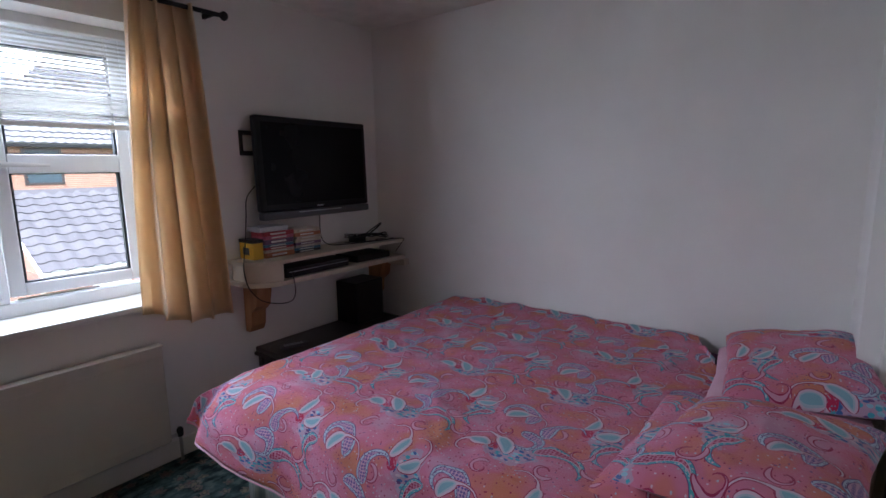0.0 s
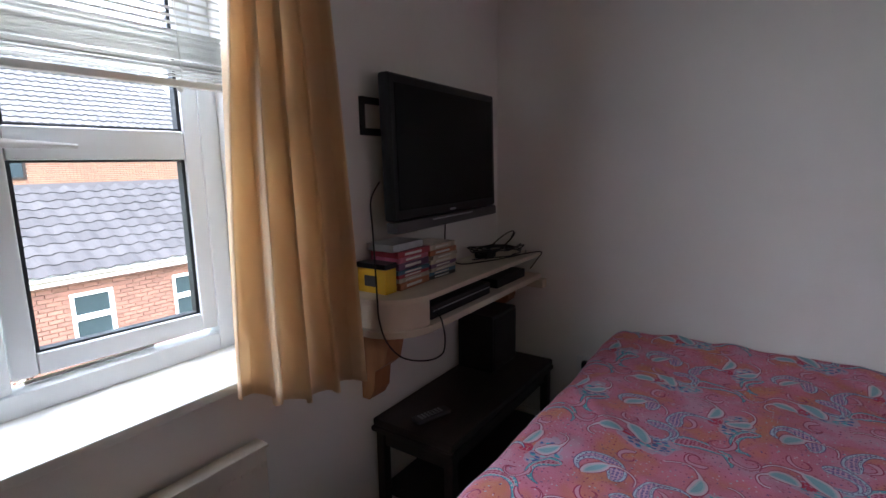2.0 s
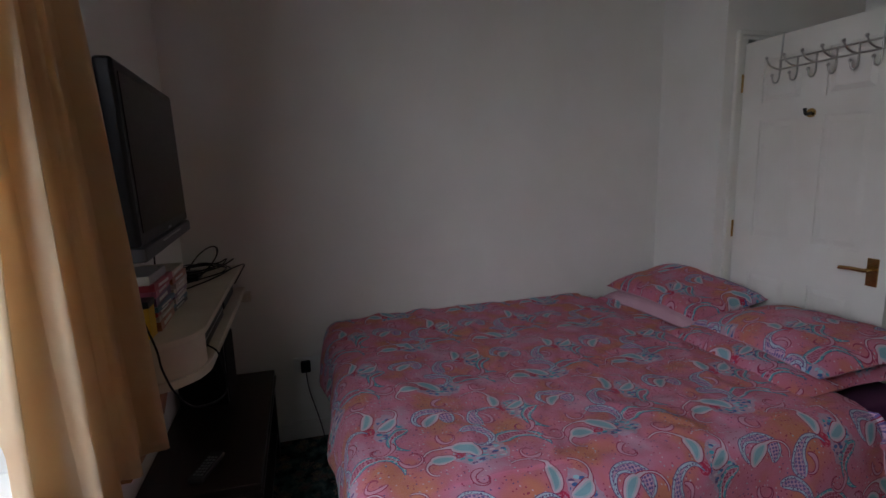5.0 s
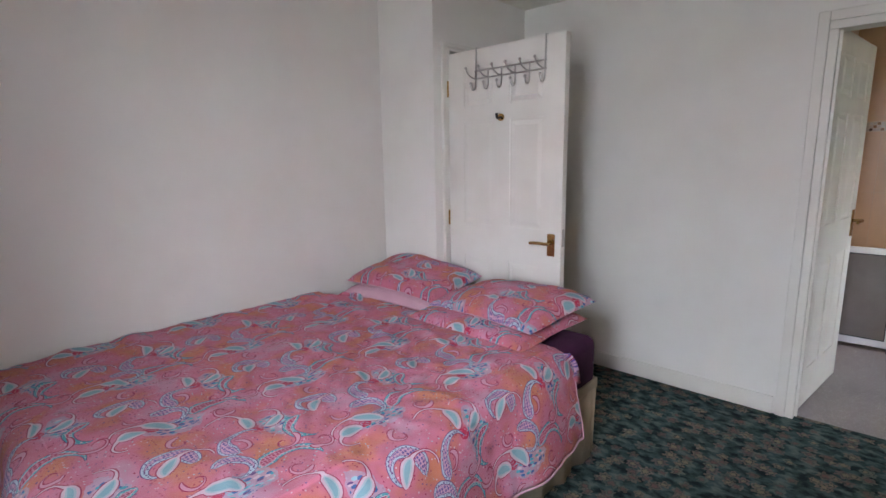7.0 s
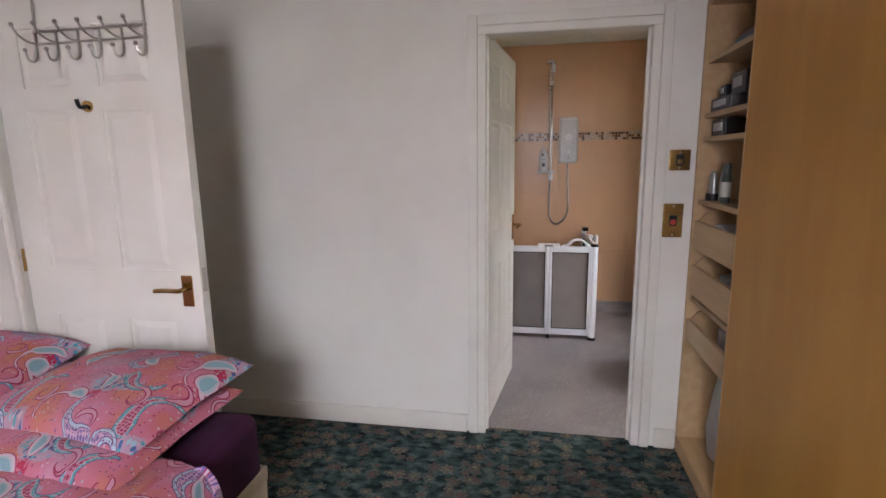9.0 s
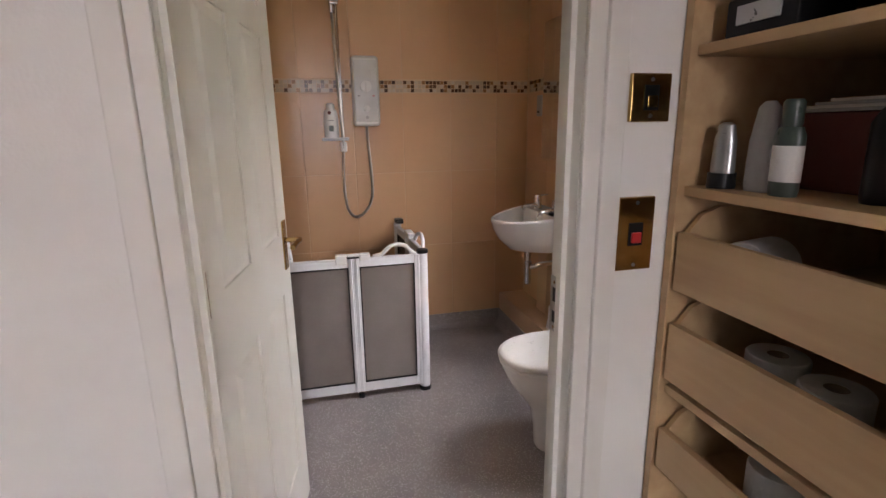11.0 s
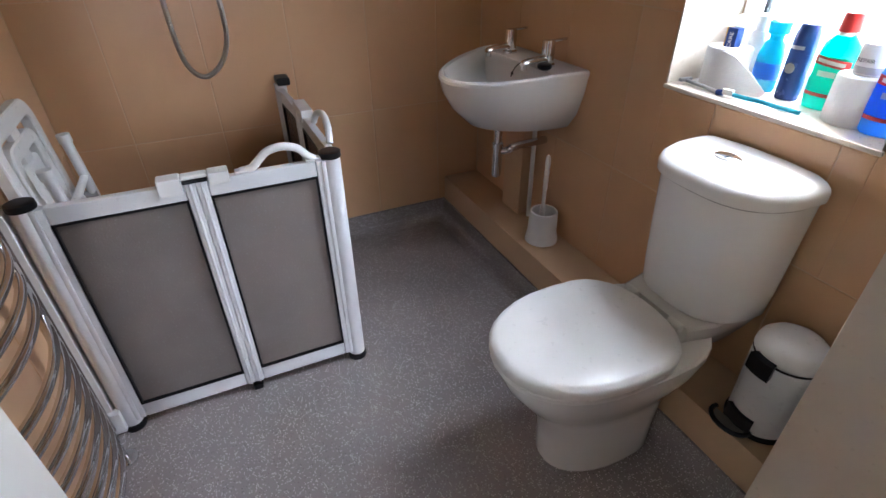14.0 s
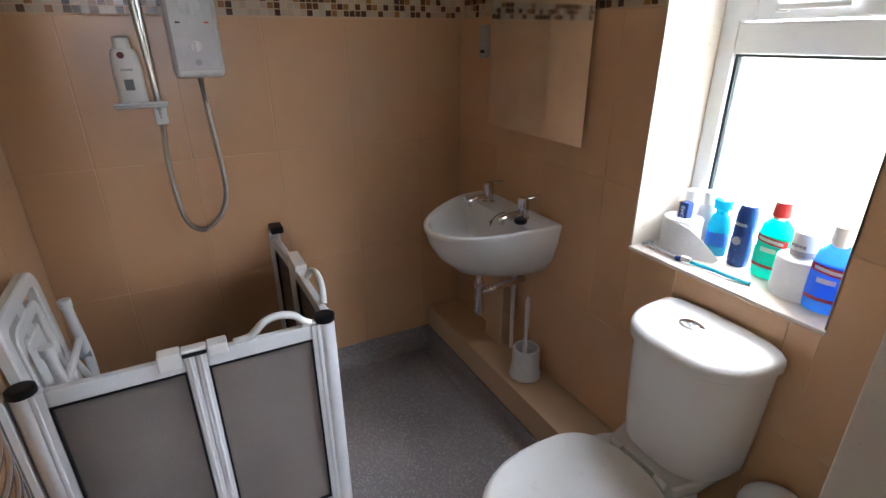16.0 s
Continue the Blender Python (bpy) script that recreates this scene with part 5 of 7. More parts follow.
# switches by the doorway
for nm, y0, y1, z0, z1, lb in (("light_switch", -0.266, -0.178, 1.358, 1.450, "brass light switch plate"), ("shower_switch", -0.252, -0.167, 1.055, 1.210, "tall brass switch plate with a red rocker")):
    s = thing(nm, (E, (y0 + y1) / 2, (z0 + z1) / 2), lb, "switch")
    part("plate", cube(E - 0.012, E - 0.0005, y0, y1, z0, z1, 0.003), BRASS, s)
    zc, yc = (z0 + z1) / 2, (y0 + y1) / 2
    part("surround", cube(E - 0.014, E - 0.011, yc - 0.016, yc + 0.016, zc - 0.024, zc + 0.024), BLACK, s, smooth=False)
    part("rocker", cube(E - 0.019, E - 0.0135, yc - 0.011, yc + 0.011, zc - 0.018, zc + 0.004, 0.002), RED if nm == "shower_switch" else BRASS, s, "red rocker" if nm == "shower_switch" else "")
    for z in (z0 + 0.012, z1 - 0.012):
        part("screw", tube([(E - 0.0115, yc, z), (E - 0.0135, yc, z)], 0.004, 8), STEEL, s)


# ---- bathroom shell ----
X0 = E + 0.1
solid("floor_bathroom", cube(E + 0.05, BE + 0.1, BS - 0.1, BN + 0.1, -0.2, 0.0), VINYL, "grey-mauve speckled non-slip vinyl floor", "vinyl floor", "structure")
solid("ceiling_bathroom", cube(X0, BE + 0.1, BS - 0.3, BN + 0.1, H, H + 0.15), CEIL, "plain painted ceiling", "ceiling", "structure")
w_e = solid("wall_shower", cube(BE + 0.0015, BE + 0.1, BS - 0.1, BN + 0.1, 0, H), GROUT, "bathroom wall with large beige tiles and a mosaic band", "wall", "structure")
w_n = solid("wall_bathroom_north", cube(X0, BE + 0.0015, BN + 0.0015, BN + 0.1, 0, H), GROUT, "bathroom wall with large beige tiles", "wall", "structure")
# window recess x 2.587 to 3.127, z 0.907 to 1.98
RX0, RX1, RZ0, RZ1, RY = 2.587, 3.127, 0.907, 1.98, -1.25
w_s = solid("wall_bathroom_south", boxes((X0, RX0 - 0.008, RY, BS - 0.0015, 0, H), (RX1 + 0.008, BE + 0.0015, RY, BS - 0.0015, 0, H), (RX0 - 0.008, RX1 + 0.008, RY, BS - 0.0015, 0, RZ0 - 0.012), (RX0 - 0.008, RX1 + 0.008, RY, BS - 0.0015, RZ1 + 0.008, H)), GROUT, "bathroom wall with beige tiles and a window recess", "wall", "structure")


def cove(bm, axis, face, way, a0, a1, height=0.10, r=0.045, n=7):
    """Vinyl turned up a wall in a smooth hollow curve; way: the side of the face on which the floor lies."""
    prof = [(0.001, 0.0), (0.001, height), (0.007, height - 0.001)] + [(0.007 + r * (1 - math.cos(q)), 0.0015 + r * (1 - math.sin(q))) for q in np.linspace(0, math.pi / 2, n)] + [(0.007 + r, 0.0)]
    return rings(bm, [[(face + way * d, a, z) if axis == "x" else (a, face + way * d, z) for d, z in prof] for a in (a0, a1)])


bm = cove(bmesh.new(), "x", BE, -1, -0.764, BN - 0.001)
cove(bm, "y", BN, -1, X0 + 0.05, BE - 0.008)
solid("vinyl_upstand", bm, VINYL, "grey vinyl turned up the foot of the wall", "skirting", "structure", smooth=True)

tile_rows = [(0.1015, 0.5985), (0.6012, 1.0838), (1.0862, 1.5685), (1.6515, 2.1485), (2.1515, H - 0.002)]
tile_cache = {}


def tile_mesh(w, h, axis):
    key = (round(w, 4), round(h, 4), axis)
    if key not in tile_cache:
        bm = bmesh.new()
        if axis == "x":
            o = [[(0.008, 0, 0), (0.008, w, 0), (0.008, w, h), (0.008, 0, h)], [(0.0012, 0, 0), (0.0012, w, 0), (0.0012, w, h), (0.0012, 0, h)], [(0, 0.0015, 0.0015), (0, w - 0.0015, 0.0015), (0, w - 0.0015, h - 0.0015), (0, 0.0015, h - 0.0015)]]
        else:
            o = [[(0, -0.008, 0), (w, -0.008, 0), (w, -0.008, h), (0, -0.008, h)], [(0, -0.0012, 0), (w, -0.0012, 0), (w, -0.0012, h), (0, -0.0012, h)], [(0.0015, 0, 0.0015), (w - 0.0015, 0, 0.0015), (w - 0.0015, 0, h - 0.0015), (0.0015, 0, h - 0.0015)]]
        rings(bm, o)
        tile_cache[key] = mesh_of("tile", bm, TILE)
    return tile_cache[key]


def tile_wall(wall, axis, plane, a0, a1, joint, face, hole=None):
    """Lay tiles 0.3055 wide from the joint given; face: +1 or -1 along the wall's normal."""
    pitch, gap = 0.308, 0.0012
    start = joint - pitch * math.ceil((joint - a0) / pitch)
    k = start
    while k < a1:
        lo, hi = max(k + gap, a0), min(k + pitch - gap, a1)
        k += pitch
        if hi - lo < 0.01:
            continue
        for z0, z1 in tile_rows:
            spans = [(lo, hi, z0, z1)]
            if hole and hi > hole[0] and lo < hole[1] and z1 > hole[2] and z0 < hole[3]:
                spans = [s for s in ((lo, min(hi, hole[0]), z0, z1), (max(lo, hole[1]), hi, z0, z1), (max(lo, hole[0]), min(hi, hole[1]), z0, hole[2]), (max(lo, hole[0]), min(hi, hole[1]), hole[3], z1)) if s[1] - s[0] > 0.008 and s[3] - s[2] > 0.008]
            for p, q, u, v in spans:
                me = tile_mesh(q - p, v - u, axis)
                if axis == "x":
                    piece("tile", me, wall, (plane, p, u))
                elif face > 0:
                    piece("tile", me, wall, (p, plane, u))
                else:
                    piece("tile", me, wall, (q, plane, u), math.pi)


def mosaic(wall, axis, plane, a0, a1, face):
    """Three rows of small mosaic stones in a band, some missing a partner."""
    bm = bmesh.new()
    r = random.Random(int(a0 * 100) + 5)
    s = 0.0235
    n = int((a1 - a0) / s)
    for i in range(n):
        for j in range(3):
            a, z = a0 + i * s + 0.0015, 1.575 + j * s
            d = 0.0076 + r.uniform(-0.0006, 0.0006)
            lo, hi = sorted((plane + face * d, plane - face * 0.004))
            row = (lo, hi, a, a + s - 0.003, z, z + s - 0.003)
            box(bm, *(row if axis == "x" else (row[2], row[3], row[0], row[1], row[4], row[5])))
    ob = part("mosaic_band", bm, MOSAIC, wall, "band of small brown and cream mosaic stones", smooth=False)
    ob["kind"] = "stuff"


# ---- basin ----
bs = thing("wash_basin", (3.70, -0.8, 0.6), "white ceramic wall-hung wash basin with two taps", "wash basin")
BX, BHW, BF, BZ = 3.705, 0.262, 0.415, 0.03


def d_outline(sx, sy, n=26):
    """A D-shaped ring: flat at the wall, round in front."""
    pts = [(BX - BHW * sx, BS + 0.002), (BX - BHW * sx * 1.0, BS + 0.06 * sy)]
    pts += [(BX - BHW * sx * math.cos(a), BS + 0.06 * sy + (BF * sy - 0.06 * sy) * math.sin(a) ** 1.12) for a in np.linspace(0.0, math.pi, n)[1:-1]]
    return pts + [(BX + BHW * sx, BS + 0.06 * sy), (BX + BHW * sx, BS + 0.002)]


bm = bmesh.new()
outer = [[(x, y, z + BZ) for x, y in d_outline(sx, sy)] for sx, sy, z in ((0.52, 0.55, 0.615), (0.70, 0.74, 0.63), (0.86, 0.89, 0.69), (0.95, 0.965, 0.765), (0.985, 0.99, 0.82), (1.0, 1.0, 0.828), (0.995, 0.995, 0.838), (0.97, 0.97, 0.843))]


def bowl(sx, sy, z, n=28):
    cy = BS + 0.225
    m = len(outer[0])
    return [(BX + (x - BX) * sx, cy + (max(y, BS + 0.115) - cy) * sy, z + BZ) for x, y in d_outline(1.0, 1.0)]


outer += [bowl(0.89, 0.89, 0.838), bowl(0.84, 0.85, 0.82), bowl(0.70, 0.74, 0.755), bowl(0.42, 0.50, 0.715), bowl(0.1, 0.14, 0.708)]


def dip(p):
    """The rim falls a little towards the front."""
    up = min(1.0, max(0.0, (p[2] - BZ - 0.69) / 0.13))
    return p[0], p[1], p[2] - 0.036 * up * max(0.0, (p[1] - BS - 0.12) / (BF - 0.12))


rings(bm, [[dip(p) for p in ring] for ring in outer])
part("bowl", bm, CERAMIC, bs)
part("waste", lathe([(0.002, 0.7095), (0.022, 0.710), (0.022, 0.7115), (0.002, 0.712)], 18, (BX, BS + 0.225, BZ)), CHROME, bs, "chrome waste")
part("overflow", tube([(BX, BS + 0.137, 0.82), (BX, BS + 0.122, 0.823)], 0.009), IRON, bs)
for x in (BX - 0.135, BX + 0.105):
    y = BS + 0.085
    t = part("tap", lathe([(0.026, 0.872), (0.026, 0.878), (0.020, 0.883), (0.020, 0.905), (0.0215, 0.908), (0.0215, 0.948), (0.019, 0.954), (0.004, 0.956)], 18, (x, y, 0)), CHROME, bs, "chrome pillar tap")
    part("spout", rings(bmesh.new(), [[(x + w * math.cos(a), y + d, z + h * math.sin(a)) for a in np.linspace(0, 2 * math.pi, 13)[:-1]] for d, z, w, h in ((0.0, 0.893, 0.018, 0.012), (0.04, 0.894, 0.0165, 0.012), (0.075, 0.892, 0.015, 0.011), (0.097, 0.888, 0.014, 0.011), (0.103, 0.885, 0.010, 0.007))]), CHROME, t)
    part("nozzle", lathe([(0.0095, 0.866), (0.0105, 0.868), (0.0105, 0.882)], 14, (x, y + 0.092, 0)), CHROME, t)
    part("lever", rings(bmesh.new(), [[(x + w * math.cos(a) - d * 0.35, y - d, z + 0.0045 * math.sin(a)) for a in np.linspace(0, 2 * math.pi, 11)[:-1]] for d, z, w in ((-0.008, 0.950, 0.012), (0.02, 0.953, 0.010), (0.05, 0.957, 0.0085), (0.056, 0.957, 0.004))]), CHROME, t)
part("trap", lathe([(0.024, 0.645), (0.024, 0.632), (0.016, 0.628), (0.016, 0.585), (0.023, 0.58), (0.023, 0.565), (0.020, 0.56), (0.020, 0.455), (0.016, 0.443)], 18, (BX - 0.03, BS + 0.20, 0)), CHROME, bs, "chrome bottle trap")
part("waste_pipe", tube(curve_points([(BX - 0.03, BS + 0.20, 0.545), (BX - 0.05, BS + 0.165, 0.55), (BX - 0.06, BS + 0.14, 0.565), (BX - 0.06, BS + 0.002, 0.57)], 5), 0.015), CHROME, bs)
part("plug_chain", tube(curve_points([(BX - 0.06, BS + 0.11, 0.879), (BX - 0.05, BS + 0.13, 0.872), (BX - 0.03, BS + 0.145, 0.85), (BX - 0.03, BS + 0.16, 0.82)], 6), 0.002, 6), IRON, bs)
sponge = thing("sink_plug", (BX - 0.18, BS + 0.12, 0.873), "black rubber plug lying behind the tap", "plug")
part("stopper", lathe([(0.018, 0.873), (0.024, 0.878), (0.024, 0.889), (0.016, 0.893)], 16, (BX - 0.178, BS + 0.125, 0)), BLACK, sponge)
pb = thing("pipe_boxing", (BX - 0.1, BS + 0.05, 0.22), "narrow beige boxing round the basin pipes", "pipe boxing")
part("cover", cube(3.70, 3.83, BS + 0.001, BS + 0.065, 0.221, 0.63, 0.003), LEDGE, pb)
part("pipe", tube([(3.672, BS + 0.028, 0.221), (3.682, BS + 0.028, 0.66)], 0.009), WHITEP, pb, "thin white pipe")
solid("wall_duct", cube(X0 + 0.009, 2.408, BS + 0.009, -0.668, 0.0, H - 0.002, 0.004), SILLTILE, "pale beige boxed-in pipe duct beside the bathroom doorway", "wall", "structure", smooth=True)
solid("ledge", cube(2.410, BE - 0.002, BS + 0.001, -0.765, 0.0, 0.22, 0.004), LEDGE, "low beige boxed ledge along the wall", "ledge", "structure", smooth=True)
solid("ledge_cove", cove(bmesh.new(), "y", -0.765, 1, 2.410, BE - 0.008), VINYL, "grey vinyl turned up the ledge", "skirting", "structure", smooth=True)

mr = thing("wall_mirror", (3.69, BS, 1.16), "frameless rectangular mirror on the tiled wall", "mirror")
part("glass", cube(3.372, 3.93, BS + 0.012, BS + 0.017, 1.165, 1.95), MIRROR, mr, "mirror glass", smooth=False)
part("backing", cube(3.387, 3.915, BS + 0.001, BS + 0.012, 1.18, 1.94), BLACK, mr, smooth=False)
ss = thing("shaver_socket", (3.99, BS, 1.46), "small grey socket beside the mirror", "socket")
part("plate", cube(3.965, 4.02, BS + 0.001, BS + 0.016, 1.42, 1.545, 0.003), GREYP, ss)
part("slot", cube(3.977, 4.008, BS + 0.0162, BS + 0.018, 1.44, 1.452), BLACK, ss, smooth=False)

tbh = thing("toilet_brush", (3.485, -0.858, 0.22), "white toilet brush in its round holder", "toilet brush")
part("holder", lathe([(0.058, 0.0), (0.064, 0.004), (0.062, 0.02), (0.056, 0.05), (0.054, 0.125), (0.051, 0.132), (0.045, 0.132), (0.042, 0.05)], 28, (3.485, -0.858, 0.221)), WHITEP, tbh)
part("handle", lathe([(0.012, 0.06), (0.010, 0.14), (0.007, 0.155), (0.007, 0.215), (0.010, 0.225), (0.0075, 0.24), (0.0105, 0.255), (0.0075, 0.27), (0.0105, 0.285), (0.0075, 0.30), (0.0105, 0.315), (0.009, 0.345), (0.004, 0.355)], 14, (3.495, -0.858, 0.221)), WHITEP, tbh)

# ---- toilet ----
wc = thing("toilet", (2.80, -0.6, 0), "white ceramic close-coupled toilet with the lid closed", "toilet")
TXc = 2.80


def egg(cx, y_back, y_front, half, z, n=30, k=0.42):
    """An egg-shaped ring, blunt at the back."""
    yc = y_back + (y_front - y_back) * k
    out = []
    for i in range(n):
        a = 2 * math.pi * i / n
        s = math.sin(a)
        ly = (y_front - yc) if s > 0 else (yc - y_back)
        e = 0.9 if s > 0 else 0.62
        out.append((cx + half * math.copysign(abs(math.cos(a)) ** 0.92, math.cos(a)), yc + ly * math.copysign(abs(s) ** e, s), z))
    return out


part("bowl", rings(bmesh.new(), [egg(TXc - 0.01, -0.76, -0.415, 0.106, 0.0), egg(TXc - 0.01, -0.76, -0.41, 0.109, 0.012), egg(TXc - 0.008, -0.765, -0.405, 0.108, 0.10), egg(TXc - 0.005, -0.775, -0.388, 0.114, 0.19), egg(TXc, -0.79, -0.355, 0.130, 0.235), egg(TXc, -0.81, -0.318, 0.152, 0.285), egg(TXc, -0.84, -0.285, 0.168, 0.335), egg(TXc, -0.85, -0.268, 0.176, 0.375), egg(TXc, -0.85, -0.266, 0.176, 0.392), egg(TXc, -0.85, -0.272, 0.170, 0.398)]), CERAMIC, wc)
part("cistern_platform", rings(bmesh.new(), [[(TXc + w * sx, y, z) for sx, y in ((-1.0, -0.945), (-1.0, -0.80), (-0.85, -0.72), (0.85, -0.72), (1.0, -0.80), (1.0, -0.945))] for w, z in ((0.075, 0.30), (0.115, 0.385), (0.128, 0.42), (0.128, 0.440), (0.120, 0.446))]), CERAMIC, wc)
part("seat", rings(bmesh.new(), [egg(TXc, -0.705, -0.262, 0.176, 0.400), egg(TXc, -0.708, -0.255, 0.182, 0.404), egg(TXc, -0.708, -0.255, 0.182, 0.414), egg(TXc, -0.705, -0.259, 0.178, 0.418)]), WHITEP, wc)
part("lid", rings(bmesh.new(), [egg(TXc, -0.705, -0.258, 0.178, 0.4195), egg(TXc, -0.71, -0.251, 0.185, 0.424), egg(TXc, -0.71, -0.250, 0.186, 0.436), egg(TXc, -0.707, -0.256, 0.181, 0.446), egg(TXc, -0.70, -0.272, 0.168, 0.453), egg(TXc, -0.685, -0.32, 0.135, 0.4565), egg(TXc, -0.65, -0.40, 0.07, 0.458)]), WHITEP, wc)
for x in (-0.075, 0.075):
    part("hinge", tube([(TXc + x - 0.02, -0.715, 0.440), (TXc + x + 0.02, -0.715, 0.440)], 0.012), WHITEP, wc)


def cistern_ring(half, d0, d1, z, n=40):
    out = []
    for i in range(n):
        a = 2 * math.pi * i / n
        c, s = math.cos(a), math.sin(a)
        yc = BS + 0.048
        ly = d1 if s > 0 else 0.04
        out.append((TXc - 0.006 + half * math.copysign(abs(c) ** (0.68 if s > 0 else 0.35), c), yc + ly * math.copysign(abs(s) ** (0.8 if s > 0 else 0.4), s), z))
    return out


part("cistern", rings(bmesh.new(), [cistern_ring(0.136, 0, 0.145, 0.447), cistern_ring(0.147, 0, 0.158, 0.458), cistern_ring(0.153, 0, 0.164, 0.53), cistern_ring(0.163, 0, 0.178, 0.768), cistern_ring(0.163, 0, 0.178, 0.774)]), CERAMIC, wc)
part("cistern_lid", rings(bmesh.new(), [cistern_ring(0.167, 0, 0.182, 0.776), cistern_ring(0.173, 0, 0.190, 0.782), cistern_ring(0.174, 0, 0.191, 0.800), cistern_ring(0.170, 0, 0.186, 0.811), cistern_ring(0.159, 0, 0.172, 0.820), cistern_ring(0.14, 0, 0.14, 0.8255), cistern_ring(0.08, 0, 0.08, 0.828)]), CERAMIC, wc)
fb = part("flush_button", lathe([(0.027, 0.826), (0.027, 0.831), (0.023, 0.8335), (0.002, 0.834)], 24, (TXc + 0.01, -0.835, 0), 1.2, 0.85), CHROME, wc, "oval chrome flush button")
part("button_split", cube(TXc + 0.006, TXc + 0.008, -0.852, -0.818, 0.8335, 0.8346), IRON, fb, smooth=False)

bc = (2.530, -0.860, 0.221)
bn = thing("pedal_bin", bc, "small white pedal bin with black trim on the ledge", "bin")
part("body", lathe([(0.069, 0.014), (0.071, 0.018), (0.074, 0.222), (0.072, 0.227)], 32, bc), WHITEP, bn)
part("base", lathe([(0.072, 0.0), (0.076, 0.003), (0.076, 0.012), (0.073, 0.0145)], 32, bc), BLACK, bn)
part("lid_seal", lathe([(0.0735, 0.2275), (0.075, 0.2285), (0.075, 0.2325), (0.0735, 0.2335)], 32, bc), BLACK, bn)
part("lid", lathe([(0.074, 0.234), (0.0755, 0.237), (0.0755, 0.245), (0.071, 0.262), (0.060, 0.274), (0.038, 0.282), (0.012, 0.285)], 32, bc), WHITEP, bn)
grip = part("lid_grip", rings(bmesh.new(), [[(bc[0] + r * math.sin(a), bc[1] + r * math.cos(a), bc[2] + z) for a in np.linspace(-0.22, 0.42, 9) for r in (0.074,)] + [(bc[0] + r * math.sin(a), bc[1] + r * math.cos(a), bc[2] + z) for a in np.linspace(0.42, -0.22, 9) for r in (0.094,)] for z in (0.199, 0.243)]), BLACK, bn)
part("pedal_mount", rings(bmesh.new(), [[(bc[0] + r * math.sin(a), bc[1] + r * math.cos(a), bc[2] + z) for a in np.linspace(-0.35, 0.6, 11) for r in (0.070,)] + [(bc[0] + r * math.sin(a), bc[1] + r * math.cos(a), bc[2] + z) for a in np.linspace(0.6, -0.35, 11) for r in (0.082,)] for z in (0.012, 0.058)]), BLACK, bn)
pedal = part("pedal", tube([(bc[0] + 0.02 + 0.048 * math.cos(a), bc[1] + 0.078 + 0.036 * math.sin(a), bc[2] + 0.020) for a in np.linspace(-0.25, math.pi + 0.25, 13)], 0.006, 8), BLACK, bn)
part("pedal_plate", extrude_outline([(bc[0] + 0.02 + 0.040 * math.cos(a), bc[1] + 0.078 + 0.029 * math.sin(a)) for a in np.linspace(0, math.pi, 11)], bc[2] + 0.016, bc[2] + 0.021), STEEL, pedal, "steel pedal plate")

# ---- half-height shower screen ----
sc = thing("shower_screen", (3.42, 0.3, 0), "half-height white folding shower screen with grey panels", "shower screen")


def leaf(parent, p0, p1, z0=0.035, z1=0.748, stile=0.045, far=0.045):
    """A framed leaf between two plan points."""
    d = Vector((p1[0] - p0[0], p1[1] - p0[1], 0))
    L = d.length
    m = Matrix.Translation((p0[0], p0[1], 0)) @ Matrix.Rotation(math.atan2(d.y, d.x), 4, "Z")

    def go(bm):
        bm.transform(m)
        return bm

    part("stile", go(boxes((0.0, stile, -0.014, 0.014, z0, z1), (stile * 0.35, stile * 0.65, -0.019, 0.019, z0, z1), bevel=0.004)), ALU, parent)
    part("stile", go(boxes((L - far, L, -0.014, 0.014, z0, z1), (L - far * 0.65, L - far * 0.35, -0.019, 0.019, z0, z1), bevel=0.004)), ALU, parent)
    part("top_rail", go(cube(stile, L - far, -0.012, 0.012, z1 - 0.045, z1, 0.004)), ALU, parent)
    part("bottom_rail", go(cube(stile, L - far, -0.012, 0.012, z0, z0 + 0.052, 0.004)), ALU, parent)
    lo, hi = z0 + 0.052, z1 - 0.045
    part("seal", go(boxes((stile, stile + 0.006, -0.0135, 0.0135, lo, hi), (L - far - 0.006, L - far, -0.0135, 0.0135, lo, hi), (stile + 0.006, L - far - 0.006, -0.0135, 0.0135, lo, lo + 0.005), (stile + 0.006, L - far - 0.006, -0.0135, 0.0135, hi - 0.005, hi))), BLACK, parent, "black rubber seal", smooth=False)
    part("infill", go(cube(stile + 0.005, L - far - 0.005, -0.004, 0.004, lo + 0.004, hi - 0.004)), OBSCURE, parent, "grey frosted plastic infill panel", smooth=False)


A, M, B = (3.405, 0.650), (3.405, 0.287), (3.405, -0.052)
leaf(sc, A, M, far=0.026)
leaf(sc, M, B, stile=0.027, far=0.040)
leaf(sc, (3.435, -0.072), (3.85, -0.066))
leaf(sc, (3.85, -0.066), (BE - 0.03, -0.05))
for p, lb in ((A, 0), (B, 1)):
    part("corner_post", extrude_outline([(p[0] + 0.027 * math.cos(a) + 0.005, p[1] - 0.004 + 0.027 * math.sin(a)) for a in np.linspace(0, 2 * math.pi, 21)[:-1]], 0.02, 0.750), ALU, sc)
    part("post_cap", lathe([(0.030, 0.749), (0.031, 0.753), (0.030, 0.765), (0.02, 0.769)], 20, (p[0] + 0.005, p[1] - 0.004, 0)), BLACK, sc)
    part("foot", lathe([(0.030, 0.0), (0.032, 0.008), (0.030, 0.022)], 18, (p[0] + 0.003, p[1] - 0.004, 0)), BLACK, sc)
part("foot", cube(3.39, 3.42, 0.268, 0.298, 0.0, 0.024, 0.004), BLACK, sc)
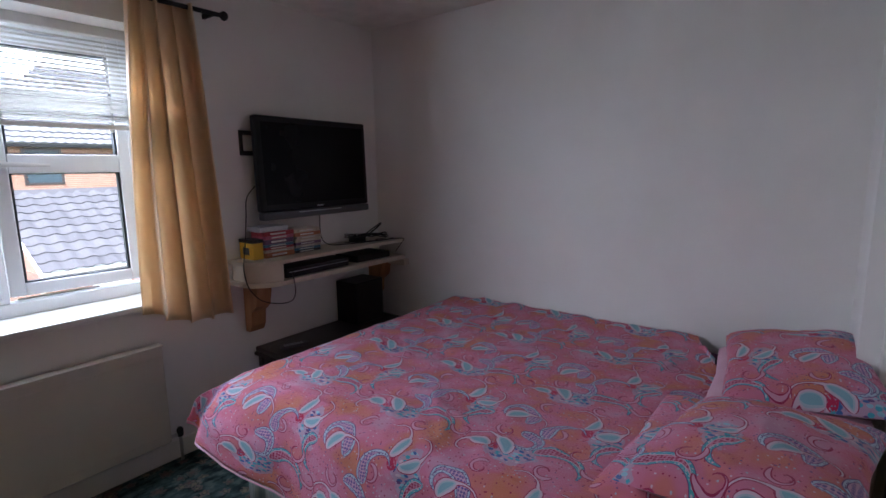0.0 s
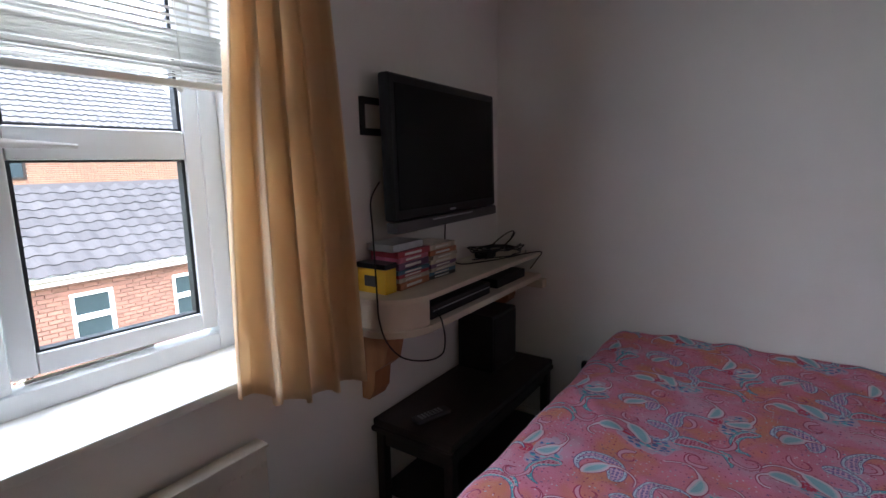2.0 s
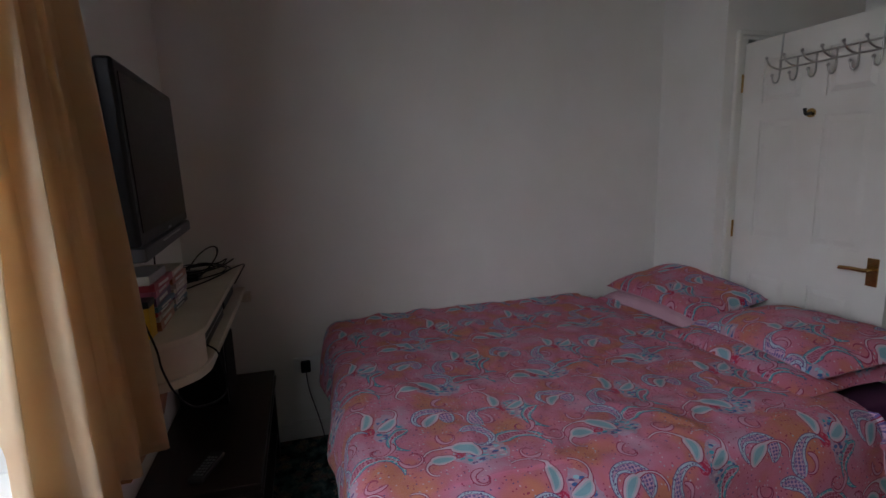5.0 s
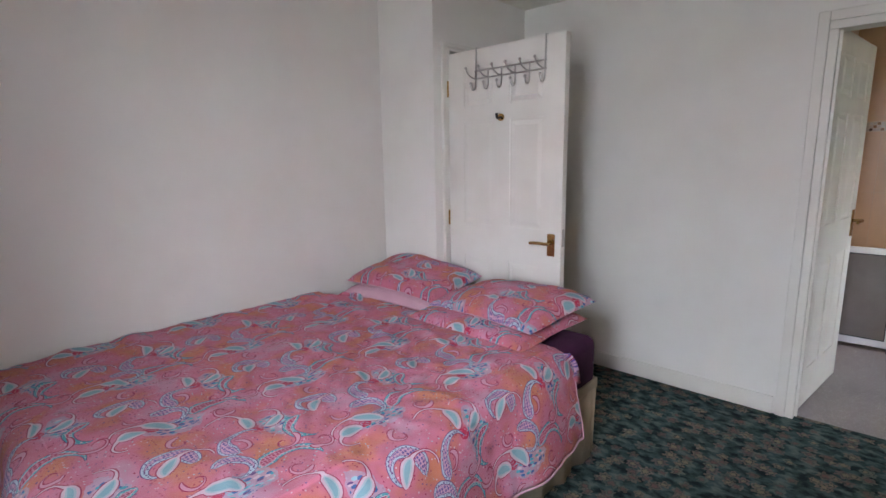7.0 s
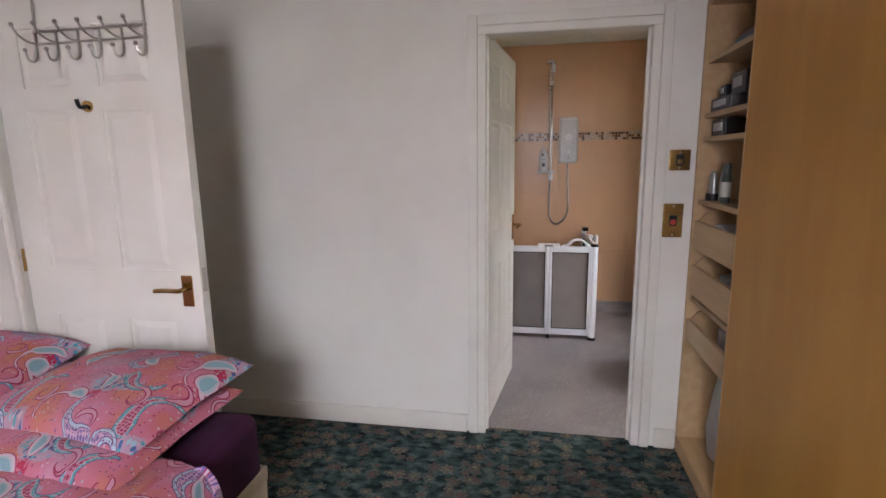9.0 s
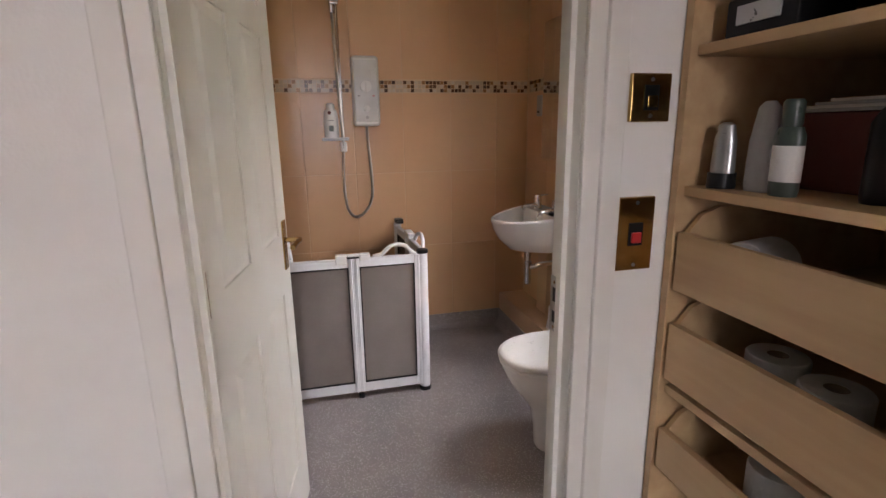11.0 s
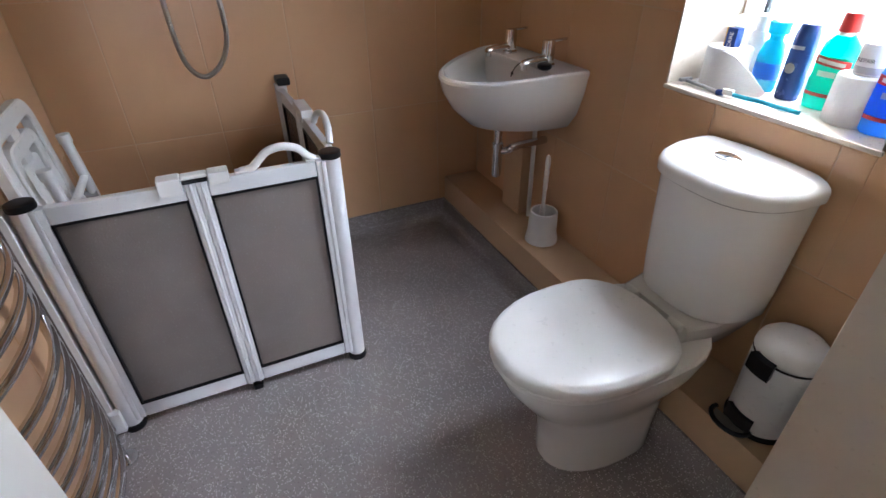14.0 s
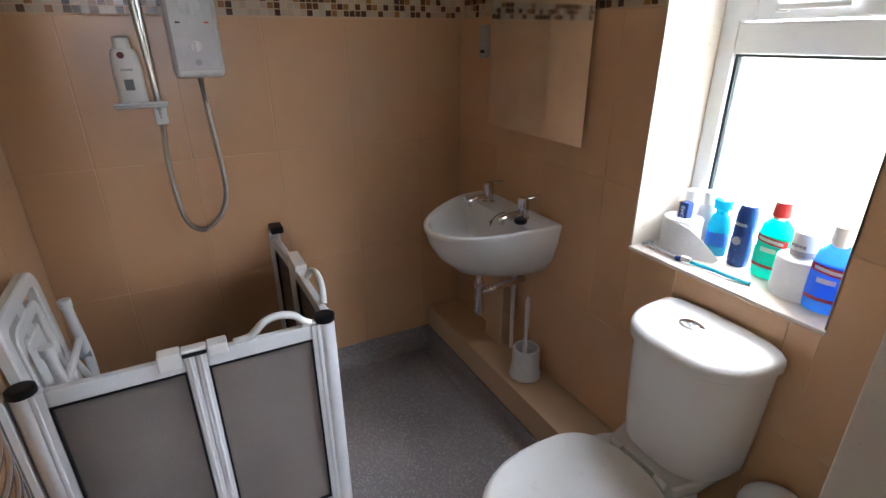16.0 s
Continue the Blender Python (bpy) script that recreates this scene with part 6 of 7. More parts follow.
part("hinge_cap", cube(3.386, 3.424, 0.258, 0.316, 0.7485, 0.755, 0.002), BLACK, sc)
part("wall_channel", cube(3.385, 3.43, 0.676, BN - 0.001, 0.02, 0.752, 0.005), ALU, sc)
part("wall_channel", cube(BE - 0.03, BE - 0.001, -0.075, -0.03, 0.02, 0.765, 0.005), ALU, sc)
part("channel_cap", cube(BE - 0.075, BE - 0.001, -0.085, -0.035, 0.766, 0.795, 0.006), BLACK, sc)
part("handle", tube(curve_points([(3.405, 0.178, 0.752), (3.402, 0.150, 0.757), (3.398, 0.130, 0.775), (3.396, 0.105, 0.796), (3.396, 0.068, 0.803), (3.397, 0.030, 0.792), (3.400, 0.008, 0.768), (3.405, -0.012, 0.752)], 6), 0.0105), WHITEP, sc, "white curved grab handle")
for y in (0.150, -0.028):
    part("handle_foot", cube(3.393, 3.417, y, y + 0.042, 0.7485, 0.757, 0.003), WHITEP, sc)
part("latch", boxes((3.384, 3.428, 0.318, 0.372, 0.722, 0.768), (3.384, 3.428, 0.206, 0.256, 0.735, 0.768), (3.391, 3.421, 0.256, 0.318, 0.756, 0.768), bevel=0.005), WHITEP, sc, "white clip latch")
part("side_handle", tube(curve_points([(3.50, -0.078, 0.750), (3.53, -0.085, 0.785), (3.60, -0.09, 0.803), (3.68, -0.085, 0.785), (3.71, -0.078, 0.750)], 6), 0.0105), WHITEP, sc)
part("side_latch", boxes((3.77, 3.91, -0.092, -0.05, 0.73, 0.772), bevel=0.006), WHITEP, sc)
part("floor_clip", boxes((3.37, 3.40, 0.66, 0.70, 0.02, 0.10), bevel=0.004), ALU, sc)

# ---- shower ----
su = thing("electric_shower", (BE, 0.115, 1.37), "white electric shower unit with round dials", "shower unit")
SXF = BE - 0.085
part("case", cube(SXF, BE - 0.001, 0.035, 0.195, 1.375, 1.775, 0.022, 4), WHITEP, su)
part("fascia", cube(SXF - 0.006, SXF, 0.048, 0.182, 1.40, 1.75, 0.006), mat("pale_grey_fascia", (0.62, 0.62, 0.62), 0.3, bump=0.0), su, "pale grey fascia")
for z, r in ((1.60, 0.032), (1.475, 0.018)):
    k = part("dial", tube([(SXF - 0.005, 0.115, z), (SXF - 0.024, 0.115, z)], r, 22), WHITEP, su)
    part("pointer", cube(SXF - 0.030, SXF - 0.022, 0.108, 0.122, z - r * 0.9, z + r * 0.9, 0.003), WHITEP, k)
part("mark", boxes((SXF - 0.0072, SXF - 0.0062, 0.15, 0.165, 1.545, 1.55)), INK, su, smooth=False)
part("mark", boxes((SXF - 0.0072, SXF - 0.0062, 0.065, 0.08, 1.545, 1.55)), RED, su, smooth=False)
part("button", tube([(SXF - 0.005, 0.115, 1.425), (SXF - 0.012, 0.115, 1.425)], 0.010, 16), GREYP, su)
rr = thing("shower_rail", (BE, 0.272, 1.3), "chrome riser rail with a white hand shower and soap dish", "shower rail")
part("rail", tube([(BE - 0.05, 0.262, 1.235), (BE - 0.05, 0.262, 2.20)], 0.0105, 14), CHROME, rr)
for z in (1.255, 2.19):
    part("end_bracket", cube(BE - 0.07, BE - 0.001, 0.242, 0.282, z - 0.03, z + 0.03, 0.008), WHITEP, rr)
part("slider", cube(BE - 0.085, BE - 0.03, 0.245, 0.30, 2.04, 2.09, 0.01), CHROME, rr)
part("hand_shower", tube(curve_points([(BE - 0.06, 0.285, 2.00), (BE - 0.08, 0.285, 2.10), (BE - 0.12, 0.285, 2.19), (BE - 0.15, 0.285, 2.23)], 6), 0.014), CHROME, rr)
part("shower_head", lathe([(0.012, 0.03), (0.035, 0.015), (0.042, 0.0), (0.038, -0.006)], 22, (BE - 0.165, 0.285, 2.215)), CHROME, rr)
part("soap_dish", boxes((BE - 0.15, BE - 0.025, 0.232, 0.385, 1.293, 1.301), (BE - 0.15, BE - 0.145, 0.232, 0.385, 1.301, 1.312), bevel=0.003), mat("clear_plastic_dish", (0.6, 0.6, 0.58), 0.2), rr)
hs = [(BE - 0.045, 0.118, 1.376), (BE - 0.05, 0.112, 1.25), (BE - 0.05, 0.100, 1.05), (BE - 0.045, 0.105, 0.94), (BE - 0.04, 0.142, 0.86), (BE - 0.04, 0.203, 0.822), (BE - 0.04, 0.250, 0.86), (BE - 0.045, 0.268, 0.95), (BE - 0.05, 0.272, 1.10), (BE - 0.065, 0.262, 1.30), (BE - 0.075, 0.275, 1.60), (BE - 0.07, 0.285, 2.00)]
cp = curve_points(hs, 34)
bm = bmesh.new()
loops = []
ref = Vector((1, 0, 0))
for i, p in enumerate(cp):
    t = (Vector(cp[min(i + 1, len(cp) - 1)]) - Vector(cp[max(i - 1, 0)])).normalized()
    a = (ref - t * ref.dot(t)).normalized()
    b = t.cross(a)
    rr_ = 0.0085 + (0.0010 if i % 2 else -0.0007)
    loops.append([Vector(p) + rr_ * (math.cos(2 * math.pi * q / 8) * a + math.sin(2 * math.pi * q / 8) * b) for q in range(8)])
part("hose", rings(bm, loops), STEEL, rr, "ribbed steel shower hose")
bottle("shampoo_bottle", (BE - 0.09, 0.328, 1.302), [(0.032, 0), (0.036, 0.006), (0.037, 0.10), (0.034, 0.15), (0.028, 0.168)], WHITEP, "white shampoo bottle on the soap dish", ([(0.024, 0.168), (0.025, 0.172), (0.023, 0.20), (0.012, 0.205)], WHITEP), 0.8, 1.15, 0)

sb = bpy.data.objects["shampoo_bottle"]
part("red_mark", tube([(-0.0285, 0.008, 0.150), (-0.0265, 0.008, 0.150)], 0.010, 14), MAROON, sb, "dark red printed mark", local=True)
part("green_mark", cube(-0.0305, -0.0285, -0.012, 0.014, 0.045, 0.078, 0.0005), LIME, sb, "dark green printed mark", local=True, smooth=False)
part("text_bar", cube(-0.0305, -0.0285, -0.016, 0.018, 0.104, 0.110), GREYP, sb, local=True, smooth=False)
# fold-up seat on the wall
st = thing("folding_seat", (3.72, BN, 0.45), "white plastic fold-up shower seat against the wall", "shower seat")
sm = Matrix.Translation((3.67, BN - 0.075, 0.44)) @ Matrix.Rotation(radians(-4), 4, "X")


def seat_bm(bm):
    bm.transform(sm)
    return bm


def slotted_ring(half, z0, z1, width, r, n=6):
    """A flat rounded frame standing in the seat's plane."""
    def outline(h, a, b, q):
        return [(cx + q * math.cos(t), cz + q * math.sin(t)) for cx, cz, t0 in ((h - q, b - q, 0.0), (-h + q, b - q, 0.5), (-h + q, a + q, 1.0), (h - q, a + q, 1.5)) for t in np.linspace(t0 * math.pi, (t0 + 0.5) * math.pi, n)]
    o, i = outline(half, z0, z1, r), outline(half - width, z0 + width, z1 - width, max(r - width, 0.012))
    bm = bmesh.new()
    e = 0.004
    oe = outline(half - e, z0 + e, z1 - e, max(r - e, 0.01))
    ie = outline(half - width + e, z0 + width - e, z1 - width + e, max(r - width + e, 0.014))
    loops = [[(x, 0.013, z) for x, z in i], [(x, 0.013, z) for x, z in o], [(x, -0.009, z) for x, z in o], [(x, -0.013, z) for x, z in oe], [(x, -0.013, z) for x, z in ie], [(x, -0.009, z) for x, z in i]]
    return rings(bm, loops + [loops[0]], False, False)


part("seat_rim", seat_bm(slotted_ring(0.19, 0.0, 0.46, 0.046, 0.07)), WHITEP, st)
part("inner_rim", seat_bm(slotted_ring(0.124, 0.066, 0.394, 0.040, 0.05)), WHITEP, st)
part("centre_slat", seat_bm(cube(-0.066, 0.066, -0.011, 0.011, 0.126, 0.334, 0.010, 3)), WHITEP, st)
for b in ((-0.16, -0.05, -0.008, 0.008, 0.20, 0.25), (0.05, 0.16, -0.008, 0.008, 0.20, 0.25), (-0.03, 0.03, -0.008, 0.008, 0.03, 0.14), (-0.03, 0.03, -0.008, 0.008, 0.32, 0.43)):
    part("bridge", seat_bm(cube(*b, 0.003)), WHITEP, st)
for x in (-0.11, 0.17):
    leg = part("leg", seat_bm(tube(curve_points([(x, -0.03, -0.05), (x, -0.055, 0.10), (x, -0.055, 0.31)], 5), 0.014, 12)), WHITEP, st)
    part("foot", seat_bm(tube([(x, -0.055, 0.31), (x, -0.055, 0.335)], 0.018, 14)), WHITEP, leg)
    part("pivot", seat_bm(tube([(x, -0.068, 0.14), (x, -0.010, 0.14)], 0.015, 14)), GREYP, leg, "grey pivot cap")
part("cross_bar", seat_bm(tube([(-0.11, -0.055, 0.20), (0.17, -0.055, 0.20)], 0.011)), WHITEP, st)
part("stay", seat_bm(tube([(-0.11, -0.045, 0.02), (0.03, -0.05, 0.20)], 0.010)), WHITEP, st)
part("stay", seat_bm(tube([(0.17, -0.045, 0.02), (0.05, -0.05, 0.20)], 0.010)), WHITEP, st)
part("wall_plate", cube(3.52, 3.90, BN - 0.03, BN - 0.001, 0.34, 0.44, 0.008), WHITEP, st)
for x in (3.545, 3.835):
    part("wall_mount", cube(x, x + 0.04, BN - 0.10, BN - 0.029, 0.36, 0.45, 0.006), WHITEP, st)

# towel radiator
tr = thing("towel_radiator", (3.05, BN, 0.1), "chrome ladder towel radiator with curved bars", "towel radiator")
TR0, TR1 = 2.84, 3.28
for x in (TR0, TR1):
    part("upright", tube([(x, BN - 0.06, 0.13), (x, BN - 0.06, 0.98)], 0.015, 14), CHROME, tr)
for i in range(15):
    z = 0.165 + 0.054 * i + (0.04 if i > 7 else 0)
    part("rung", tube(curve_points([(TR0, BN - 0.06, z), ((TR0 * 3 + TR1) / 4, BN - 0.10, z), ((TR0 + TR1) / 2, BN - 0.113, z), ((TR0 + TR1 * 3) / 4, BN - 0.10, z), (TR1, BN - 0.06, z)], 6), 0.0105), CHROME, tr)
for x in (TR0, TR1):
    part("valve", tube(curve_points([(x, BN - 0.06, 0.13), (x, BN - 0.06, 0.10), (x + 0.005, BN - 0.06, 0.0)], 4), 0.009), CHROME, tr)
    part("rosette", lathe([(0.032, 0.0), (0.030, 0.006), (0.012, 0.010)], 20, (x + 0.005, BN - 0.06, 0)), CHROME, tr)
    part("valve_head", tube([(x - 0.005, BN - 0.05, 0.075), (x - 0.045, BN - 0.07, 0.075)], 0.010), CHROME, tr)

# ---- bathroom window and its sill ----
wr = thing("window_recess", (2.855, BS, RZ0), "pale beige tiled window reveal", "window reveal", kind="structure")
for r in ((RX0 - 0.008, RX0, -1.17, BS, RZ0, RZ1), (RX1, RX1 + 0.008, -1.17, BS, RZ0, RZ1), (RX0 - 0.008, RX1 + 0.008, -1.17, BS, RZ1, RZ1 + 0.008)):
    part("reveal_tile", cube(*r, 0.002), SILLTILE, wr)
solid("window_sill_bathroom", cube(RX0 - 0.008, RX1 + 0.008, -1.17, BS + 0.006, RZ0 - 0.012, RZ0, 0.004), SILLTILE, "pale tiled window sill", "window sill", "structure", smooth=True)
wb = thing("window_2", (2.855, -1.19, RZ0), "white plastic bathroom window with frosted glass", "window", kind="structure")
bm = bmesh.new()
for r in ((RX0, RX0 + 0.05, RZ0, RZ1), (RX1 - 0.05, RX1, RZ0, RZ1), (RX0 + 0.05, RX1 - 0.05, RZ0, RZ0 + 0.05), (RX0 + 0.05, RX1 - 0.05, RZ1 - 0.05, RZ1), (RX0 + 0.05, RX1 - 0.05, 1.452, 1.530)):
    box(bm, r[0], r[1], -1.24, -1.17, r[2], r[3], bevel=0.006)
part("window_frame", bm, UPVC, wb)
part("gasket", boxes((RX1 - 0.058, RX1 - 0.05, -1.21, -1.185, RZ0 + 0.05, 1.452), (RX0 + 0.05, RX0 + 0.058, -1.21, -1.185, RZ0 + 0.05, 1.452), (RX0 + 0.058, RX1 - 0.058, -1.21, -1.185, 1.445, 1.452)), GASKET, wb, smooth=False)
part("top_sash", boxes((RX0 + 0.052, RX0 + 0.10, -1.225, -1.155, 1.535, RZ1 - 0.052), (RX1 - 0.10, RX1 - 0.052, -1.225, -1.155, 1.535, RZ1 - 0.052), (RX0 + 0.10, RX1 - 0.10, -1.225, -1.155, 1.535, 1.59), (RX0 + 0.10, RX1 - 0.10, -1.225, -1.155, RZ1 - 0.10, RZ1 - 0.052), bevel=0.006), UPVC, wb)
for z0, z1 in ((RZ0 + 0.05, 1.452), (1.585, RZ1 - 0.095)):
    p = part("pane", cube(RX0 + 0.05 if z0 < 1.5 else RX0 + 0.095, RX1 - 0.05 if z0 < 1.5 else RX1 - 0.095, -1.20, -1.196, z0, z1), FROST, wb, "frosted glass pane", smooth=False)
    p.visible_shadow = False
part("handle", boxes((2.94, 2.975, -1.155, -1.143, 1.55, 1.575), (2.80, 2.96, -1.143, -1.13, 1.555, 1.571), bevel=0.005), WHITEP, wb, "white window handle")

SZ = RZ0
toilet_roll((3.05, -1.06, SZ), 0, 0, 200, "toilet roll with a loose sheet and toothpaste on top", True)
tp = thing("toothpaste_carton", (3.05, -1.06, SZ + 0.10), "small yellow and blue carton standing in a roll", "carton")
part("carton", cube(3.035, 3.065, -1.075, -1.05, SZ + 0.06, SZ + 0.145, 0.002), NAVY, tp)
part("yellow_band", cube(3.0645, 3.067, -1.075, -1.05, SZ + 0.06, SZ + 0.145), YELLOW, tp, smooth=False)


def words(parent, text, m, size, material, name="lettering"):
    cu = bpy.data.curves.new(name, "FONT")
    cu.body, cu.size, cu.align_x, cu.align_y, cu.extrude = text, size, "CENTER", "CENTER", 0.0003
    tmp = bpy.data.objects.new(name, cu)
    scene.collection.objects.link(tmp)
    me = bpy.data.meshes.new_from_object(tmp.evaluated_get(bpy.context.evaluated_depsgraph_get()))
    bpy.data.objects.remove(tmp)
    me.materials.clear()
    me.materials.append(material)
    ob = new(name, me)
    ob.parent = parent
    ob.matrix_parent_inverse = parent.matrix_basis.inverted()
    ob.matrix_basis = m
    return ob


words(tp, "CARE", pose(3.05, -1.0495, SZ + 0.115, 90, -90, 180), 0.016, CORD)
bottle("white_bottle", (3.03, -1.135, SZ), [(0.028, 0), (0.03, 0.005), (0.03, 0.11), (0.022, 0.135)], WHITEP, "white bottle behind the toilet roll", ([(0.016, 0.135), (0.018, 0.14), (0.018, 0.17), (0.012, 0.175)], WHITEP), 1, 0.7)
bottle("white_bottle", (3.09, -1.135, SZ), [(0.025, 0), (0.027, 0.005), (0.027, 0.10), (0.02, 0.125)], WHITEP, "white bottle by the window frame", ([(0.015, 0.125), (0.017, 0.13), (0.017, 0.16), (0.01, 0.165)], WHITEP), 1, 0.7)
bottle("wash_bottle", (2.972, -1.115, SZ), [(0.028, 0), (0.031, 0.006), (0.031, 0.085), (0.024, 0.115), (0.015, 0.125)], TEAL, "teal plastic wash bottle on the sill", ([(0.016, 0.124), (0.016, 0.135), (0.024, 0.14), (0.025, 0.165), (0.018, 0.17)], TEAL), 1, 0.65, 15, band=(0.0312, 0.03, 0.07, AQUA))
t = bottle("deodorant_can", (2.893, -1.105, SZ), [(0.025, 0), (0.027, 0.004), (0.027, 0.125), (0.026, 0.13)], NAVY, "dark blue spray can with pale marks", ([(0.0265, 0.13), (0.0255, 0.15), (0.021, 0.172), (0.012, 0.178)], NAVY), band=None)
part("mark", rings(bmesh.new(), [[(0.0273 * math.cos(a), 0.0273 * math.sin(a), z) for a in np.linspace(0.9, 2.2, 9)] for z in (0.118, 0.126)], False, False, False), SILVER, t, local=True)
part("emblem", tube([(0, 0.0265, 0.075), (0, 0.0276, 0.075)], 0.012, 16), SILVER, t, local=True)


def flask(name, at, liquid, label, rz=0, cap=RED):
    """A flat-sided clear mouthwash bottle with a shoulder, coloured liquid, label and screw cap."""
    t = thing(name, at, label, "bottle", m=pose(*at, 0, 0, rz))
    prof = [(0.036, 0.0), (0.040, 0.006), (0.041, 0.05), (0.039, 0.12), (0.036, 0.142), (0.022, 0.158), (0.016, 0.165)]
    part("body", lathe(prof, 26, sx=1, sy=0.62), liquid, t, local=True)
    part("neck", lathe([(0.0165, 0.160), (0.0165, 0.170)], 18), WHITEP, t, local=True)
    part("cap", lathe([(0.020, 0.168), (0.021, 0.171), (0.0185, 0.203), (0.017, 0.206)], 20), cap, t, local=True)
    part("label", lathe([(0.0414, 0.028), (0.0418, 0.055), (0.0405, 0.118)], 26, sx=1, sy=0.62), liquid, t, local=True)
    part("maker_bar", rings(bmesh.new(), [[(0.043 * math.cos(a), 0.0268 * math.sin(a), z + 0.004 * math.cos(a)) for a in np.linspace(0.5, 2.6, 12)] for z in (0.096, 0.114)], False, False, False), RED, t, local=True)
    part("white_bar", rings(bmesh.new(), [[(0.0432 * math.cos(a), 0.0270 * math.sin(a), z + 0.004 * math.cos(a)) for a in np.linspace(0.8, 2.3, 12)] for z in (0.101, 0.109)], False, False, False), CORD, t, local=True)
    part("foot_bar", rings(bmesh.new(), [[(0.0425 * math.cos(a), 0.0266 * math.sin(a), z) for a in np.linspace(0.5, 2.6, 12)] for z in (0.030, 0.038)], False, False, False), RED, t, local=True)
    part("name_bar", rings(bmesh.new(), [[(0.0432 * math.cos(a), 0.0272 * math.sin(a), z) for a in np.linspace(1.1, 2.0, 8)] for z in (0.074, 0.086)], False, False, False), CORD, t, local=True)
    return t


flask("mouthwash_bottle", (2.808, -1.10, SZ), MINT, "green mouthwash bottle with a red cap", 6)
flask("mouthwash_bottle", (2.640, -1.035, SZ), AQUA, "blue mouthwash bottle with a white cap", 12, WHITEP)
toilet_roll((2.715, -1.06, SZ), 0, 0, -20, "toilet roll with a loose sheet under a small jar", True)
bj = bottle("cream_tube", (2.72, -1.065, SZ + 0.10), [(0.026, 0), (0.029, 0.004), (0.029, 0.055), (0.027, 0.062)], WHITEP, "white and grey repair cream jar on a roll", band=(0.0292, 0.004, 0.018, GREYP))
words(bj, "REPAIR", bj.matrix_basis @ pose(0, 0.0297, 0.03, 90, 0, 180), 0.011, INK)
tbx = thing("toothbrush", (0, 0, 0), "blue and white toothbrush lying on the sill", "toothbrush", m=pose(2.865, -0.995, SZ + 0.006, 0, 0, 8))
part("handle", tube(curve_points([(-0.075, 0.0, 0.0), (-0.03, 0.004, 0.002), (0.02, 0.0, 0.003), (0.06, -0.002, 0.002), (0.085, 0, 0.003)], 6), 0.005), TEAL, tbx, local=True)
part("bristles", cube(0.085, 0.112, -0.006, 0.006, 0.0, 0.014, 0.002), CORD, tbx, local=True)
rz_ = thing("razor", (0, 0, 0), "silver and blue razor lying on the sill", "razor", m=pose(3.05, -0.985, SZ + 0.006, 0, 0, -6))
part("handle", tube(curve_points([(-0.06, 0.0, 0.0), (0.0, 0.004, 0.004), (0.05, 0.0, 0.003)], 6), 0.005), SILVER, rz_, local=True)
part("blade_head", cube(0.05, 0.062, -0.02, 0.02, 0.0, 0.010, 0.003), SILVER, rz_, local=True)
part("grip", tube([(-0.06, 0.0, 0.0), (-0.075, 0.0, 0.003)], 0.008), NAVY, rz_, local=True)


# ---- outside ----
GZ = -2.6
solid("ground", cube(-400, 60, -300, 400, GZ - 0.5, GZ), GRASS, "green lawn reaching into the distance", "lawn", "structure")
solid("garden_path", cube(-9.05, -7.6, -6, 40, GZ, GZ + 0.03), PAVING, "pale concrete garden path", "path", "structure")
solid("path_kerb", boxes((-9.12, -9.06, -6, 40, GZ, GZ + 0.06), (-7.59, -7.53, -6, 40, GZ, GZ + 0.06), bevel=0.01), PAVING, "low concrete kerb along the path", "kerb", "structure", smooth=True)

solid("garage_paving", cube(-10.22, -9.13, 2.9, 40, GZ, GZ + 0.035), PAVING, "pale concrete strip along the garage wall", "path", "structure")
GX, GY0, GY1, EZ, RGX, RGZ = -10.25, 2.95, 8.8, -0.42, -12.85, 1.08
gar = thing("garage", (GX - 2.6, 6, GZ), "red brick garage with a grey tiled roof", "garage")
W1, W2, DR = (5.35, 6.02, -1.72, -0.66), (3.62, 4.30, -1.72, -0.66), (6.42, 7.22, GZ, -0.55)
part("backing_wall", boxes((GX - 5.0, GX - 0.03, GY0 + 0.03, W2[0], GZ, EZ), (GX - 5.0, GX - 0.03, W2[1], W1[0], GZ, EZ), (GX - 5.0, GX - 0.03, W1[1], DR[0], GZ, EZ), (GX - 5.0, GX - 0.03, DR[1], GY1 - 0.03, GZ, EZ), (GX - 5.0, GX - 0.03, W2[0], W2[1], GZ, W2[2]), (GX - 5.0, GX - 0.03, W2[0], W2[1], W2[3], EZ), (GX - 5.0, GX - 0.03, W1[0], W1[1], GZ, W1[2]), (GX - 5.0, GX - 0.03, W1[0], W1[1], W1[3], EZ), (GX - 5.0, GX - 0.03, DR[0], DR[1], DR[3], EZ)), MORTAR, gar, smooth=False)
bm = bmesh.new()
for y in (GY0 + 0.02, GY1 - 0.02):
    a = [bm.verts.new(p) for p in ((GX - 0.03, y, EZ), (RGX, y, RGZ - 0.1), (GX - 5.2, y, EZ))]
    bm.faces.new(a)
part("gable", bm, BRICK, gar, smooth=False)
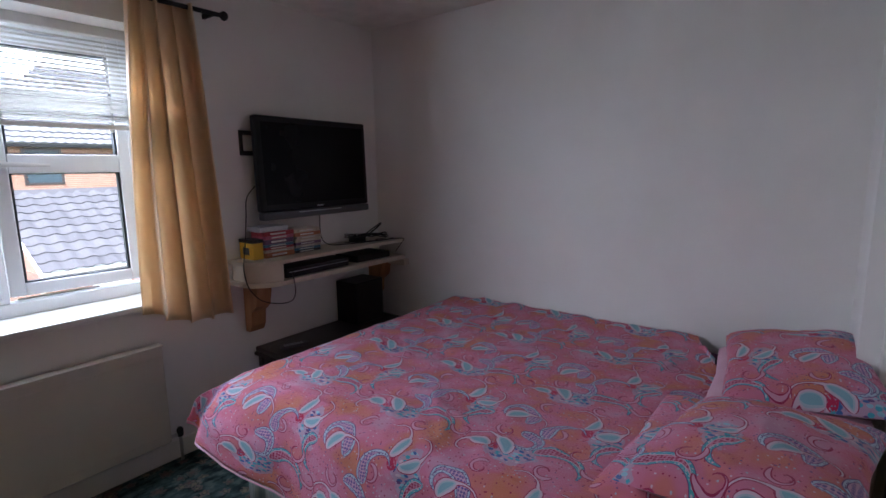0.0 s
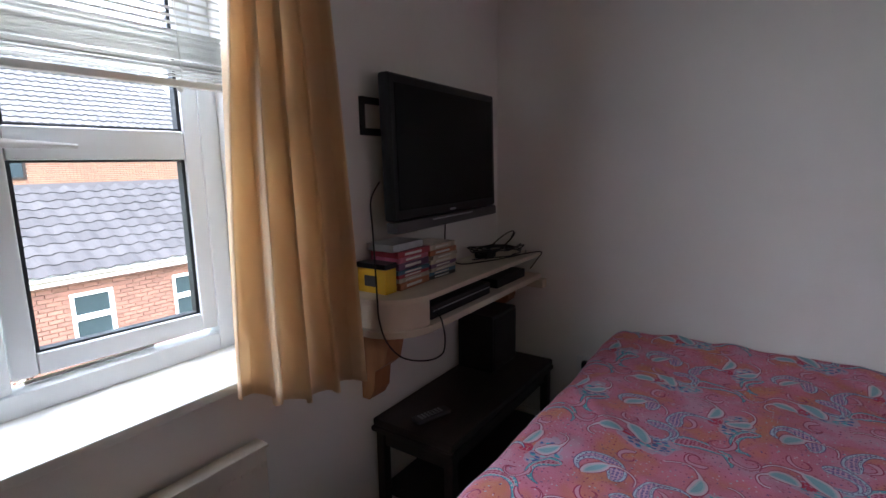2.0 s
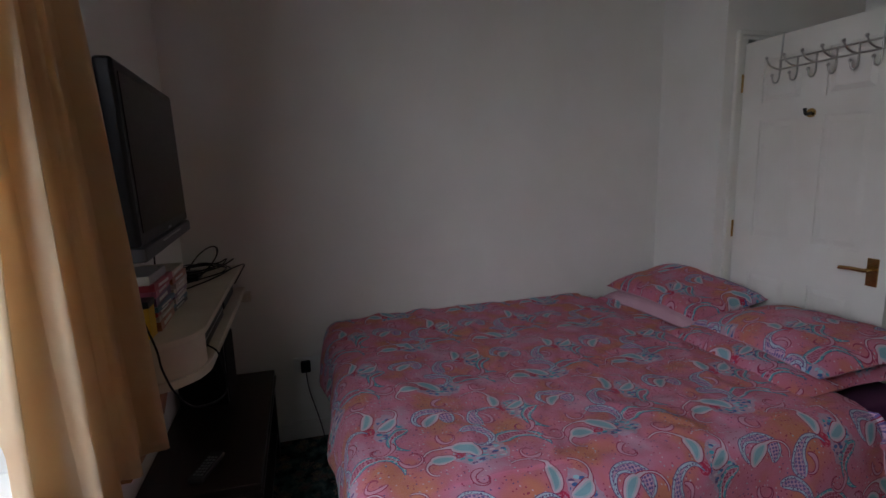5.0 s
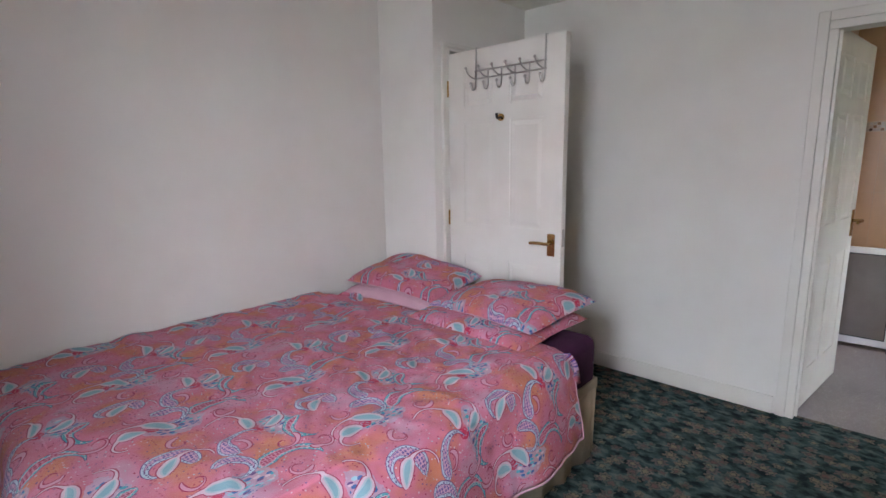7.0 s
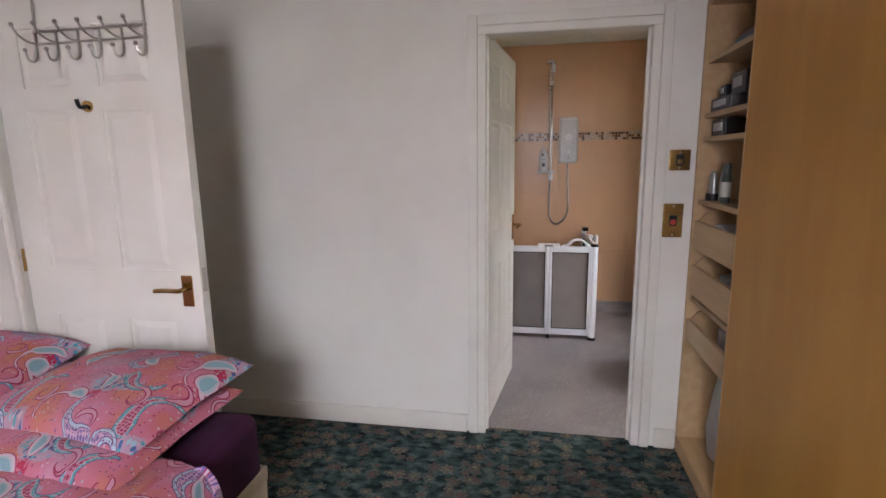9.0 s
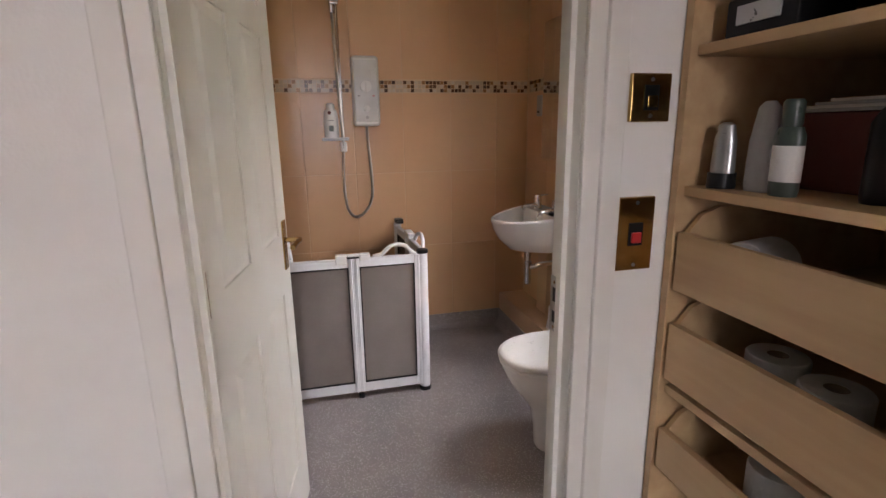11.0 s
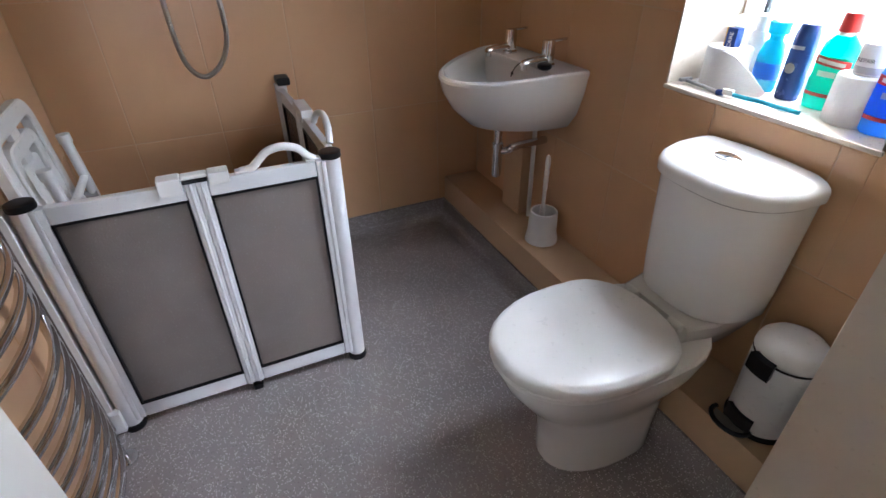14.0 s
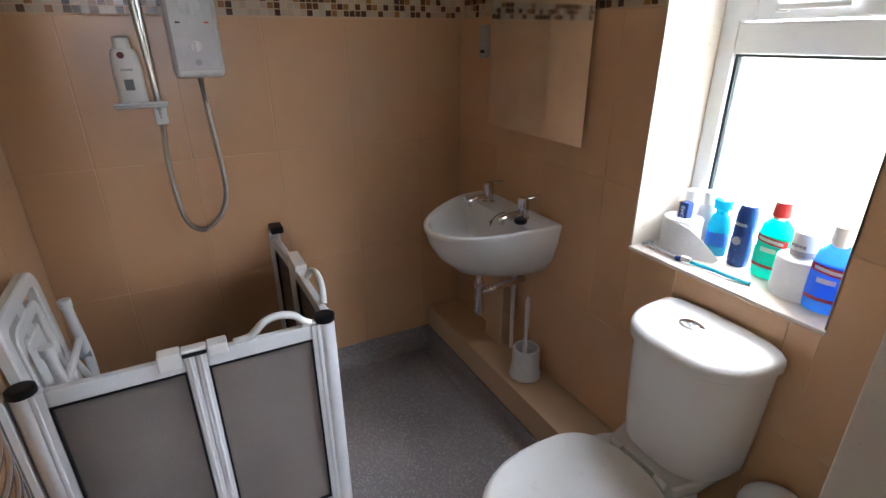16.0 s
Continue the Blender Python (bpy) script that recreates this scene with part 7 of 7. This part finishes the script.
for (y0, y1, z0, z1) in (W1, W2):
    w = part("window", boxes((GX - 0.09, GX - 0.02, y0, y0 + 0.07, z0, z1), (GX - 0.09, GX - 0.02, y1 - 0.07, y1, z0, z1), (GX - 0.09, GX - 0.02, y0 + 0.07, y1 - 0.07, z0, z0 + 0.07), (GX - 0.09, GX - 0.02, y0 + 0.07, y1 - 0.07, z1 - 0.07, z1), (GX - 0.09, GX - 0.02, y0 + 0.07, y1 - 0.07, (z0 + z1) / 2 + 0.03, (z0 + z1) / 2 + 0.13), bevel=0.008), UPVC, gar, "white plastic window with dark panes")
    part("sill", cube(GX - 0.06, GX + 0.06, y0 - 0.06, y1 + 0.06, z0 - 0.05, z0, 0.008), UPVC, w)
    for a, b in ((z0 + 0.07, (z0 + z1) / 2 + 0.03), ((z0 + z1) / 2 + 0.13, z1 - 0.07)):
        part("pane", cube(GX - 0.065, GX - 0.055, y0 + 0.07, y1 - 0.07, a, b), mat("dark_pane", (0.03, 0.045, 0.055), 0.08, bump=0.0), w, smooth=False)
    part("lintel", cube(GX - 0.06, GX - 0.004, y0 - 0.12, y1 + 0.12, z1 + 0.002, z1 + 0.075), BRICK, w, smooth=False)
gd = part("door", cube(GX - 0.09, GX - 0.04, DR[0] + 0.06, DR[1] - 0.06, GZ + 0.05, DR[3] - 0.06, 0.004), UPVC, gar, "white plastic side door")
part("door_frame", boxes((GX - 0.1, GX - 0.02, DR[0], DR[0] + 0.058, GZ, DR[3]), (GX - 0.1, GX - 0.02, DR[1] - 0.058, DR[1], GZ, DR[3]), (GX - 0.1, GX - 0.02, DR[0] + 0.058, DR[1] - 0.058, DR[3] - 0.058, DR[3]), bevel=0.008), UPVC, gd)
for y in (DR[0] + 0.14, DR[0] + 0.44):
    for z0, z1 in ((GZ + 0.2, GZ + 0.85), (GZ + 1.0, GZ + 1.75)):
        part("door_panel", cube(GX - 0.041, GX - 0.032, y, y + 0.22, z0, z1, 0.004), UPVC, gd)
part("handle", tube([(GX - 0.03, DR[0] + 0.12, GZ + 1.02), (GX - 0.0, DR[0] + 0.12, GZ + 1.02), (GX - 0.0, DR[0] + 0.22, GZ + 1.02)], 0.012), STEEL, gd)
part("fascia", cube(GX + 0.12, GX + 0.14, GY0 - 0.12, GY1 + 0.12, EZ - 0.02, EZ + 0.16), UPVC, gar, "white fascia board", smooth=False)
part("soffit", cube(GX - 0.03, GX + 0.12, GY0 - 0.12, GY1 + 0.12, EZ - 0.02, EZ), UPVC, gar, smooth=False)
gut = bmesh.new()
rings(gut, [[(GX + 0.19 + 0.055 * math.cos(a), y, EZ + 0.13 + 0.055 * math.sin(a)) for a in np.linspace(math.pi, 2 * math.pi, 9)] + [(GX + 0.19 + 0.045 * math.cos(a), y, EZ + 0.13 + 0.045 * math.sin(a)) for a in np.linspace(2 * math.pi, math.pi, 9)] for y in (GY0 - 0.13, GY1 + 0.13)])
part("gutter", gut, UPVC, gar, "white half-round gutter")
part("bargeboard", rings(bmesh.new(), [[(GX + 0.16, y, EZ + 0.0), (GX + 0.16, y, EZ + 0.14), (RGX, y, RGZ + 0.02), (RGX, y, RGZ - 0.12)] for y in (GY0 - 0.13, GY0 - 0.10)]), UPVC, gar, smooth=False)
ex, ez = GX + 0.22, EZ + 0.14
run = math.hypot(ex - RGX, RGZ - ez)
pitch_a = math.atan2(RGZ - ez, ex - RGX)
deck = bmesh.new()
rings(deck, [[(ex - 0.05, y, ez - 0.03), (RGX, y, RGZ - 0.02), (RGX - 2.7, y, ez - 0.03), (RGX - 2.7, y, ez - 0.09), (RGX, y, RGZ - 0.08), (ex - 0.05, y, ez - 0.09)] for y in (GY0 - 0.1, GY1 + 0.1)])
part("roof_deck", deck, MORTAR, gar, smooth=False)


def pantile(w, h):
    """A wavy roof tile lying in its own plane: x up the slope, y along the eaves."""
    bm = bmesh.new()
    prof = [(0.0, 0.012), (0.18, 0.030), (0.36, 0.036), (0.52, 0.022), (0.66, 0.004), (0.82, 0.0), (1.0, 0.010)]
    top = [[(x, y * w, z + lift) for y, z in prof] for x, lift in ((0.0, 0.024), (h, 0.0))]
    low = [[(x, y * w, z + lift - 0.016) for y, z in prof] for x, lift in ((0.0, 0.024), (h, 0.0))]
    rings(bm, [top[0] + low[0][::-1], top[1] + low[1][::-1]])
    return bm


rows_n, cols_n = 10, 19
tw, thh = (GY1 - GY0 + 0.24) / cols_n, run / rows_n
tile_me = mesh_of("roof_tile", pantile(tw * 1.02, thh * 1.16), SLATE, True)
slope = Matrix.Rotation(math.pi, 4, "Z") @ Matrix.Rotation(-pitch_a, 4, "Y")
roof = part("roof", rings(bmesh.new(), [[(RGX - 0.09, y, RGZ - 0.03), (RGX, y, RGZ + 0.07), (RGX + 0.09, y, RGZ - 0.03)] for y in (GY0 - 0.13, GY1 + 0.13)]), SLATE, gar, "grey concrete tile roof", smooth=False)
for i in range(rows_n):
    for j in range(cols_n):
        ob = new("roof_tile", tile_me)
        ob.parent = roof
        d = i * thh
        ob.matrix_basis = Matrix.Translation((ex - d * math.cos(pitch_a), GY0 - 0.12 + tw * (j + 1), ez + d * math.sin(pitch_a))) @ slope
# brick courses, outer face
bl, bh, jt = 0.215, 0.065, 0.010
brick_me = mesh_of("brick", cube(-0.028, 0, 0, bl, 0, bh), BRICK)
stuff = bmesh.new()
made = 0
bw = part("brickwork", cube(GX - 0.04, GX - 0.031, GY0 + 0.05, W2[0] - 0.05, GZ + 0.01, EZ - 0.05), MORTAR, gar, "red brick face", smooth=False)
for c in range(int((EZ - GZ) / (bh + jt))):
    z = GZ + c * (bh + jt)
    y = GY0 + (0 if c % 2 else -(bl + jt) / 2)
    while y < GY1:
        y0, y1 = max(y, GY0), min(y + bl, GY1)
        y += bl + jt
        segs = [(y0, y1)]
        for h in (W1, W2, DR):
            if z + bh > h[2] and z < h[3] + (0.075 if h is not DR else 0):
                segs = [s for q in segs for s in ((q[0], min(q[1], h[0])), (max(q[0], h[1]), q[1])) if s[1] - s[0] > 0.02]
        for a, b in segs:
            if made < 300 and 5.0 < y0 < 7.3 and abs(b - a - bl) < 0.001:
                ob = new("brick", brick_me)
                ob.parent = bw
                ob.matrix_basis = Matrix.Translation((GX, a, z))
                made += 1
            else:
                box(stuff, GX - 0.028, GX, a, b, z, z + bh)
rest = part("brick_rest", stuff, random_tone("red_brick_rest", (0.24, 0.12, 0.088), (0.165, 0.085, 0.064), 0.9, 0.5, True, 0.4), bw, smooth=False)
rest["kind"] = "stuff"

# brick courses on the gable end
verts, faces = [], []
for c in range(int((EZ - GZ) / (bh + jt))):
    z = GZ + c * (bh + jt)
    x = GX + (0.1125 if c % 2 else 0)
    while x > GX - 5.0:
        n0 = len(verts)
        xa = min(x, GX)
        verts += [(xa, GY0 + 0.03, z), (xa, GY0, z), (x - bl, GY0, z), (x - bl, GY0 + 0.03, z), (xa, GY0 + 0.03, z + bh), (xa, GY0, z + bh), (x - bl, GY0, z + bh), (x - bl, GY0 + 0.03, z + bh)]
        faces += [tuple(n0 + q for q in f) for f in ((0, 1, 5, 4), (1, 2, 6, 5), (2, 3, 7, 6), (4, 5, 6, 7))]
        x -= bl + jt
gb = bpy.data.meshes.new("gable_bricks")
gb.from_pydata(verts, [], faces)
gb.materials.append(rest.data.materials[0])
gbo = new("gable_bricks", gb)
gbo.parent = bw
gbo["kind"] = "stuff"

# trellis beside the garage
trl = thing("trellis_fence", (-10.4, 2.4, GZ), "weathered wooden trellis panels beside the garage", "fence")
for y in (1.0, 1.95, 2.88):
    part("post", cube(-10.45, -10.38, y - 0.035, y + 0.035, GZ, GZ + 1.95), FENCEW, trl, smooth=False)
for k in range(2):
    y0 = 1.035 + 0.945 * k
    bm = bmesh.new()
    for i in range(-18, 10):
        for s in (1, -1):
            p0, p1 = (y0, GZ + 0.1 + i * 0.1), (y0 + 0.87, GZ + 0.1 + i * 0.1 + 0.87)
            if s < 0:
                p0, p1 = (y0 + 0.87, p0[1]), (y0, p1[1])
            lo, hi = GZ + 0.1, GZ + 1.85
            t0 = max(0, (lo - p0[1]) / 0.87)
            t1 = min(1, (hi - p0[1]) / 0.87)
            if t1 <= t0:
                continue
            q0 = (p0[0] + (p1[0] - p0[0]) * t0, p0[1] + 0.87 * t0)
            q1 = (p0[0] + (p1[0] - p0[0]) * t1, p0[1] + 0.87 * t1)
            x = -10.42 + 0.012 * s
            rings(bm, [[(x, q[0] - 0.012, q[1]), (x, q[0] + 0.012, q[1]), (x + 0.008, q[0] + 0.012, q[1]), (x + 0.008, q[0] - 0.012, q[1])] for q in (q0, q1)])
    part("lattice", bm, FENCEW, trl, smooth=False)

# house beyond
HX, HY0, HY1, HEZ, HRX, HRZ = -22.0, -9.0, 12.72, 2.56, -25.4, 5.9
hs_ = thing("house", (HX - 4, 2, GZ), "orange brick house with a grey tiled roof", "house")
part("wall", cube(HX - 9, HX - 0.02, HY0, HY1, GZ, HEZ), MORTAR, hs_, smooth=False)
bm = bmesh.new()
verts, faces = [], []
for c in range(int((HEZ + 0.6) / 0.075)):
    z = -0.6 + c * 0.075
    y = HY0 + (0.1125 if c % 2 else 0)
    while y < HY1 - 0.2:
        skip = any(w0 < y + 0.1 < w1 and 1.05 < z < 2.42 for w0, w1 in ((5.5, 6.7), (0.4, 1.6)))
        if not skip:
            n0 = len(verts)
            verts += [(HX - 0.02, y, z), (HX, y, z), (HX, y + 0.213, z), (HX - 0.02, y + 0.213, z), (HX - 0.02, y, z + 0.064), (HX, y, z + 0.064), (HX, y + 0.213, z + 0.064), (HX - 0.02, y + 0.213, z + 0.064)]
            faces += [tuple(n0 + i for i in f) for f in ((0, 1, 5, 4), (1, 2, 6, 5), (2, 3, 7, 6), (4, 5, 6, 7))]
        y += 0.225
me = bpy.data.meshes.new("brick_face")
me.from_pydata(verts, [], faces)
me.materials.append(BRICK_FAR)
bf = new("brick_face", me)
bf.parent = hs_
bf.matrix_parent_inverse = hs_.matrix_basis.inverted()
bf["kind"], bf["label"] = "stuff", "orange brick courses"
for y0 in (5.5, 0.4):
    w = part("window", boxes((HX - 0.03, HX + 0.03, y0, y0 + 0.08, 1.1, 2.42), (HX - 0.03, HX + 0.03, y0 + 1.12, y0 + 1.2, 1.1, 2.42), (HX - 0.03, HX + 0.03, y0 + 0.08, y0 + 1.12, 1.1, 1.18), (HX - 0.03, HX + 0.03, y0 + 0.08, y0 + 1.12, 2.34, 2.42)), DARKWOOD, hs_, "dark framed window")
    part("pane", cube(HX - 0.015, HX, y0 + 0.08, y0 + 1.12, 1.18, 2.34), mat("dark_pane", (0.03, 0.045, 0.055), 0.1, bump=0.0), w, smooth=False)
part("downpipe", tube([(HX + 0.06, HY1 - 0.1, GZ), (HX + 0.06, HY1 - 0.1, HEZ)], 0.05), BLACK, hs_)
part("fascia", cube(HX + 0.1, HX + 0.35, HY0, HY1 + 0.2, HEZ - 0.10, HEZ + 0.06), BLACK, hs_, smooth=False)
verts, faces = [], []
hrun, ha = math.hypot(HX + 0.35 - HRX, HRZ - HEZ), math.atan2(HRZ - HEZ, HX + 0.35 - HRX)
nr = 16
prof = [(0.0, 0.012), (0.25, 0.036), (0.45, 0.03), (0.7, 0.002), (1.0, 0.010)]
nc = 70
cw = (HY1 - HY0 + 0.2) / nc
for i in range(nr):
    for j in range(nc):
        y0 = HY0 + cw * j
        n0 = len(verts)
        for d, lift in ((i * hrun / nr, 0.07), ((i + 1.1) * hrun / nr, 0.02)):
            for k, zz in prof:
                verts.append((HX + 0.35 - d * math.cos(ha) + (zz + lift) * math.sin(ha), y0 + k * cw, HEZ + d * math.sin(ha) + (zz + lift) * math.cos(ha)))
        for k in range(4):
            faces.append((n0 + k, n0 + k + 1, n0 + 5 + k + 1, n0 + 5 + k))
        n1 = len(verts)
        for k, zz in prof:
            verts.append((HX + 0.35 - i * hrun / nr * math.cos(ha), y0 + k * cw, HEZ + i * hrun / nr * math.sin(ha)))
        for k in range(4):
            faces.append((n0 + k, n1 + k, n1 + k + 1, n0 + k + 1))
gable = bmesh.new()
rings(gable, [[(HX - 0.02, y, HEZ), (HRX, y, HRZ - 0.05), (2 * HRX - HX, y, HEZ)] for y in (HY1 - 0.15, HY1)])
part("gable_end", gable, BRICK_FAR, hs_, smooth=False)
me = bpy.data.meshes.new("roof")
me.from_pydata(verts, [], faces)
me.materials.append(random_tone("grey_roof_tile_far", (0.11, 0.11, 0.12), (0.08, 0.08, 0.09), 0.9, 0.3, True))
rf = new("roof", me)
rf.parent = hs_
rf.matrix_parent_inverse = hs_.matrix_basis.inverted()
rf["label"] = "grey tiled roof"


# planting
def leaf_cloud(name_part, parent, clumps, material, count, size, seed):
    """Many small leaves round clump centres (x, y, z, radius), joined."""
    r = random.Random(seed)
    verts, faces = [], []
    for x, y, z, rad in clumps:
        for _ in range(count):
            d = Vector((r.gauss(0, 1), r.gauss(0, 1), r.gauss(0, 1))).normalized() * rad * r.uniform(0.35, 1.0) ** 0.5
            c = Vector((x, y, z)) + Vector((d.x, d.y, d.z * 0.85))
            a = Vector((r.gauss(0, 1), r.gauss(0, 1), r.gauss(0, 0.6))).normalized() * size * r.uniform(0.6, 1.3)
            b = a.cross(Vector((r.gauss(0, 1), r.gauss(0, 1), r.gauss(0, 1)))).normalized() * size * 0.32
            n0 = len(verts)
            verts += [tuple(c - a), tuple(c + b), tuple(c + a), tuple(c - b)]
            faces.append((n0, n0 + 1, n0 + 2, n0 + 3))
    me = bpy.data.meshes.new(name_part)
    me.from_pydata(verts, [], faces)
    me.materials.append(material)
    ob = new(name_part, me)
    ob.parent = parent
    ob.matrix_parent_inverse = parent.matrix_basis.inverted()
    ob["kind"] = "stuff"
    return ob


def bush(at, h, rad, material, label, n, count, size, seed):
    t = thing("shrub", at, label, "shrub")
    r = random.Random(seed)
    cl = []
    stems = bmesh.new()
    for _ in range(n):
        a, q, z = r.uniform(0, 6.28), rad * math.sqrt(r.random()), r.uniform(0.12, 1.0)
        q *= math.sqrt(max(0.15, 1 - (z - 0.35) ** 2 * 1.9))
        p = (at[0] + q * math.cos(a), at[1] + q * math.sin(a), at[2] + h * z)
        cl.append((*p, r.uniform(0.15, 0.30) * 0.95))
        if len(cl) % 3 == 0:
            tube(curve_points([at, (at[0] + 0.4 * q * math.cos(a), at[1] + 0.4 * q * math.sin(a), at[2] + h * z * 0.6), p], 3), 0.018, 5, stems)
    part("stems", stems, BARK, t)
    leaf_cloud("foliage", t, cl, material, count, size, seed)
    return t


bush((-9.5, 8.7, GZ), 2.5, 1.6, LEAF_GOLD, "golden green evergreen shrub beside the path", 130, 190, 0.06, 1)
bush((-9.2, 10.3, GZ), 2.0, 1.1, LEAF_GOLD, "yellow green garden shrub beside the path", 36, 110, 0.055, 2)
bush((-10.2, 12.6, GZ), 2.3, 1.3, LEAF, "leafy dark green garden shrub", 36, 100, 0.06, 3)


def tree(at, h, rad, seed, label):
    t = thing("tree", at, label, "tree", "trees beyond the garden")
    r = random.Random(seed)
    trunk = bmesh.new()
    pts = curve_points([at, (at[0] + 0.2, at[1] + 0.1, at[2] + h * 0.3), (at[0], at[1] + 0.3, at[2] + h * 0.75)], 6)
    loops = []
    for i, p in enumerate(pts):
        q = 0.28 * (1 - 0.75 * i / len(pts))
        loops.append([(p.x + q * math.cos(a), p.y + q * math.sin(a), p.z) for a in np.linspace(0, 2 * math.pi, 9)[:-1]])
    rings(trunk, loops)
    cl = []
    for _ in range(34):
        a, z = r.uniform(0, 6.28), r.uniform(0.25, 1.0)
        q = rad * math.sqrt(r.random()) * math.sqrt(max(0.1, 1 - ((z - 0.55) / 0.52) ** 2))
        p = (at[0] + q * math.cos(a), at[1] + q * math.sin(a), at[2] + h * z)
        cl.append((*p, r.uniform(0.18, 0.34) * rad))
        tube([(at[0], at[1], at[2] + h * z * 0.6), p], 0.05, 5, trunk)
    part("trunk", trunk, BARK, t)
    leaf_cloud("crown", t, cl, LEAF, 190, 0.17, seed)
    return t


for k, (x, y, h, q) in enumerate(((-33, 21, 5.0, 2.6), (-30, 26, 5.6, 2.8), (-34, 31, 8.0, 3.0), (-27, 33, 4.8, 2.6), (-24, 19.5, 4.2, 2.2), (-21, 30, 4.6, 2.4), (-38, 40, 6.2, 3.2), (-25, 44, 5.6, 3.2), (-36, 15.5, 5.4, 2.8))):
    tree((x, y, GZ), h, q, 20 + k, "leafy green tree with an uneven crown")
shd = thing("timber_shed", (-20, 22.5, GZ), "dark timber shed among the trees", "shed")
part("walls", cube(-21.5, -19.2, 21.6, 24.2, GZ, GZ + 1.9), DARKWOOD, shd, smooth=False)
part("roof", rings(bmesh.new(), [[(-18.9, y, GZ + 1.85), (-20.35, y, GZ + 2.75), (-21.8, y, GZ + 1.85)] for y in (21.4, 24.4)]), SLATE, shd, smooth=False)
car = thing("parked_car", (-16.5, 20.2, GZ), "small white car parked beyond the shrubs", "car")
prof = [(-1.9, 0.35), (-1.95, 0.75), (-1.0, 0.9), (-0.55, 1.4), (0.85, 1.45), (1.45, 0.95), (1.95, 0.85), (1.95, 0.35)]
part("body", rings(bmesh.new(), [[(-16.5 + s, 20.2 + q, GZ + z) for q, z in prof] for s in (-0.8, 0.8)]), WHITEP, car, smooth=False)
part("side_window", boxes((-15.695, -15.69, 19.75, 21.2, GZ + 0.95, GZ + 1.33)), BLACK, car, smooth=False)
for q in (19.0, 21.45):
    for s in (-0.78, 0.6):
        part("wheel", tube([(-16.5 + s, q, GZ + 0.31), (-16.5 + s + 0.19, q, GZ + 0.31)], 0.31, 20), BLACK, car)

# ---- bathroom tiles ----
tile_wall(w_e, "x", BE, BS + 0.001, BN - 0.001, 0.50, -1)
mosaic(w_e, "x", BE + 0.008, BS + 0.004, BN - 0.004, -1)
tile_wall(w_n, "y", BN, X0 + 0.002, BE - 0.001, BE - 0.315, -1)
mosaic(w_n, "y", BN + 0.008, X0 + 0.004, BE - 0.004, -1)
tile_wall(w_s, "y", BS, X0 + 0.002, BE - 0.001, BE - 0.315, 1, (RX0 - 0.001, RX1 + 0.001, RZ0 - 0.014, RZ1 + 0.001))
mosaic(w_s, "y", BS - 0.008, X0 + 0.004, RX0 - 0.01, 1)
mosaic(w_s, "y", BS - 0.008, RX1 + 0.012, BE - 0.004, 1)
solid("wall_bathroom_west", boxes((X0 + 0.0005, X0 + 0.008, OY1 + 0.04, BN, 0, H), (X0 + 0.0005, X0 + 0.008, BS, OY0 - 0.04, 0, H), (X0 + 0.0005, X0 + 0.008, OY0 - 0.04, OY1 + 0.04, OZ + 0.05, H)), TILE, "beige tiled wall round the doorway", "wall", "structure")
